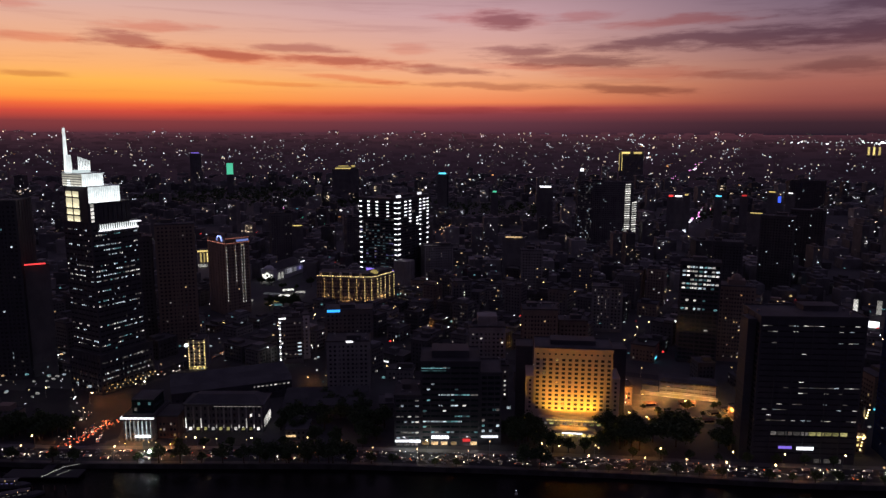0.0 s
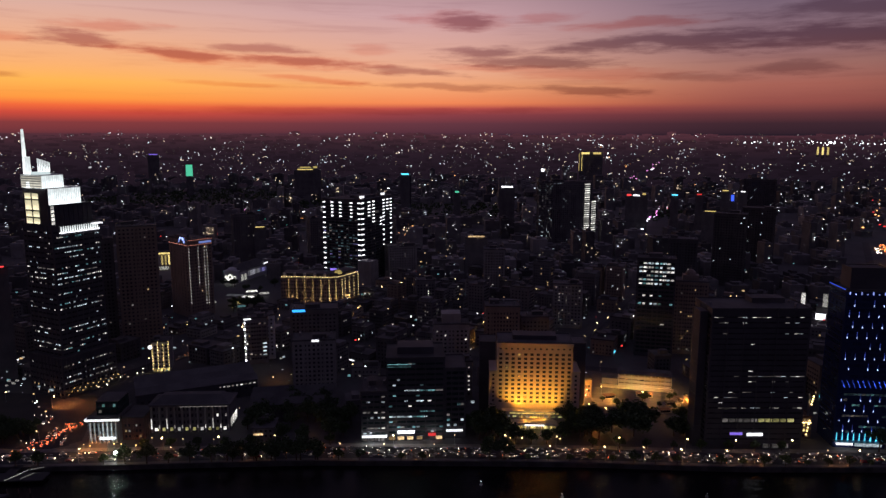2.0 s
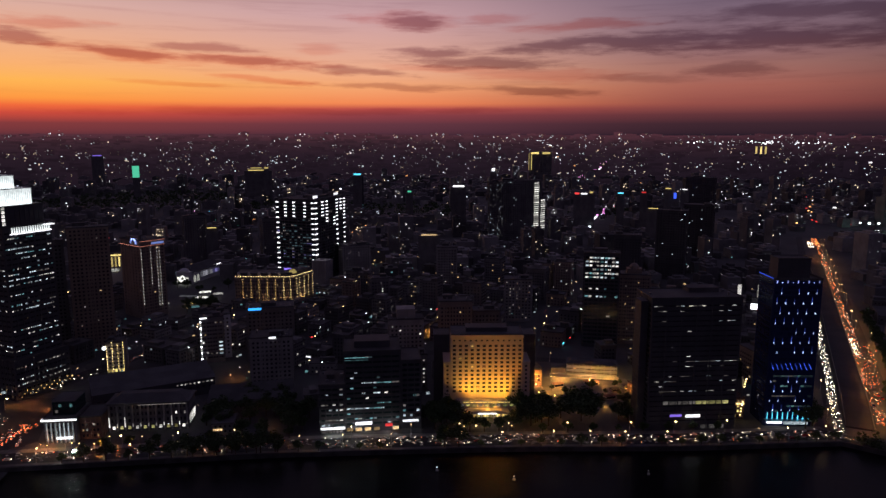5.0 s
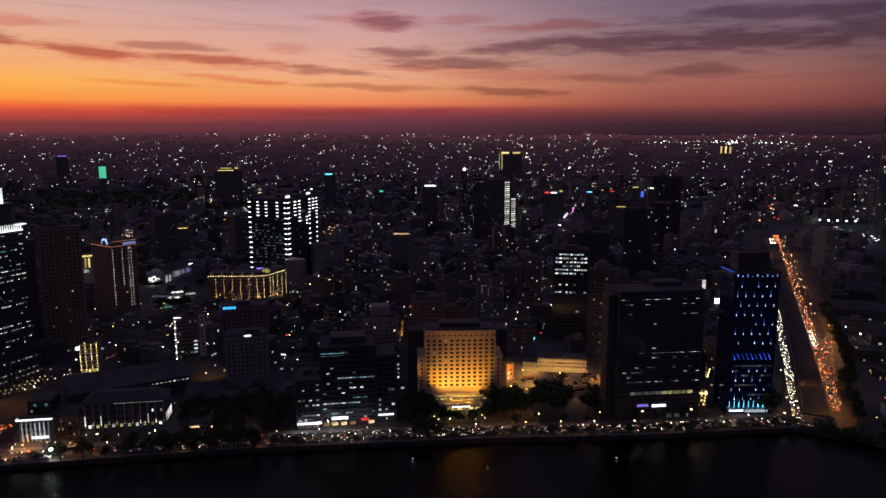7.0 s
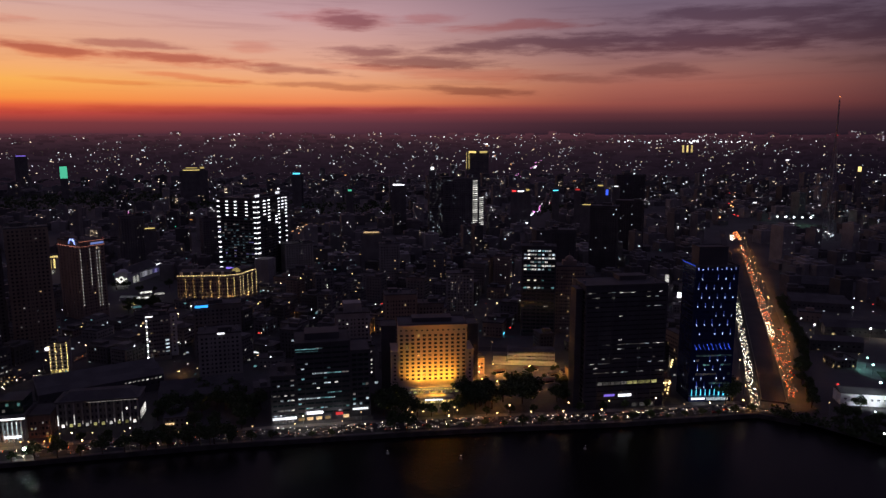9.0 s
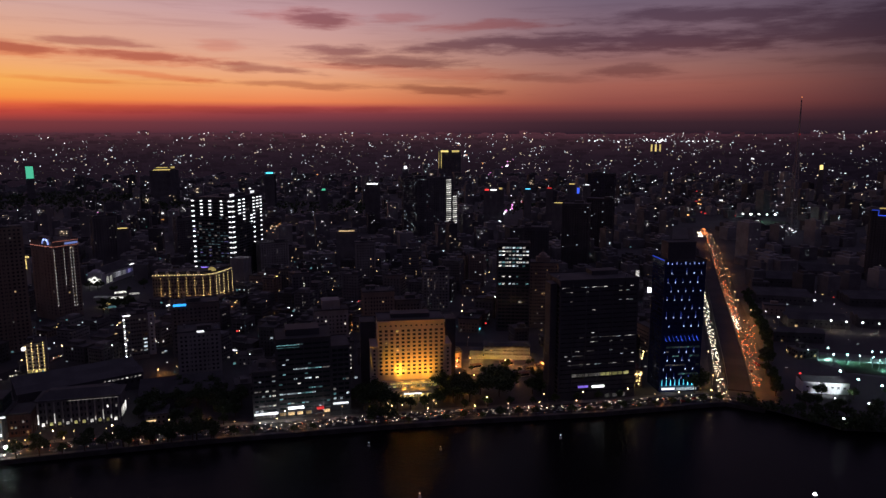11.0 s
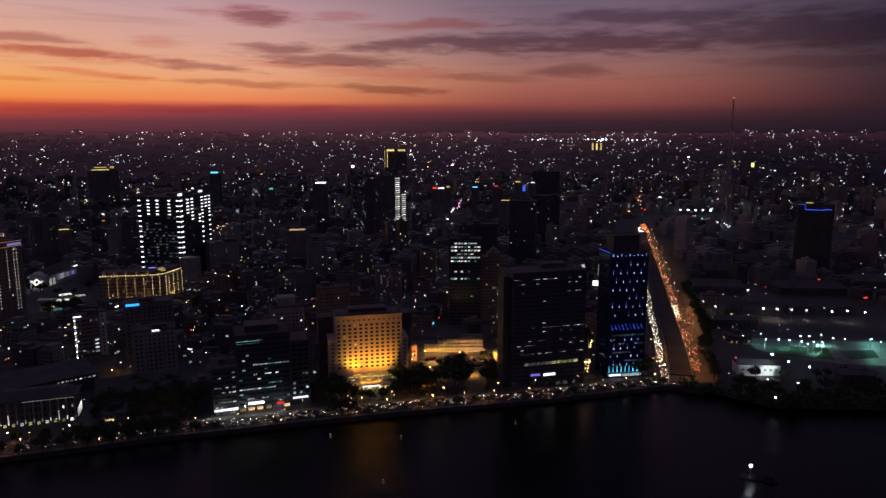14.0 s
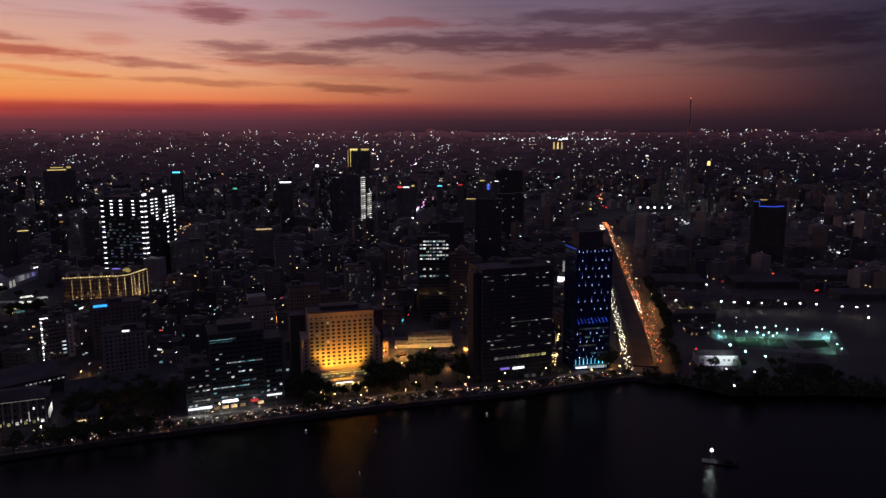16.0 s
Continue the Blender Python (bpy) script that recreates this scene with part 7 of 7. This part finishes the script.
for _ in range(9000):
    a, r = radians(rng.uniform(-42, 64)), math.sqrt(rng.uniform(1000 ** 2, 4880 ** 2))
    x, y = r * math.sin(a), r * math.cos(a)
    if near_line(Vector((x, y)), AV0, AV0 + AVD * 1010, 45) or in_park(x, y):
        continue
    if r < 2400 and any(x0 - 14 < x < x1 + 14 and y0 - 14 < y < y1 + 14 for x0, y0, x1, y1 in TAKEN):
        continue
    z, g = land(x, y), max(1.0, r / 1800)
    h = rng.uniform(8, 24) if rng.random() < 0.88 else rng.uniform(26, 64 if r < 3500 else 40)
    w1, d1 = rng.uniform(8, 17) * g, rng.uniform(8, 15)
    if h > 26:
        w1 *= 0.7
    # further out, more roofs get the painted haze in place of a wall colour
    hazy = rng.random() < (r - 2500) / 700
    town = noise.noise(Vector((x / 420, y / 420, 2.0))) + 0.35 * noise.noise(Vector((x / 120, y / 120, 5.0)))
    if not hazy or rng.random() < 0.6:
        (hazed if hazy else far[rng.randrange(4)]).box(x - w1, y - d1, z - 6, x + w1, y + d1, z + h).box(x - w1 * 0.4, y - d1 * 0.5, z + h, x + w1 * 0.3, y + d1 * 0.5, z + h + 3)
    s = r / 1247
    # one main light, then fainter ones round it
    if rng.random() < max(0.03, 0.09 + 1.0 * town) * (0.3 if r > 3900 else 0.55 if r > 2900 else 1.0) * (0.3 if a < -0.2 else 0.5 if a < 0 else 1.0):
        big = rng.random() ** 4
        far_light(x + rng.uniform(-w1, w1), y - d1 - 2, z + h * rng.uniform(0.2, 1.0), s * (1.0 + 4.0 * big), s * (0.8 + 1.0 * rng.random() ** 3), "dim" if r > 2700 and rng.random() < 0.6 else pick_light(rng))
        if rng.random() < 0.6 * town:
            for _ in range(3):
                far_light(x + rng.gauss(0, 16 * s), y - d1 - rng.uniform(2, 30), z + h * rng.uniform(0.2, 1.1), s * rng.uniform(0.7, 2.2), s * rng.uniform(0.6, 1.0), "dim" if r > 2700 and rng.random() < 0.6 else pick_light(rng))
    for _ in range(2 if town > -0.1 else 1):
        if rng.random() < (0.55 if a > 0 else 0.35) * (0.6 if r > 3300 else 1.0):
            far_light(x + rng.uniform(-20, 20) * s, y - d1 - rng.uniform(2, 18), z + h * rng.uniform(0.1, 0.9), s * rng.uniform(0.6, 1.1), s * rng.uniform(0.5, 0.8), "dim")
    if r < 2600 and rng.random() < 0.16:
        kind, cols = rng.choice(("cool", "white", "cool", "warm", "white")), rng.randint(2, 5)
        x1, z1 = x + rng.uniform(-w1, w1 * 0.4), z + h * rng.uniform(0.35, 0.8)
        for i in range(rng.randint(1, 4)):
            for j in range(cols):
                if rng.random() < 0.7:
                    far_light(x1 + 2.3 * s * j, y - d1 - 1, z1 + 3.6 * i, s * rng.uniform(0.8, 1.7), s * 0.7, kind)
    if h > 26:
        for _ in range(5):
            far_light(x + rng.uniform(-w1, w1), y - d1 - 1, z + h * rng.uniform(0.2, 0.95), s * 1.3, s * 1.0, rng.choice(("warm", "cool", "white")))
stuff("far_buildings", hazed, HAZE_DARK, "roofs with haze painted in along the skyline", "distant buildings")
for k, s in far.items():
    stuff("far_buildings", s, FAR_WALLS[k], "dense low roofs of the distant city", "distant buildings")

# long lit streets, the airfield's row of lamps, and single signs
for k in range(84):
    a, r = radians(min(max(rng.gauss(31.0, 2.6), 25.5), 37.5)), 4500 + rng.uniform(-40, 40)
    x, y = r * math.sin(a), r * math.cos(a)
    far_light(x, y, land(x, y) + rng.uniform(14, 28), rng.uniform(2.5, 8), rng.uniform(2.5, 5), "bulb" if rng.random() < 0.5 else "white")
for k in range(36):
    x, y = 800 + 34 * k * 0.55, 2900 + 34 * k
    far_light(x, y, land(x, y) + 6, 10, 6, rng.choice(("white", "orange", "white", "warm")))
for k in range(40):
    x, y = 470 + 15 * k, 1380 + 32 * k + rng.uniform(-20, 20)
    far_light(x, y, land(x, y) + 5, 5, 3.4, rng.choice(("white", "white", "pink", "cool")))
for k in range(26):
    x, y = 930 + 21 * k + rng.gauss(0, 9), 1310 + 32 * k + rng.gauss(0, 9)
    far_light(x, y, land(x, y) + rng.uniform(14, 26), rng.uniform(2.0, 4.4), 2.2, rng.choice(("red", "orange", "orange", "white")))
for x0, y0, x1, y1, n, kinds in ((880, 2750, 1290, 3500, 60, ("white", "bulb", "pink")), (1010, 3300, 1190, 4300, 44, ("white", "bulb", "orange")), (-30, 1310, 40, 1490, 40, ("orange", "orange", "warm")),
                              (104, 1500, 190, 1600, 24, ("warm", "warm", "white")), (486, 1215, 585, 1345, 24, ("white", "cool", "warm")), (-560, 1250, -300, 1330, 26, ("white", "warm", "red"))):
    for k in range(n):
        u = rng.random()
        x, y = x0 + (x1 - x0) * u + rng.gauss(0, 9), y0 + (y1 - y0) * u + rng.gauss(0, 16)
        q = math.hypot(x, y) / 1247
        far_light(x, y, land(x, y) + rng.uniform(4, 16), q * rng.uniform(0.8, 2.6), q * rng.uniform(0.7, 1.5), rng.choice(kinds))
for k in range(5):
    far_light(1045 + 15 * k, 1326 - 8 * k, 15, 4.0, 3.0, "bulb")
for k in range(26):
    far_light(rng.uniform(955, 1000), rng.uniform(1080, 1130), rng.choice((5, 9, 13)), rng.uniform(2, 5), 1.3, rng.choice(("cool", "white")))
for k, s in lights.items():
    stuff("far_lights", s, LIGHT_MATERIALS[k], f"scattered {k} lights of the distant city", "distant lights")


tagged(new("sports_field", Shape().prism([(1040, 1345), (1130, 1290), (1090, 1215), (1010, 1265)][::-1], -0.2, 0.12).mesh("sports_field", TURF)), "floodlit green playing field among dark blocks", "sports field", kind="structure")


def roof_sign(x, y, z, w, h, material, label):
    a = math.degrees(math.atan2(x, y))
    o = thing("lit_sign_block", pose(x, y, land(x, y), 0, 0, -a), label, "building")
    g = z - land(x, y)
    part("wall", body_shape(max(w, 14), 16, g - 1, 4.0, 0.2, 5), CONCRETE, o, at=pose(-max(w, 14) / 2, 1, 0))
    part("roof", roof_shape(max(w, 14), 16, g - 1, 0.5), ROOFING, o, at=pose(-max(w, 14) / 2, 1, 0))
    w, h = (w, h) if h > 20 else (0.75 * w, 0.7 * h)
    part("sign", Shape().box(-w / 2, -0.6, g, w / 2, 0, g + h), material, o, "lit sign bar")
    part("sign_frame", Shape().box(-w / 2 + 0.3, 0, g - 1, -w / 2 + 0.6, 1.4, g + h).box(w / 2 - 0.6, 0, g - 1, w / 2 - 0.3, 1.4, g + h), STEEL, o)


SIGNS = [(462, 1427, 74, 12, 5, LED_RED, "block under a red lit roof sign"), (476, 1423, 74, 18, 4, LED_WHITE, "block under a white lit roof sign"), (490, 1417, 77, 9, 5, LED_YELLOW, "block under a yellow lit roof sign"), (547, 1397, 77, 15, 3, LED_CYAN, "block under a cyan lit roof sign"),
         (590, 1379, 79, 12, 4.5, LED_RED, "block under a red lit roof sign"), (511, 1141, 72, 28, 2, LED_YELLOW, "block with a yellow roof line"), (604, 1263, 78, 7, 16, LED_BLUE, "block with a tall blue screen"),
         (620, 1256, 95, 10, 2.5, LED_WHITE, "block under a white lit roof sign"), (592, 1268, 96, 14, 3, LED_YELLOW, "block under a yellow roof sign"), (201, 1386, 95, 30, 4, LED_WHITE, "block under a long white roof sign"),
         (102, 1396, 84, 10, 5, LED_GREEN, "block under a green roof sign"), (96, 945, 60, 30, 3, WARM_ROOM, "block with a warm lit terrace"), (-690, 2290, 66, 20, 36, LED_GREEN, "tower with a tall green screen"),
         (-956, 2738, 120, 40, 5, LED_PURPLE, "block washed in violet light"), (-285, 2062, 97, 76, 2.8, LED_YELLOW, "stepped hotel crowned in yellow light"), (-291, 2064, 103, 40, 3.6, LED_YELLOW, "stepped hotel crowned in yellow light"), (-262, 2062, 102, 14, 7, LED_YELLOW, "hotel corner crowned in yellow light"),
         (-330, 560, 94, 20, 1.5, LED_RED, "block under a long red roof sign"), (-293, 560, 86, 7, 3, LED_PINK, "block with a small pink sign"), (-228, 1092, 56, 18, 2, LED_YELLOW, "block with a yellow lit terrace"),
         (327, 1668, 112, 9, 9, LED_WHITE, "tower with a white lit top"), (421, 700, 20, 5.4, 20, WHITE_ROOM, "low block under a tall white screen"), (441, 693, 20, 6, 20, WHITE_ROOM, "low block under a tall white screen"), (424, 672, 12, 12, 9, LED_WHITE, "low block under a white lit sign"),
         (1581, 1689, 92, 12, 20, LED_YELLOW, "tower with a golden arched top"), 
         (-2, 1638, 106, 22, 5, LED_CYAN, "slim tower crowned in cyan"), (2053, 3432, 100, 9, 38, GOLD_ROOM, "far block with a golden pillar of light"), (2072, 3421, 100, 9, 38, GOLD_ROOM, "far block with a golden pillar of light"), (2091, 3409, 100, 9, 38, GOLD_ROOM, "far block with a golden pillar of light"), (0, 1150, 20, 34, 2.5, WARM_ROOM, "square under orange lamps")]
for s in SIGNS:
    roof_sign(*s)
